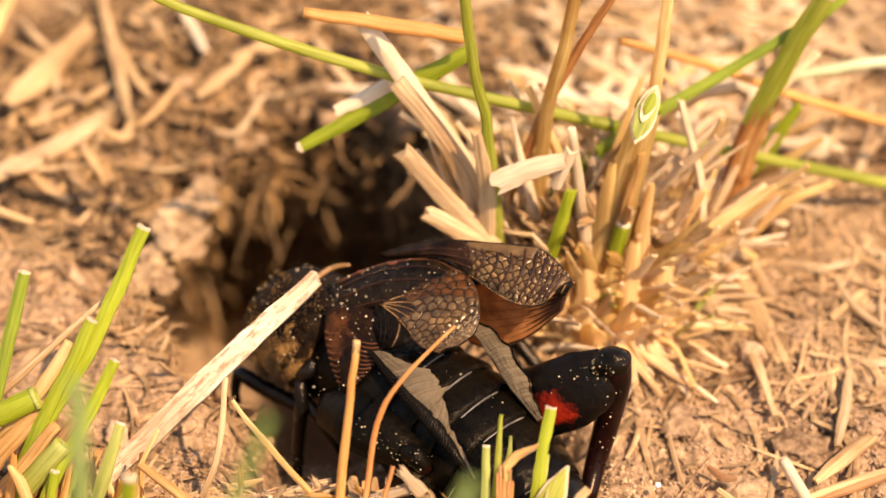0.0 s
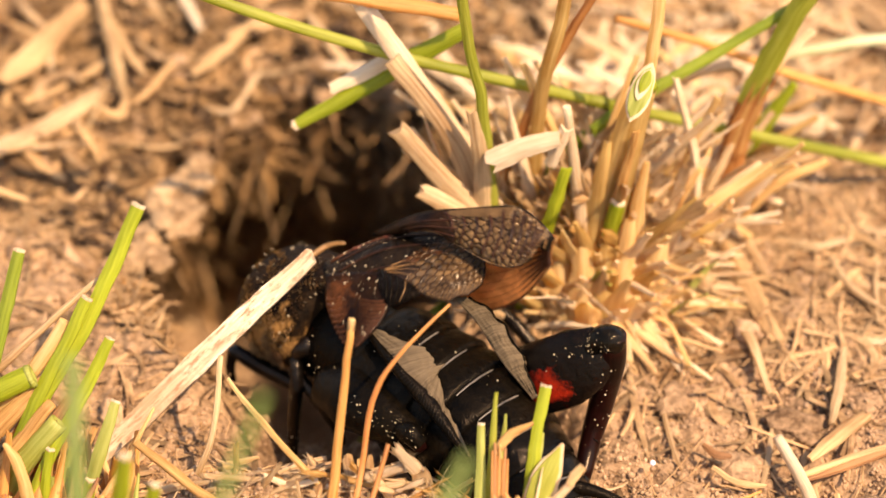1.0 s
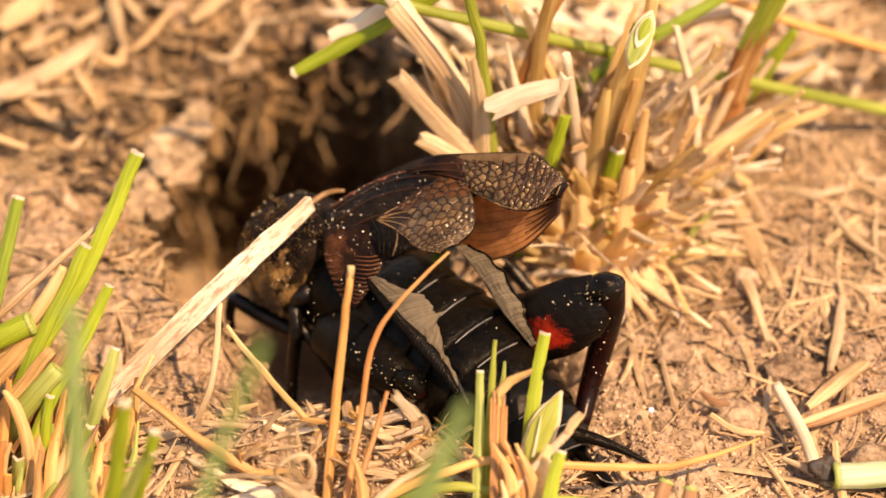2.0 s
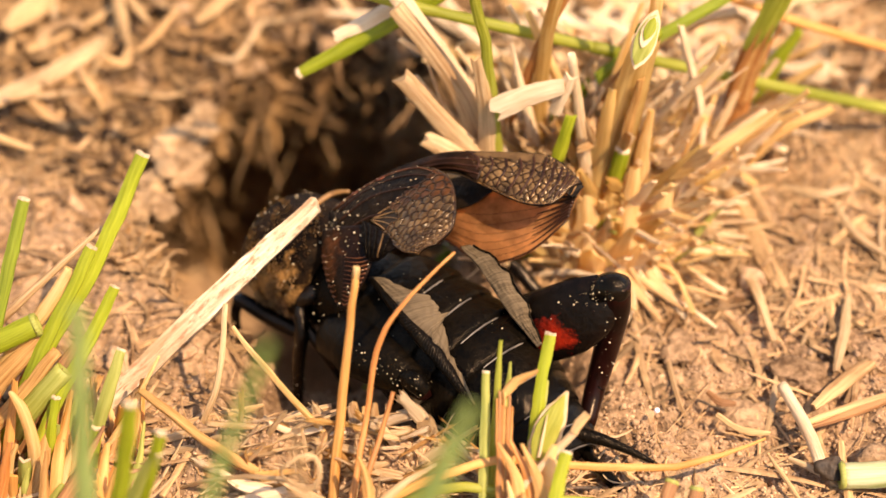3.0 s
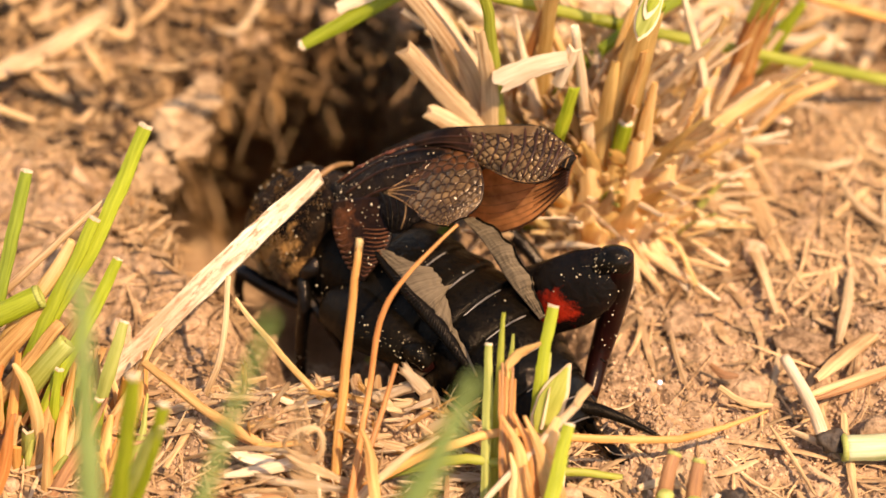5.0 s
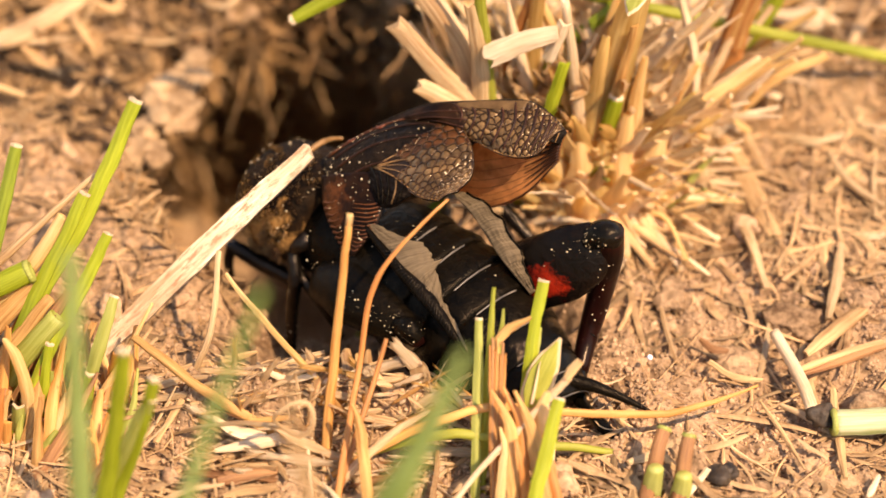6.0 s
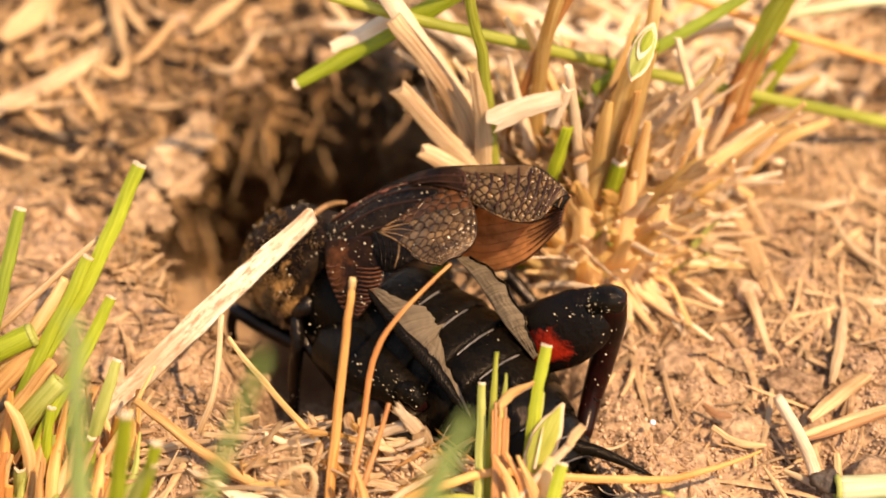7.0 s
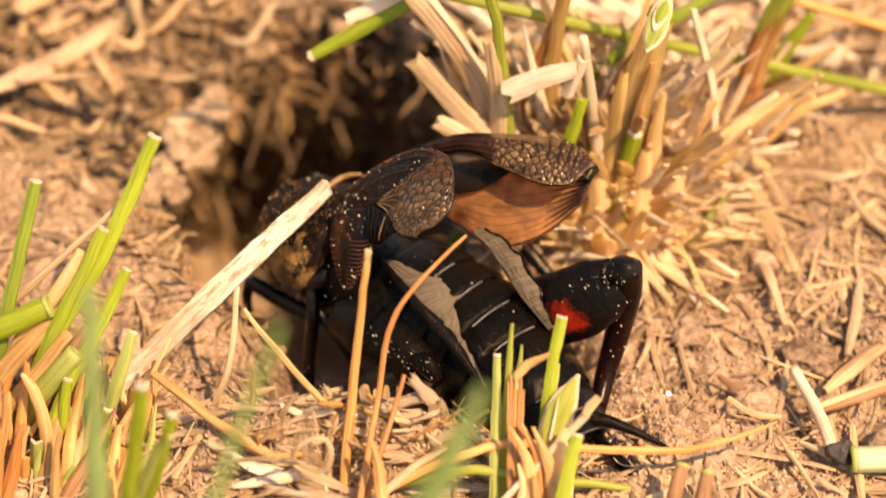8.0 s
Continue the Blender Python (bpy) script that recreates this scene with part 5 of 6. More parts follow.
loose([(-11.7, -15.89, 1.0), (-11.21, -14.57, 1.0), (-10.59, -13.16, 1.0)], 0.3, HUSK, "crooked brown stem in the lip's soil", 0.35, 0.35)
# torn straw heaped on the burrow's lip before the cricket
rng = random.Random(91)
flake((-0.75, -12.9, 3.1), (-0.75, 0.2, 1.0), 2.4, 0.85, PALE, "white broken straw on the burrow's lip", rng, face=(0.2, -0.5, 0.84), turn=0.25)
flake((-0.05, -13.2, 1.9), (-0.3, -0.1, 1.0), 2.2, 1.2, FRAY, "pale torn straw on the burrow's lip", rng, face=(0.2, -0.5, 0.84), turn=0.25)
flake((-1.7, -13.0, 2.7), (1.0, 0.2, 0.25), 2.6, 0.6, PALE, "pale torn straw on the burrow's lip", rng, face=(0.2, -0.5, 0.84), turn=0.25)
for k in range(95):
    x, y = rng.uniform(-8.6, 1.6), rng.gauss(-13.9, 1.1)
    z = ground_z(x, y) + abs(rng.gauss(0, 0.45)) + 0.1
    way = (rng.choice((-1, 1)) * rng.uniform(0.5, 1), rng.gauss(0.1, 0.35), rng.gauss(0.12, 0.3))
    if rng.random() < 0.22:
        way = (rng.gauss(0, 0.4), rng.gauss(0.2, 0.2), 1)
    flake((x, y, z), way, rng.uniform(0.8, 3.2), rng.choice((0.1, 0.15, 0.22, 0.35, 0.55)), rng.choice((PALE, FRAY, FRAY, PALE, FRAY, TAN, HONEY)), "torn bit of pale straw on the burrow's lip", rng, face=(0.2, -0.5, 0.84), turn=0.25)
for k in range(90):
    x, y = rng.uniform(-10, 4), rng.uniform(-19.5, -14.5)
    z = ground_z(x, y) + abs(rng.gauss(0, 0.3)) + 0.1
    a = rng.gauss(0, 0.5)
    flake((x, y, z), (math.cos(a), math.sin(a), rng.gauss(0, 0.15)), rng.uniform(1.2, 4.6), rng.choice((0.1, 0.15, 0.25, 0.4, 0.6)), rng.choice((PALE, FRAY, FRAY, PALE, FRAY, BROWN)), "torn bit of dead straw lying before the lip", rng, face=(0.2, -0.5, 0.84), turn=0.25)
loose([(14.88, -12.86, 0.3), (15.55, -14.55, 0.3), (16.37, -16.85, 0.3)], 0.2, HUSK, "thin grey straw on trodden soil", 0.35, 0.35)
loose([(12.62, -14.49, 0.3), (13.54, -15.87, 0.3), (14.99, -17.17, 0.3)], 0.14, STRAW, "thin pale straw on trodden soil", 0.35, 0.35)
loose([(10.97, -18.43, 0.3), (11.54, -17.48, 0.3), (12.01, -16.72, 0.3)], 0.35, PALE, "pale straw beside the cut stubs", 0.35, 0.35)
loose([(18.84, -18.44, 0.3), (19.18, -17.81, 0.3), (19.51, -17.24, 0.3)], 0.3, PALE, "white straw at the edge of the trodden soil", 0.35, 0.35)
loose([(12.85, -10.42, 0.3), (13.9, -11.41, 0.3), (15.16, -11.55, 0.3)], 0.32, HUSK, "tan leaf bit on trodden soil", 0.35, 0.35)
loose([(12.55, -8.98, 0.3), (13.11, -9.63, 0.3), (13.82, -9.77, 0.3)], 0.32, BROWN, "dark brown leaf bit on trodden soil", 0.35, 0.35)
loose([(16.77, -10.95, 0.3), (18.68, -10.13, 0.3), (20.9, -9.13, 0.3)], 0.5, HUSK, "tan dead blade by the white straw", 0.35, 0.35)
loose([(16.99, -11.2, 0.3), (18.9, -10.42, 0.3), (21.01, -9.42, 0.3)], 0.35, BROWN, "brown dead blade by the white straw", 0.35, 0.35)

rng = random.Random(77)
for k in range(110):
    far = rng.random() < 0.45
    x, y = (rng.uniform(-24, -3), rng.uniform(8, 29)) if far else (rng.uniform(9, 25), rng.uniform(-17, 28))
    if hollow(x, y) > 0.05:
        continue
    a, l = rng.uniform(0, math.pi), rng.uniform(1.5, 3.2)
    ends = []
    for s in (-1, 0, 1):
        q = Vector((x + s * l * math.cos(a), y + s * l * math.sin(a), 0))
        ends.append(q + Vector((0, 0, ground_z(q.x, q.y) + 0.25 + (0.15 if s == 0 else 0))))
    if max(hollow(q.x, q.y) for q in ends) > 0.03 or math.hypot(x - 14, y + 8) < 6:
        continue
    loose(ends, rng.uniform(0.14, 0.5), rng.choice((HUSK, HUSK, STRAW)), "tan dead grass bit lying on litter", rng.uniform(0.2, 0.6))
for k in range(26):
    x, y = rng.uniform(-14, 9), rng.uniform(-23, -13.5)
    a, l = rng.uniform(0, math.pi), rng.uniform(0.8, 2.4)
    ends = []
    for s in (-1, 0, 1):
        q = Vector((x + s * l * math.cos(a), y + s * l * math.sin(a) * 0.7, 0))
        ends.append(q + Vector((0, 0, ground_z(q.x, q.y) + rng.uniform(0.2, 0.8))))
    loose(ends, rng.uniform(0.1, 0.38), rng.choice((HUSK, STRAW, PALE, STRAW)), "pale broken straw on the burrow's lip", rng.uniform(0.3, 0.7))

bm = bmesh.new()
add_ball(bm, (10.14, -10.35, 0.5), (0.13, 0.13, 0.13), rows=10, cols=14)
tagged(link_mesh("quartz_grain", bm, GLASSY), "tiny bright quartz grain lying on soil", "sand grain")
bm = bmesh.new()
add_ball(bm, (17.57, -13.9, 0.5), (0.75, 0.5, 0.45), Euler((0, 0, 0.5)).to_matrix(), 16, 22, 0.7)
tagged(link_mesh("seed_husk", bm, BROWN_SEED), "dark shrivelled seed husk beside the fallen stem", "seed husk")
bm = bmesh.new()
add_ball(bm, (12.86, -17.24, 0.4), (0.7, 0.55, 0.4), Euler((0, 0.2, 1.1)).to_matrix(), 16, 22, 0.7)
tagged(link_mesh("seed_husk", bm, BROWN_SEED), "dark shrivelled seed husk on soil", "seed husk")


# ---- the cricket ----
cricket = tagged(new("cricket"), "black field cricket singing with raised brown wings, dusted with pollen", "cricket")
AXIS = curve_points([(-8.2, 0.7, 0.7), (-7.2, -0.2, 1.4), (-5.6, -1.7, 2.0), (-3.2, -4.2, 2.1), (-0.4, -6.6, 1.6), (2.0, -8.8, 1.1), (4.2, -11.4, 0.4), (5.8, -13.7, -0.5)], 140)


def body_frame(f):
    i = min(max(f, 0), 1) * 140
    k = min(int(i), 139)
    p = AXIS[k].lerp(AXIS[k + 1], i - k)
    along = (AXIS[min(k + 3, 140)] - AXIS[max(k - 3, 0)]).normalized()
    side = along.cross(Vector((0, 0, 1))).normalized()
    return p, side, side.cross(along)


def on_body(f, angle, wide, high):
    """A point on the body's skin; angle 90 is the back, 0 its left."""
    p, side, up = body_frame(f)
    c, s = math.cos(radians(angle)), math.sin(radians(angle))
    return p + side * (wide * c) + up * (high * s)


def body_ring(f, wide, high, shift=0.0, sides=32):
    """A ring round the body's axis at f (0 head, 1 tail)."""
    p, side, up = body_frame(f)
    ring = []
    for j in range(sides):
        a = 2 * math.pi * j / sides
        c, s = math.cos(a), math.sin(a)
        ring.append(p + up * shift + side * (wide * math.copysign(abs(c) ** 0.85, c)) + up * (high * math.copysign(abs(s) ** 0.9, s)))
    return ring


def add_body(bm, rings, cap=True):
    made = [[bm.verts.new(p * MM) for p in ring] for ring in rings]
    n = len(made[0])
    for a, b in zip(made, made[1:]):
        for j in range(n):
            bm.faces.new((a[j], b[j], b[j - 1], a[j - 1]))
    if cap:
        bm.faces.new(made[0][::-1])
        bm.faces.new(made[-1])


bm = bmesh.new()
add_body(bm, [body_ring(f, w, h, -0.5) for f, w, h in ((0.0, 0.4, 0.5), (0.015, 1.3, 1.3), (0.05, 2.0, 1.9), (0.10, 2.35, 2.2), (0.15, 2.5, 2.3), (0.18, 2.3, 2.2))])
part("head", bm, HEAD, cricket, "glossy black rounded head")
bm = bmesh.new()
add_body(bm, [body_ring(f, w, h) for f, w, h in ((0.155, 2.4, 2.1), (0.165, 2.75, 2.5), (0.20, 2.95, 2.65), (0.27, 3.0, 2.75), (0.33, 2.95, 2.7), (0.36, 2.8, 2.6), (0.37, 2.3, 2.2))])
pronotum = part("pronotum", bm, SHIELD, cricket, "dark shield mottled brown at the sides")


def mottle(mat, centre, reach, colour, scale):
    """Adds a marking of ragged spots round a place on the shell."""
    n, link = mat.node_tree.nodes, mat.node_tree.links.new
    bsdf, where = n["Principled BSDF"], n.new("ShaderNodeTexCoord")
    far, fade, dots, sum_, edge, blend = (n.new("ShaderNodeVectorMath"), n.new("ShaderNodeMapRange"), n.new("ShaderNodeTexNoise"), n.new("ShaderNodeMath"),
                                          n.new("ShaderNodeMapRange"), n.new("ShaderNodeMix"))
    far.operation = "DISTANCE"
    far.inputs[1].default_value = centre * MM
    link(where.outputs["Object"], far.inputs[0])
    fade.inputs["From Min"].default_value, fade.inputs["From Max"].default_value = reach * MM, 0
    fade.inputs["To Min"].default_value, fade.inputs["To Max"].default_value = -0.35, 0.22
    link(far.outputs["Value"], fade.inputs["Value"])
    dots.inputs["Scale"].default_value, dots.inputs["Detail"].default_value = scale, 6
    dots.inputs["Roughness"].default_value = 0.7
    link(where.outputs["Object"], dots.inputs["Vector"])
    link(dots.outputs["Fac"], sum_.inputs[0])
    link(fade.outputs["Result"], sum_.inputs[1])
    edge.inputs["From Min"].default_value, edge.inputs["From Max"].default_value = 0.48, 0.68
    link(sum_.outputs[0], edge.inputs["Value"])
    blend.data_type = "RGBA"
    link(edge.outputs["Result"], blend.inputs["Factor"])
    link(bsdf.inputs["Base Color"].links[0].from_socket, blend.inputs["A"])
    blend.inputs["B"].default_value = (*colour, 1)
    link(blend.outputs["Result"], bsdf.inputs["Base Color"])


mottle(SHIELD, on_body(0.29, 6, 3.0, 2.75), 4.6, (0.30, 0.15, 0.045), 1300)
bm = bmesh.new()
add_body(bm, [body_ring(f, w, h, -0.4) for f, w, h in ((0.34, 2.2, 2.2), (0.40, 2.3, 2.4), (0.47, 2.5, 2.6), (0.52, 2.6, 2.6))])
part("thorax", bm, DULL, cricket)
GOLDEN = material("golden_rim", (0.06, 0.025, 0.006), (0.34, 0.17, 0.05), 900, 500, 0.5, 0.4, 0.3, 0.1, vary=0.1)
PLUSH = material("golden_fuzz", (0.05, 0.022, 0.007), (0.36, 0.20, 0.07), 900, 420, 0.6, 0.0, 0.2, 0.2, vary=0.6)
rng = random.Random(19)
bm = bmesh.new()
for k in range(2600):
    f, a = rng.uniform(0.17, 0.36), rng.uniform(-45, 95)
    if rng.random() < 0.6 * soft_step(5, 60, a) or noise.noise((f * 22, a * 0.055, 4)) < -0.12:
        continue
    p = on_body(f, a, 2.96, 2.7)
    out = (on_body(f, a, 4, 3.8) - p).normalized() * rng.uniform(0.12, 0.34)
    lean = (body_frame(f + 0.03)[0] - body_frame(f)[0]).normalized() * rng.uniform(0.1, 0.35)
    add_tube(bm, [p, p + out * 0.7 + lean * 0.5, p + out + lean], [0.035, 0.025, 0.006], 3, cap=False)
tagged(part("fuzz", bm, PLUSH, pronotum, "short golden-brown hairs"), kind="stuff")
bm = bmesh.new()
add_tube(bm, [p + 0.06 * noise.noise_vector(p * 1.5) for p in curve_points([(-5.7, -1.0, 4.62), (-5.49, -0.86, 4.8), (-4.8, -0.44, 4.97), (-3.94, -0.48, 5.22)], 14)], [0.05, 0.14, 0.13, 0.08], 8, 0.5)
part("collar_rim", bm, GOLDEN, pronotum, "golden-brown hind rim of the shield")
cuts = [0.49, 0.56, 0.63, 0.695, 0.76, 0.82, 0.875, 0.925, 0.975]


def girth(f):
    return 3.1 + 0.32 * math.sin(math.pi * min(1, f * 1.2)) - 1.7 * max(0, f - 0.5) ** 1.3


RIM = material("pale_ring_edge", (0.03, 0.025, 0.02), (0.16, 0.13, 0.10), 1500, 300, 0.35, 0.2, 0.4, vary=0.1)
for i, (a, b) in enumerate(zip(cuts, cuts[1:])):
    w, w2 = girth(i / 7), girth(i / 7 + 0.14)
    bm = bmesh.new()
    add_body(bm, [body_ring(a - 0.014, w * 0.92, w * 0.85), body_ring(a, w * 0.965, w * 0.895), body_ring((a + b) / 2, (w + w2) / 2, (w + w2) * 0.465),
                  body_ring(b - 0.010, w2 * 1.015, w2 * 0.945), body_ring(b - 0.002, w2 * 1.0, w2 * 0.93), body_ring(b, w2 * 0.93, w2 * 0.86)])
    ring = part("abdomen_ring", bm, DULL if i < 5 else BLACK, cricket)
    bm = bmesh.new()
    arc = [on_body(b + 0.001, 12 + 12 * k, w2 * 0.975, w2 * 0.905) for k in range(14)]
    add_tube(bm, arc, [0.02, 0.05, 0.04, 0.06, 0.03, 0.02], 5)
    part("ring_edge", bm, RIM, ring, "thin pale hind margin")


class Sheet:
    """A domed wing sheet between two edge lines."""

    def __init__(self, edge_a, edge_b, dome, origin, along=28, torn=0.0):
        self.torn = torn
        self.a, self.b, self.o, self.n = curve_points(edge_a, along), curve_points(edge_b, along), Vector(origin), along
        self.dome = dome
        self.up = (self.a[along // 2] - self.a[0]).cross(self.b[along // 2] - self.a[0]).normalized()
        if self.up.dot(Vector((0, -0.74, 0.67))) < 0:
            self.up = -self.up

    def at(self, f, t, lift=0.0):
        x = f * self.n
        i = min(int(x), self.n - 1)
        a, b = self.a[i].lerp(self.a[i + 1], x - i), self.b[i].lerp(self.b[i + 1], x - i)
        bulge = self.dome * math.sin(math.pi * t) * (0.35 + 0.65 * math.sin(math.pi * f))
        t *= 1 + self.torn * (noise.noise((f * 7, 2.2, 0)) + 0.6 * noise.noise((f * 23, 5.1, 0)))
        return a.lerp(b, t) + self.up * (bulge + lift) - self.o

    def skin(self, thick=0.08, across=16, frill=0.0):
        bm = bmesh.new()
        uv = bm.loops.layers.uv.verify()
        long = (self.a[-1] - self.a[0]).length
        wide = (self.a[self.n // 2] - self.b[self.n // 2]).length
        top, low = [], []
        for i in range(self.n + 1):
            f = i / self.n
            ruffle = [frill * noise.noise((f * 9, j * 0.6, 3)) for j in range(across + 1)]
            top.append([bm.verts.new(self.at(f, j / across, ruffle[j]) * MM) for j in range(across + 1)])
            low.append([bm.verts.new(self.at(f, j / across, ruffle[j] - thick) * MM) for j in range(across + 1)])
        for i in range(self.n):
            for j in range(across):
                spots = ((i, j), (i + 1, j), (i + 1, j + 1), (i, j + 1))
                for loop, (p, q) in zip(bm.faces.new([top[p][q] for p, q in spots]).loops, spots):
                    loop[uv].uv = (p / self.n * long, q / across * wide)
                for loop, (p, q) in zip(bm.faces.new([low[p][q] for p, q in spots[::-1]]).loops, spots[::-1]):
                    loop[uv].uv = (p / self.n * long, q / across * wide)
            bm.faces.new((top[i][0], low[i][0], low[i + 1][0], top[i + 1][0]))
            bm.faces.new((top[i][-1], top[i + 1][-1], low[i + 1][-1], low[i][-1]))
        for j in range(across):
            bm.faces.new((top[0][j], top[0][j + 1], low[0][j + 1], low[0][j]))
            bm.faces.new((top[-1][j], low[-1][j], low[-1][j + 1], top[-1][j + 1]))
        return bm

    def vein(self, path, r0, r1, lift=0.02):
        """A raised vein along (f, t) stations."""
        line = curve_points([(f, t, 0) for f, t in path], 12)
        bm = bmesh.new()
        add_tube(bm, [self.at(min(max(p.x, 0), 1), min(max(p.y, 0), 1), lift) for p in line], [r0, r1], 6)
        return bm


CELL = material("wing_cell", (0.030, 0.015, 0.005), (0.30, 0.165, 0.060), 1500, 700, 0.24, 0.25, 0.6, 0.3, vary=0.6)
RUSTCELL = material("rusty_wing_cell", (0.014, 0.005, 0.0015), (0.125, 0.044, 0.012), 1500, 700, 0.36, 0.15, 0.3, 0.3, vary=0.5)
UNDER = material("wing_ground", (0.006, 0.003, 0.001), (0.030, 0.014, 0.005), 1500, 500, 0.4, 0.2, 0.15, 0.1, vary=0.1)
NETVEIN = material("net_vein", (0.012, 0.005, 0.0015), (0.085, 0.038, 0.012), 1500, 500, 0.24, 0.1, 0.6, vary=0.1)


for skin in (CELL, RUSTCELL, NETVEIN):
    skin.node_tree.nodes["Principled BSDF"].inputs["Specular Tint"].default_value = (1.0, 0.82, 0.60, 1)


def clip_cell(poly, p, q):
    """The part of a convex cell that lies nearer to p than to q."""
    mx, my, nx, ny = (p[0] + q[0]) / 2, (p[1] + q[1]) / 2, q[0] - p[0], q[1] - p[1]
    out = []
    for i, a in enumerate(poly):
        b = poly[i - 1]
        da, db = (a[0] - mx) * nx + (a[1] - my) * ny, (b[0] - mx) * nx + (b[1] - my) * ny
        if (da < 0) != (db < 0):
            k = db / (db - da)
            out.append((b[0] + (a[0] - b[0]) * k, b[1] + (a[1] - b[1]) * k))
        if da < 0:
            out.append(a)
    return out


def wing_net(sheet, parent, long, wide, step, seed, keep, gap=0.03, radius=0.026, mat=None):
    """Domed cells and raised veins over a wing sheet, long by wide."""
    rng = random.Random(seed)
    seeds, v = [], -step[1]
    shift = 0
    while v < wide + step[1]:
        u = -step[0] + shift
        while u < long + step[0]:
            seeds.append((u + rng.uniform(-0.3, 0.3) * step[0], v + rng.uniform(-0.3, 0.3) * step[1]))
            u += step[0]
        v += step[1]
        shift = step[0] / 2 - shift
    cells, veins, done = bmesh.new(), bmesh.new(), set()
    for p in seeds:
        poly = [(0, 0), (long, 0), (long, wide), (0, wide)]
        for q in seeds:
            if q is not p and abs(q[0] - p[0]) < 4 * step[0] and abs(q[1] - p[1]) < 4 * step[1] and poly:
                poly = clip_cell(poly, p, q)
        if len(poly) < 3:
            continue
        cx, cy = sum(a[0] for a in poly) / len(poly), sum(a[1] for a in poly) / len(poly)
        if not keep(cx / long, cy / wide):
            continue
        tilt = rng.uniform(0.01, 0.11)
        inner = []
        for x, y in poly:
            r = math.hypot(x - cx, y - cy)
            k = max(0.2, 1 - gap * 1.6 / max(r, 1e-3))
            inner.append(((cx + (x - cx) * k) / long, (cy + (y - cy) * k) / wide))
        rim = [cells.verts.new(sheet.at(f, t, 0.02) * MM) for f, t in inner]
        mid = [cells.verts.new(sheet.at(cx / long + (f - cx / long) * 0.5, cy / wide + (t - cy / wide) * 0.5, 0.02 + tilt * 0.8) * MM) for f, t in inner]
        for i in range(len(rim)):
            cells.faces.new((rim[i - 1], rim[i], mid[i], mid[i - 1]))
        cells.faces.new(mid)
        for i, a in enumerate(poly):
            b = poly[i - 1]
            key = tuple(sorted(((round(a[0], 2), round(a[1], 2)), (round(b[0], 2), round(b[1], 2)))))
            if key in done or math.hypot(a[0] - b[0], a[1] - b[1]) < 0.03:
                continue
            done.add(key)
            r = radius * rng.uniform(0.7, 1.3)
            line = [sheet.at(min(max((a[0] + (b[0] - a[0]) * k) / long, 0), 1), min(max((a[1] + (b[1] - a[1]) * k) / wide, 0), 1), 0.05) for k in (0, 0.5, 1)]
            add_tube(veins, line, [r, r * 0.8, r], 5, cap=False)
    tagged(part("cell_layer", cells, mat or CELL, parent, "grey-brown glassy wing cells"), kind="stuff")
    tagged(part("vein_net", veins, NETVEIN, parent, "raised dark net of veins"), kind="stuff")


RIDGE = material("rust_ridge", (0.05, 0.014, 0.004), (0.20, 0.066, 0.018), 900, 300, 0.4, 0.2, 0.3, 0.2, vary=0.2)
SMOKE = material("smoky_wing", (0.002, 0.0012, 0.0006), (0.018, 0.010, 0.004), 2200, 650, 0.36, 0.8, 0.10, 0.15, vary=0.1)
UMBER = material("umber_wing", (0.004, 0.002, 0.001), (0.034, 0.014, 0.005), 1300, 420, 0.4, 0.4, 0.1, 0.2, vary=0.1)
BAND = material("pale_wing_margin", (0.05, 0.026, 0.010), (0.18, 0.10, 0.04), 1300, 420, 0.4, 0.4, 0.15, 0.3, vary=0.1)
AMBER = material("amber_wing", (0.24, 0.085, 0.024), (0.80, 0.40, 0.14), 800, 420, 0.4, 0.2, 0.25, 0.7, vary=0.1)
RUSSET = material("russet_wing", (0.003, 0.0015, 0.001), (0.022, 0.009, 0.003), 1500, 420, 0.4, 0.5, 0.08, 0.2, vary=0.1)
VEIN = material("dark_vein", (0.010, 0.004, 0.002), (0.045, 0.016, 0.007), 900, 300, 0.4, 0.1, 0.15, vary=0.1)
GOLD = material("golden_vein", (0.14, 0.06, 0.015), (0.42, 0.22, 0.07), 900, 300, 0.35, 0.1, 0.5, 0.1, vary=0.1)
RUST = material("rust_spot", (0.11, 0.026, 0.007), (0.24, 0.06, 0.015), 900, 300, 0.35, 0.1, 0.5, 0.2, vary=0.1)


LEFT_HINGE = Vector((-4.61, -1.95, 5))
RIGHT_HINGE = Vector((-2.25, 0.14, 5.5))
left_wing = new("left_forewing")
left_wing.parent, left_wing.location = cricket, LEFT_HINGE * MM
right_wing = new("right_forewing")
right_wing.parent, right_wing.location = cricket, RIGHT_HINGE * MM

# left wing: smoky harp, netted tip, ridged side flap, folded inner edge
harp = Sheet([(-4.88, -1.75, 5), (-3.54, -1.46, 5.9), (-1.81, -1.43, 6.9), (-0.1, -1.71, 7.6), (0.98, -2.56, 7.9)], [(-4.35, -3.5, 4.6), (-3.37, -3.51, 5.3), (-2.39, -3.6, 6), (-1.01, -3.9, 6.6), (0.56, -3.85, 7.3)], 0.35, LEFT_HINGE)
harp_skin = part("harp_field", harp.skin(), SMOKE, left_wing, "smoky dark brown wing membrane")
for path in (((0.05, 0.9), (0.5, 0.93), (0.98, 0.95)), ((0.1, 0.6), (0.5, 0.55), (0.9, 0.5)), ((0.1, 0.3), (0.5, 0.25), (0.95, 0.2))):
    part("vein", harp.vein(path, 0.05, 0.03), VEIN, harp_skin)
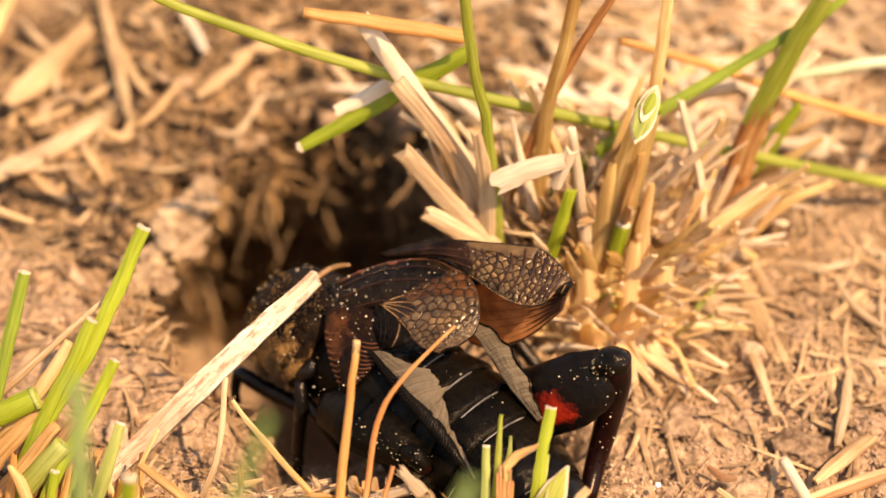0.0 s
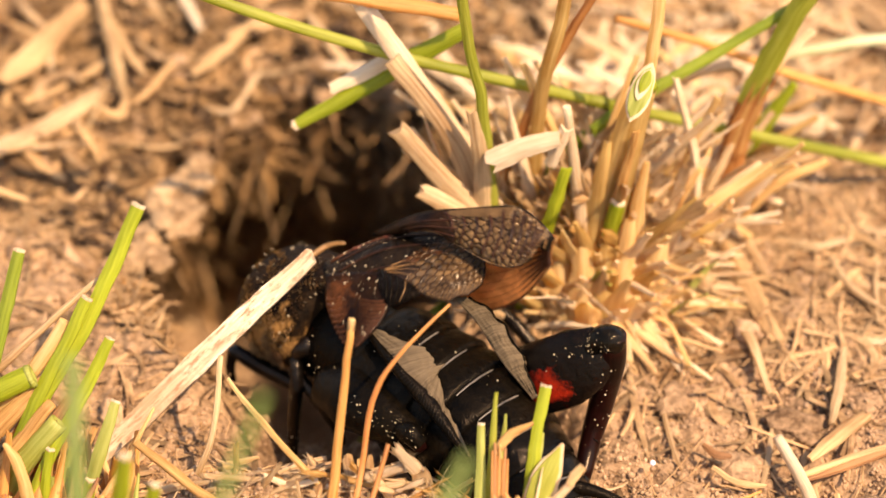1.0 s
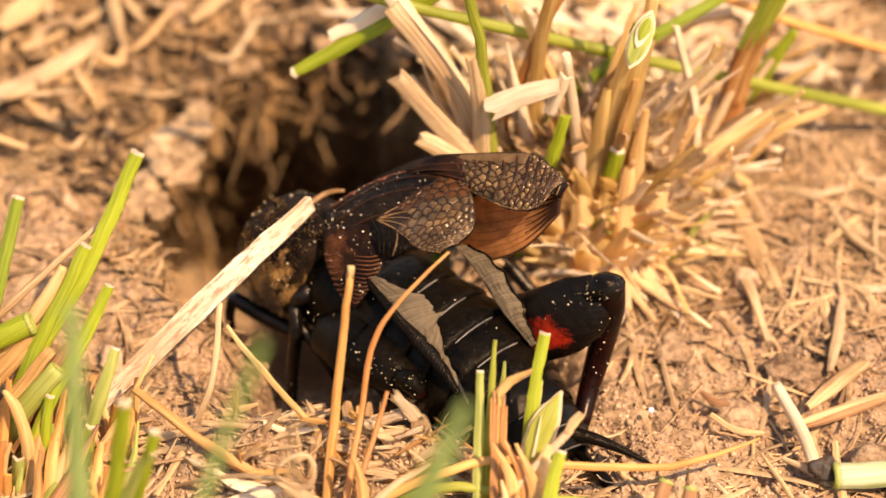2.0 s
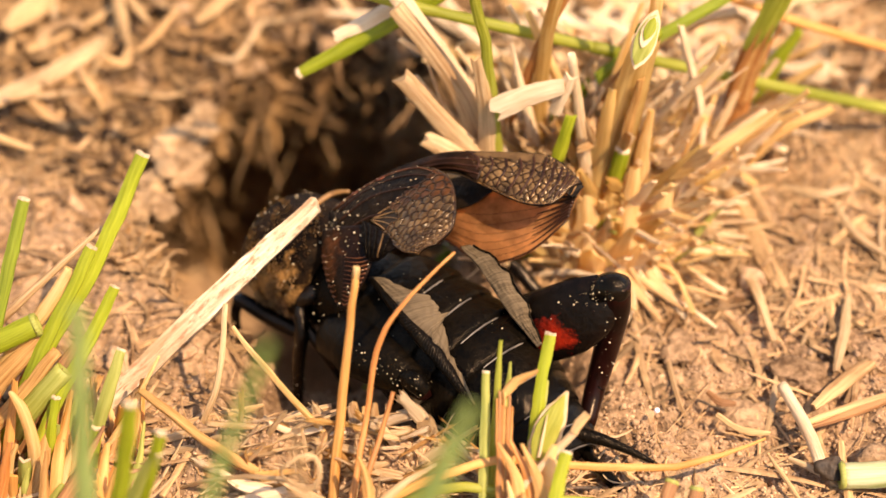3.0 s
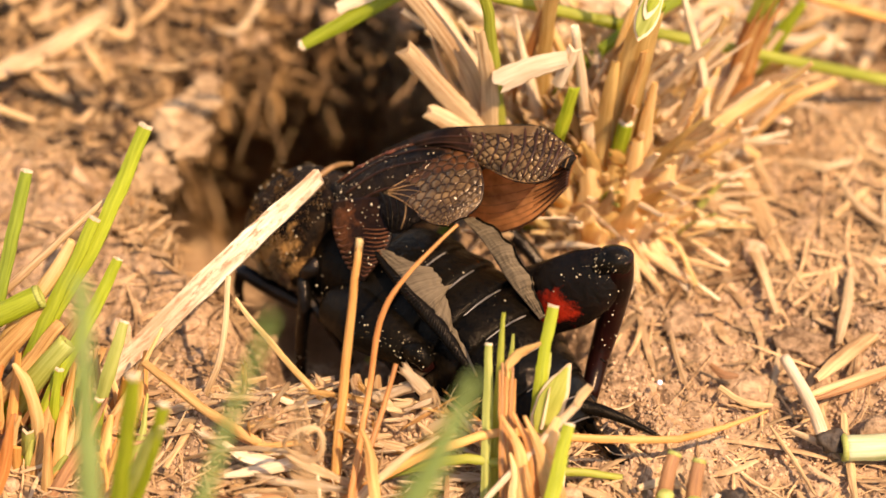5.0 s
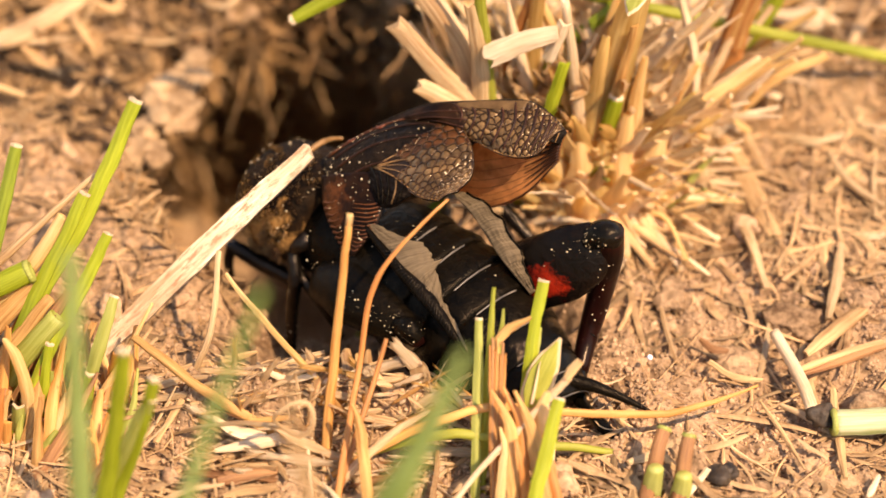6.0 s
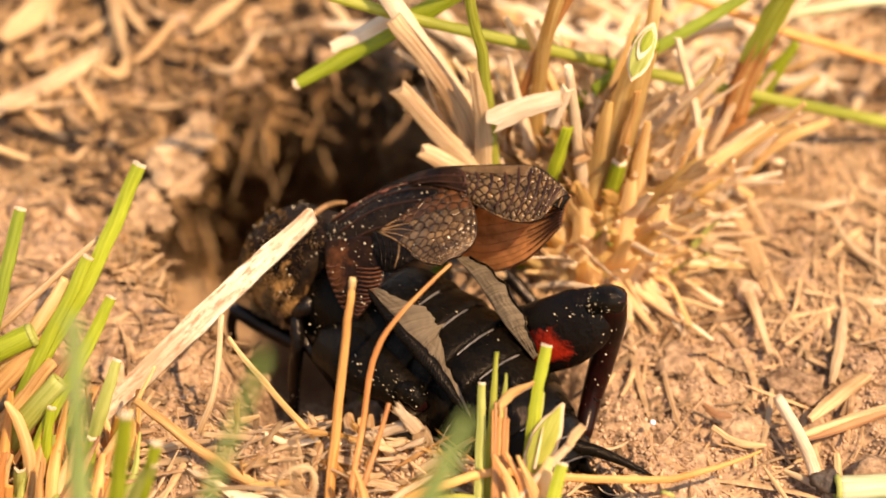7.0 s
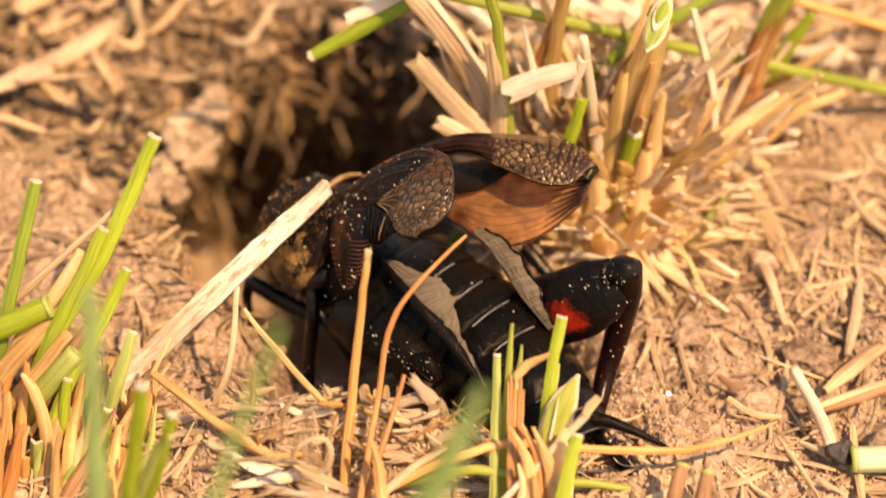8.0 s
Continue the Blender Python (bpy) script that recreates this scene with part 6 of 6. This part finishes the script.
part("vein", harp.vein(((0.05, 0.1), (0.5, 0.04), (1.0, 0.06)), 0.07, 0.03), RIDGE, harp_skin)
for f0, f1, t in ((0.24, 0.30, 0.05), (0.44, 0.50, 0.06)):
    part("rust_streak", harp.vein(((f0, t), (0.5 * (f0 + f1), t + 0.04), (f1, t)), 0.10, 0.05), RUST, harp_skin)
tip = Sheet([(0.16, -1.71, 7.6), (1.49, -3, 8), (2.08, -4.67, 8), (2.02, -5.84, 7.5), (1.36, -6.49, 7.1)], [(-2.39, -3.6, 6), (-1.59, -4.58, 6.3), (-0.81, -5.85, 6.6), (-0.15, -6.61, 6.8), (0.55, -6.87, 6.9)], 0.35, LEFT_HINGE)
tip_skin = part("netted_tip", tip.skin(), UNDER, left_wing, "dark netted wing tip")
def lower_net(f, t):
    return f + 0.25 * t > 0.42 and not (t > 0.72 and f < 0.3)


wing_net(tip, tip_skin, 5.4, 3.0, (0.40, 0.34), 3, lower_net, 0.03, 0.03)
wing_net(tip, tip_skin, 5.4, 3.0, (0.40, 0.34), 3, lambda f, t: not lower_net(f, t) and not (t > 0.72 and f < 0.3) and not (f < 0.08 and t < 0.3), 0.03, 0.03, RUSTCELL)
part("vein", tip.vein(((0, 0.99), (0.5, 0.97), (1, 0.98)), 0.03, 0.03), GOLD, tip_skin)
part("vein", tip.vein(((0, 0.02), (0.5, 0.02), (1, 0.02)), 0.04, 0.04), VEIN, tip_skin)
for t0, f1, t1, r in ((0.92, 0.16, 0.60, 0.03), (0.95, 0.28, 0.68, 0.04), (0.96, 0.34, 0.76, 0.022), (0.98, 0.36, 0.87, 0.03)):
    part("vein", tip.vein(((0.02, t0), (f1 * 0.55, t1 + (t0 - t1) * 0.45), (f1, t1)), r, 0.012, 0.04), GOLD, tip_skin)
fold = Sheet([(-2.58, -4.1, 6.5), (-1.77, -4.69, 6.6), (-0.92, -5.66, 6.7), (-0.68, -6.16, 6.6)], [(-2.41, -5.4, 6), (-2.14, -6.06, 5.9), (-1.83, -6.21, 5.9), (-1.24, -6.24, 6.2)], 0.3, LEFT_HINGE)
fold_skin = part("inner_fold", fold.skin(frill=0.12), HEAD, left_wing, "black ridged folded wing edge")
for k in range(5):
    part("ridge", fold.vein(((0.05 + 0.15 * k, 0.05), (0.25 + 0.15 * k, 0.5), (0.35 + 0.15 * k, 0.9)), 0.05, 0.04), BAND if k == 3 else DULL, fold_skin)
flap = Sheet([(-4.86, -3.42, 5.4), (-4.73, -4.72, 4.7), (-4.23, -6.09, 4.2), (-3.53, -7.28, 3.9)], [(-2.42, -4.3, 6.4), (-1.94, -5.56, 6), (-2.29, -6.69, 5.2), (-3.27, -7.45, 4.1)], 0.35, LEFT_HINGE)
flap_skin = part("side_flap", flap.skin(), RUSSET, left_wing, "dark amber side of the wing with ridges")
for k in range(12):
    f = 0.40 + 0.048 * k
    part("ridge", flap.vein(((f, 0.98), (f + 0.02, 0.80), (f - 0.01, 0.55)), 0.05, 0.008), RIDGE, flap_skin)
for k in range(9):
    f = 0.30 + 0.07 * k
    part("ridge", flap.vein(((f, 0.02), (f + 0.03, 0.14), (f + 0.02, 0.28)), 0.07, 0.012), RIDGE, flap_skin)
mottle(RUSSET, Vector((-4.6, -4.9, 4.6)) - LEFT_HINGE, 3.2, (0.11, 0.035, 0.010), 1100)

# right wing: netted top, striped edge, amber side flap
roof = Sheet([(-2.5, -0.67, 6), (-0.1, -1.54, 8), (2.47, -2.2, 8.8), (4.7, -2.78, 9.3), (5.77, -3.9, 9.2), (6.21, -4.37, 9)], [(-1.7, -0.84, 6), (0.42, -2.04, 7.4), (1.95, -3.65, 7.8), (3.57, -5.1, 8), (4.81, -5.42, 8.3), (5.44, -4.92, 8.7)], 0.35, RIGHT_HINGE)
roof_skin = part("netted_roof", roof.skin(), UNDER, right_wing, "dark net-veined wing roof")
wing_net(roof, roof_skin, 9.2, 2.4, (0.46, 0.22), 8, lambda f, t: f > 0.34 and t > 0.05, 0.03, 0.02)
part("vein", roof.vein(((0, 0.03), (0.3, 0.02), (0.62, 0.02)), 0.09, 0.06), SMOKE, roof_skin)
part("vein", roof.vein(((0.1, 0.98), (0.5, 0.99), (1, 0.98)), 0.03, 0.03), GOLD, roof_skin)
part("vein", roof.vein(((0.08, 0.35), (0.25, 0.3), (0.55, 0.22)), 0.08, 0.04), VEIN, roof_skin)
for k in range(10):
    f = 0.36 + 0.06 * k
    part("vein", roof.vein(((f - 0.05, 0.10), (f, 0.5), (f - 0.02, 0.92)), 0.075, 0.045, 0.06), VEIN, roof_skin)
base = Sheet([(-2.49, -0.79, 6.1), (-0.1, -1.69, 8.12), (2.26, -2.36, 8.9)], [(-1.64, -0.92, 6.1), (0.42, -2.18, 7.55), (1.59, -3.51, 7.95)], 0.36, RIGHT_HINGE)
base_skin = part("wing_base", base.skin(), UMBER, right_wing, "dark brown smooth wing base with long veins")
for t in (0.25, 0.5, 0.75):
    part("vein", base.vein(((0.3, t), (0.6, t + 0.02), (0.99, t)), 0.03, 0.045), VEIN, base_skin)
band = Sheet([(0.16, -1.7, 8.2), (2.46, -2.4, 9), (4.64, -2.86, 9.4)], [(0.41, -1.89, 8.15), (2.58, -2.87, 8.95), (4.35, -3.42, 9.2)], 0.05, RIGHT_HINGE)
part("upper_band", band.skin(), BAND, right_wing, "pale brown upper margin of the wing")
edge = Sheet([(4.65, -2.73, 9.3), (5.12, -3.14, 9.3), (5.78, -3.82, 9.2), (6.29, -4.49, 8.9)], [(4.78, -3.42, 9.2), (5.1, -3.97, 8.9), (5.46, -4.6, 8.6), (5.92, -4.72, 8.3)], 0.15, RIGHT_HINGE)
edge_skin = part("outer_edge", edge.skin(), SMOKE, right_wing, "dark folded outer wing edge")
for k in range(7):
    part("ridge", edge.vein(((0.1 + 0.125 * k, 0.1), (0.14 + 0.125 * k, 0.5), (0.14 + 0.125 * k, 0.95)), 0.04, 0.02), GOLD, edge_skin)
wall = Sheet([(-0.51, -0.58, 5.4), (1.34, -1.27, 6.7), (3.01, -1.95, 7.8), (4.89, -3.01, 8.6), (6.33, -4.29, 8.8)], [(0.16, -1.69, 4), (1.43, -3.14, 4), (2.57, -4.06, 3.9), (4.44, -4.43, 5), (6, -4.29, 7)], 0.45, RIGHT_HINGE)
wall_skin = part("side_flap", wall.skin(), AMBER, right_wing, "translucent amber side of the wing")
for t in (0.45, 0.56, 0.66, 0.75, 0.83, 0.90):
    part("vein", wall.vein(((0.02, t), (0.4, t + 0.03), (0.98, t - 0.02)), 0.006, 0.014), RIDGE, wall_skin)
for k in range(9):
    t = 0.12 + 0.09 * k
    part("vein", wall.vein(((0.99, t), (0.9, t + 0.03), (0.76, t + 0.05)), 0.11, 0.02), VEIN, wall_skin)
part("vein", wall.vein(((0.02, 0.99), (0.5, 0.99), (0.99, 0.98)), 0.045, 0.05), VEIN, wall_skin)

# added dark sheet: paints the shade between roof and amber wall
shade = Sheet([(-0.5, -0.8, 5.9), (1.34, -1.34, 7), (3.13, -2.15, 8.1)], [(-0.11, -1.98, 5.2), (1.46, -2.87, 6.2), (3, -2.6, 7.6)], 0.2, RIGHT_HINGE)
part("inner_membrane", shade.skin(), SMOKE, right_wing, "dark panel added for the shade under the wing roof")

LEG = material("glossy_leg", (0.0015, 0.0013, 0.001), (0.006, 0.004, 0.003), 2600, 500, 0.2, 0.4, 0.35, vary=0.1)
LEG.node_tree.nodes["Principled BSDF"].inputs["Specular Tint"].default_value = (1.0, 0.78, 0.55, 1)
# folded hind wings
for edge_a, edge_b in (([(-2.97, -6.36, 5), (-1.41, -9.01, 4.6), (0.15, -10.81, 3.8), (1.69, -12.33, 2.8)], [(-2.14, -6.8, 5.4), (0.33, -8.45, 5), (0.45, -9.45, 4.5), (1.83, -12.32, 3)]),
                       ([(1.24, -4.72, 5.4), (2.2, -6.12, 5.2), (3.32, -8.1, 4.6), (4.64, -9.43, 3.6)], [(1.75, -4.79, 5.6), (3.1, -5.96, 5.4), (4.15, -7.94, 4.8), (4.88, -9.45, 3.8)])):
    tail = Sheet(edge_a, edge_b, 0.2, (0, 0, 0), 60, 0.3)
    tail_skin = part("hind_wing", tail.skin(0.1, frill=0.1), TAIL, cricket, "dry grey folded hind wing")
    near_side = edge_a[0][0] < 0
    if near_side:
        lift = Vector((0, -0.07, 0.07))
        bar = Sheet([Vector(a) + lift for a in edge_a], [Vector(a).lerp(Vector(b), g) + lift for a, b, g in zip(edge_a, edge_b, (0.35, 0.28, 0.62, 0.55))], 0.22, (0, 0, 0), 40)
        bar_skin = part("ribbed_bar", bar.skin(0.1), DULL, tail_skin, "black ribbed fore edge of the folded wing")
        for k in range(32):
            part("rib", bar.vein(((0.2 + 0.024 * k, 0.06), (0.205 + 0.024 * k, 0.5), (0.21 + 0.024 * k, 0.94)), 0.022, 0.018), LEG, bar_skin)
    else:
        part("rib", tail.vein(((0.02, 0.96), (0.5, 0.96), (0.98, 0.96)), 0.07, 0.05), DULL, tail_skin)



def leg_piece(name, knots, radii, mat, parent, flat=1.0, label="", sides=12, face=(0, -0.74, 0.67)):
    bm = bmesh.new()
    add_tube(bm, curve_points(knots, 18), radii, sides, flat, face=face)
    return part(name, bm, mat, parent, label)


def spines(leg, start, stop, count, length, side):
    for k in range(count):
        p = Vector(start).lerp(Vector(stop), (k + 0.5) / count)
        bm = bmesh.new()
        add_tube(bm, [p, p + Vector(side) * length], [0.07, 0.015], 5)
        part("spine", bm, BLACK, leg)


# hind legs
THIGH = material("thigh_shell", (0.0015, 0.0012, 0.001), (0.006, 0.003, 0.002), 2600, 500, 0.24, 0.5, 0.16, vary=0.05)
THIGH.node_tree.nodes["Principled BSDF"].inputs["Specular Tint"].default_value = (1.0, 0.78, 0.55, 1)
thigh = leg_piece("hind_thigh", [(3.0, -6.1, 1.6), (4.06, -7.42, 2.87), (5.02, -8.36, 3.91), (5.97, -8.9, 4.85), (6.95, -8.95, 5.75), (7.75, -8.8, 6.55)], [1.2, 1.5, 1.65, 1.68, 1.5, 0.85], THIGH, cricket, 0.4, "swollen glossy black thigh with blood-red underside", 20)
mottle(THIGH, Vector((4.75, -9.35, 3.75)), 2.1, (0.30, 0.014, 0.005), 700)
mottle(THIGH, Vector((5.5, -10.0, 4.2)), 2.4, (0.30, 0.016, 0.005), 700)
leg_piece("knee", [(7.1, -8.85, 6.15), (7.6, -8.85, 6.65), (8.0, -8.95, 6.75), (8.1, -9.0, 6.2)], [0.5, 0.66, 0.66, 0.52], BLACK, thigh)
shin = leg_piece("hind_shin", [(8.01, -8.85, 7), (8.05, -8.95, 5.4), (7.78, -8.99, 3), (7.32, -9.71, 1.2), (6.93, -11.04, 0.3)], [0.66, 0.68, 0.58, 0.48, 0.4], MAROON, cricket, 1.0, "dark red spiny shin")
spines(shin, (7.9, -8.88, 3.6), (7.2, -10.39, 0.8), 5, 0.4, (0.8, -0.3, -0.5))
leg_piece("hind_foot", [(6.93, -11.04, 0.3), (6.88, -12.87, 0.3), (7.77, -14.57, 0.5), (8.76, -16.06, 0.4)], [0.36, 0.3, 0.3, 0.12], BLACK, shin, label="black segmented foot")
thigh = leg_piece("hind_thigh", [(-4.79, -6.85, 2), (-3.45, -8.08, 2.4), (-1.88, -9.67, 2.6), (-0.48, -10.92, 2.6)], [1.0, 1.5, 1.15, 0.6], DULL, cricket, 0.8, "swollen glossy black thigh")
leg_piece("knee", [(-1.23, -10.58, 2.8), (-0.8, -11.19, 3.2), (-0.35, -11.43, 2.8)], [0.42, 0.52, 0.4], DULL, thigh)
shin = leg_piece("hind_shin", [(-0.45, -11.02, 2.6), (-1.4, -9.61, 0), (-2.5, -8.2, -2.6)], [0.5, 0.45, 0.4], MAROON, cricket, 1.0, "dark red spiny shin")
# front and middle legs
leg = leg_piece("front_shin", [(-6.26, -4.54, 1.8), (-6.17, -5.39, 0.6), (-6.38, -5.84, -1.2), (-6.48, -6.13, -3.2)], [0.3, 0.34, 0.3, 0.26], LEG, cricket, label="slender glossy black shin")
spines(leg, (-6.31, -5.69, -0.6), (-6.42, -6.16, -2.4), 3, 0.5, (0.6, -0.2, -0.5))
leg_piece("front_thigh", [(-5.15, -3.82, 2.4), (-5.7, -4.6, 2.4), (-6.25, -4.68, 1.9)], [0.5, 0.5, 0.34], LEG, cricket)
leg_piece("front_thigh", [(-6.09, -3.81, -1), (-8, -3.1, -0.4), (-9.45, -2.33, 0)], [0.42, 0.42, 0.34], LEG, cricket, label="glossy black front thigh")
leg_piece("front_shin", [(-9.39, -2.33, 0), (-9.63, -2.33, -1.2), (-9.54, -2.05, -3)], [0.28, 0.24, 0.2], LEG, cricket)
leg = leg_piece("middle_shin", [(-6.11, -4.82, 0.6), (-5.38, -5.54, 0), (-4.61, -5.92, -1.2), (-4.13, -5.57, -3)], [0.3, 0.28, 0.24, 0.2], LEG, cricket, label="spiny black middle shin")
spines(leg, (-5.57, -5.36, 0.2), (-4.53, -6.02, -1.4), 5, 0.5, (0.6, 0.1, 0.4))
leg_piece("middle_thigh", [(3.6, -0.66, 1), (4.28, -1.24, 0.6), (5.04, -1.92, 0)], [0.34, 0.38, 0.32], LEG, cricket, label="glossy black middle thigh")
# tail feelers
for knots in ([(6.01, -12.73, 1.6), (7.36, -13.07, 1.5), (8.71, -13.54, 1.2), (10.18, -14.18, 0.8)], [(4.98, -14.03, 1), (5.28, -15.83, 0.8), (5.7, -17.42, 0.6)]):
    feeler = leg_piece("tail_feeler", knots, [0.34, 0.28, 0.18, 0.04], DULL, cricket, label="tapered hairy black tail feeler")

def dust(name, parent, places, rng):
    """Pale grains stuck to a shell, one mesh."""
    bm = bmesh.new()
    for p in places:
        r = 0.012 + 0.05 * rng.random() ** 3.2
        m = Matrix.Translation(p * MM) @ Matrix.Diagonal((r * MM, r * MM, r * MM, 1))
        bmesh.ops.create_icosphere(bm, subdivisions=1, radius=1, matrix=m)
    tagged(part(name, bm, DUST, parent, "pale pollen grains, some standing for glints"), kind="stuff")


rng = random.Random(4)
dust("pollen", cricket, [on_body(rng.uniform(0.17, 0.36), rng.uniform(5, 130), 3.02, 2.78) for _ in range(100)], rng)
# abdomen grains: pollen, and pale specks in place of small glints
dust("pollen", cricket, [on_body(f, rng.uniform(15, 160), girth((f - 0.49) / 0.43) * 1.01, girth((f - 0.49) / 0.43) * 0.94) for f in [rng.uniform(0.5, 0.9) for _ in range(200)]], rng)
dust("pollen", left_wing, [harp.at(rng.random() ** 1.5, rng.random(), 0.06) for _ in range(60)] + [flap.at(rng.random(), rng.random(), 0.06) for _ in range(26)] + [tip.at(rng.random(), rng.random(), 0.06) for _ in range(14)], rng)
dust("pollen", left_wing, [harp.at(0.6 * rng.random() ** 1.3, rng.random(), 0.05) for _ in range(40)] + [flap.at(0.5 * rng.random(), rng.random(), 0.05) for _ in range(20)], rng)
dust("pollen", cricket, [on_body(rng.gauss(0.27, 0.06), rng.gauss(70, 35), 3.03, 2.79) for _ in range(60)], rng)
# flank and front shin: grains paint glints as well as dust
dust("pollen", cricket, [on_body(rng.uniform(0.40, 0.75), rng.uniform(-25, 35), 3.05, 2.9) for _ in range(120)], rng)
dust("pollen", cricket, [Vector((-6.2, -5.6, 0.4)).lerp(Vector((-6.48, -6.3, -3.0)), rng.random()) + Vector((rng.uniform(-0.3, 0.3), rng.uniform(-0.3, 0.1), 0.1)) for _ in range(30)], rng)
dust("pollen", right_wing, [roof.at(rng.random(), rng.random() ** 2, 0.06) for _ in range(46)], rng)
dust("pollen", cricket, [Vector((5.44, -8.34, 5)).lerp(Vector((7.82, -9.79, 7.6)), rng.random()) + Vector((rng.uniform(-0.7, 0.7), rng.uniform(-0.7, 0.2), rng.uniform(-0.4, 0.5))) for _ in range(70)], rng)
dust("pollen", cricket, [Vector((7.98, -9.48, 5.9)).lerp(Vector((7.27, -10.2, 1.7)), rng.random()) + Vector((rng.uniform(-0.5, 0.5), -0.35, rng.uniform(0, 0.4))) for _ in range(20)], rng)
# left thigh: dust grains that double as painted glints
dust("pollen", cricket, [Vector((-3.61, -9.68, 4.2)).lerp(Vector((-0.47, -11.73, 3.6)), rng.random()) + Vector((rng.uniform(-0.6, 0.6), rng.uniform(-0.8, 0), rng.uniform(-0.2, 0.4))) for _ in range(50)], rng)


# ---- what moves ----
# seconds and how far the wings are drawn together or spread in each stroke of the song
SONG = [(0.0, 0, 0), (0.2, 0, 0), (0.27, 0, 0.2), (0.3, 0.5, 0), (0.37, 0, 0), (0.43, 0, 0), (0.467, 0.5, 0), (0.533, 0, 0.4), (0.6, 0, 0), (0.733, 0, 0),
        (0.8, 0, 0.5), (0.867, 0, 0), (0.933, 0, 0), (1.0, 0.9, 0), (1.033, 1, 0), (1.1, 0, 0), (1.133, 0, 0), (1.2, 0, 0.6), (1.267, 0, 0), (1.333, 0, 0),
        (1.4, 0.8, 0), (1.467, 0, 0), (1.533, 0, 0), (1.6, 0, 0.6), (1.7, 1, 0), (1.8, 0, 0.8), (1.867, 0, 0), (2.033, 0, 0), (2.1, 0, 0.9), (2.167, 0, 0),
        (2.433, 0, 0), (2.5, 0.9, 0), (2.567, 0, 0.8), (2.633, 0, 0), (2.867, 0, 0), (2.933, 0.9, 0), (3.0, 0, 0.7), (3.067, 0, 0), (3.233, 0, 0), (3.3, 0, 0.9),
        (3.367, 0, 0), (4.333, 0, 0), (4.4, 0, 0.9), (4.467, 0, 0), (4.533, 0, 0), (4.6, 1, 0), (4.667, 0, 0), (5.0, 0, 0), (5.067, 0.9, 0), (5.133, 0, 0.8), (5.2, 0, 0), (5.433, 0, 0), (5.5, 0, 0.8),
        (5.567, 0, 0), (6.033, 0, 0), (6.1, 0, 0.7), (6.167, 0, 0), (6.233, 0, 0), (6.3, 0, 0.8), (6.367, 0, 0), (7.333, 0, 0), (7.4, 0, 1), (7.467, 0, 0), (7.533, 0, 0), (7.6, 0.9, 0), (7.667, 0, 0),
        (7.733, 0, 0), (7.8, 0, 0.8), (7.867, 0, 0), (7.9, 0, 0), (7.97, 0, 1), (8.0, 0, 1)]


# how low the wings are still held as the song begins
RISE = [(0.0, 1.0), (0.3, 0.82), (0.6, 0.62), (0.9, 0.36), (1.1, 0.26), (1.3, 0.1), (1.6, 0.0), (8.0, 0.0)]


def held_low(t):
    for (a, u), (b, v) in zip(RISE, RISE[1:]):
        if t <= b:
            return u + (v - u) * (t - a) / (b - a)
    return 0.0


def swing(hinge, tip, shut, spread, low, rolls, t, s, o):
    """The wing's pose when its tip has gone the share s of the way shut, or o of the way spread, rolling about its length."""
    arm = Vector(tip) - hinge
    goal = arm + Vector(shut) * s + Vector(spread) * o + Vector(low) * held_low(t)
    turn = arm.rotation_difference(goal)
    roll = Matrix.Rotation(radians(rolls[0] * s + rolls[1] * o), 4, goal.normalized())
    return Matrix.Translation(hinge * MM) @ roll @ turn.to_matrix().to_4x4()


def motions():
    walk(left_wing, [(t, swing(LEFT_HINGE, (1.67, -5.53, 7.4), (0.75, 0.66, -0.12), (-1.6, -1.4, 1.3), (0.15, -0.9, -0.95), (-14, 4), t, s, o)) for t, s, o in SONG])
    walk(right_wing, [(t, swing(RIGHT_HINGE, (5.71, -4.45, 8.8), (-0.65, -0.7, 0.97), (0.75, 0.9, -0.75), (0.35, -0.76, -0.84), (8, -18), t, s, o)) for t, s, o in SONG])


motions()
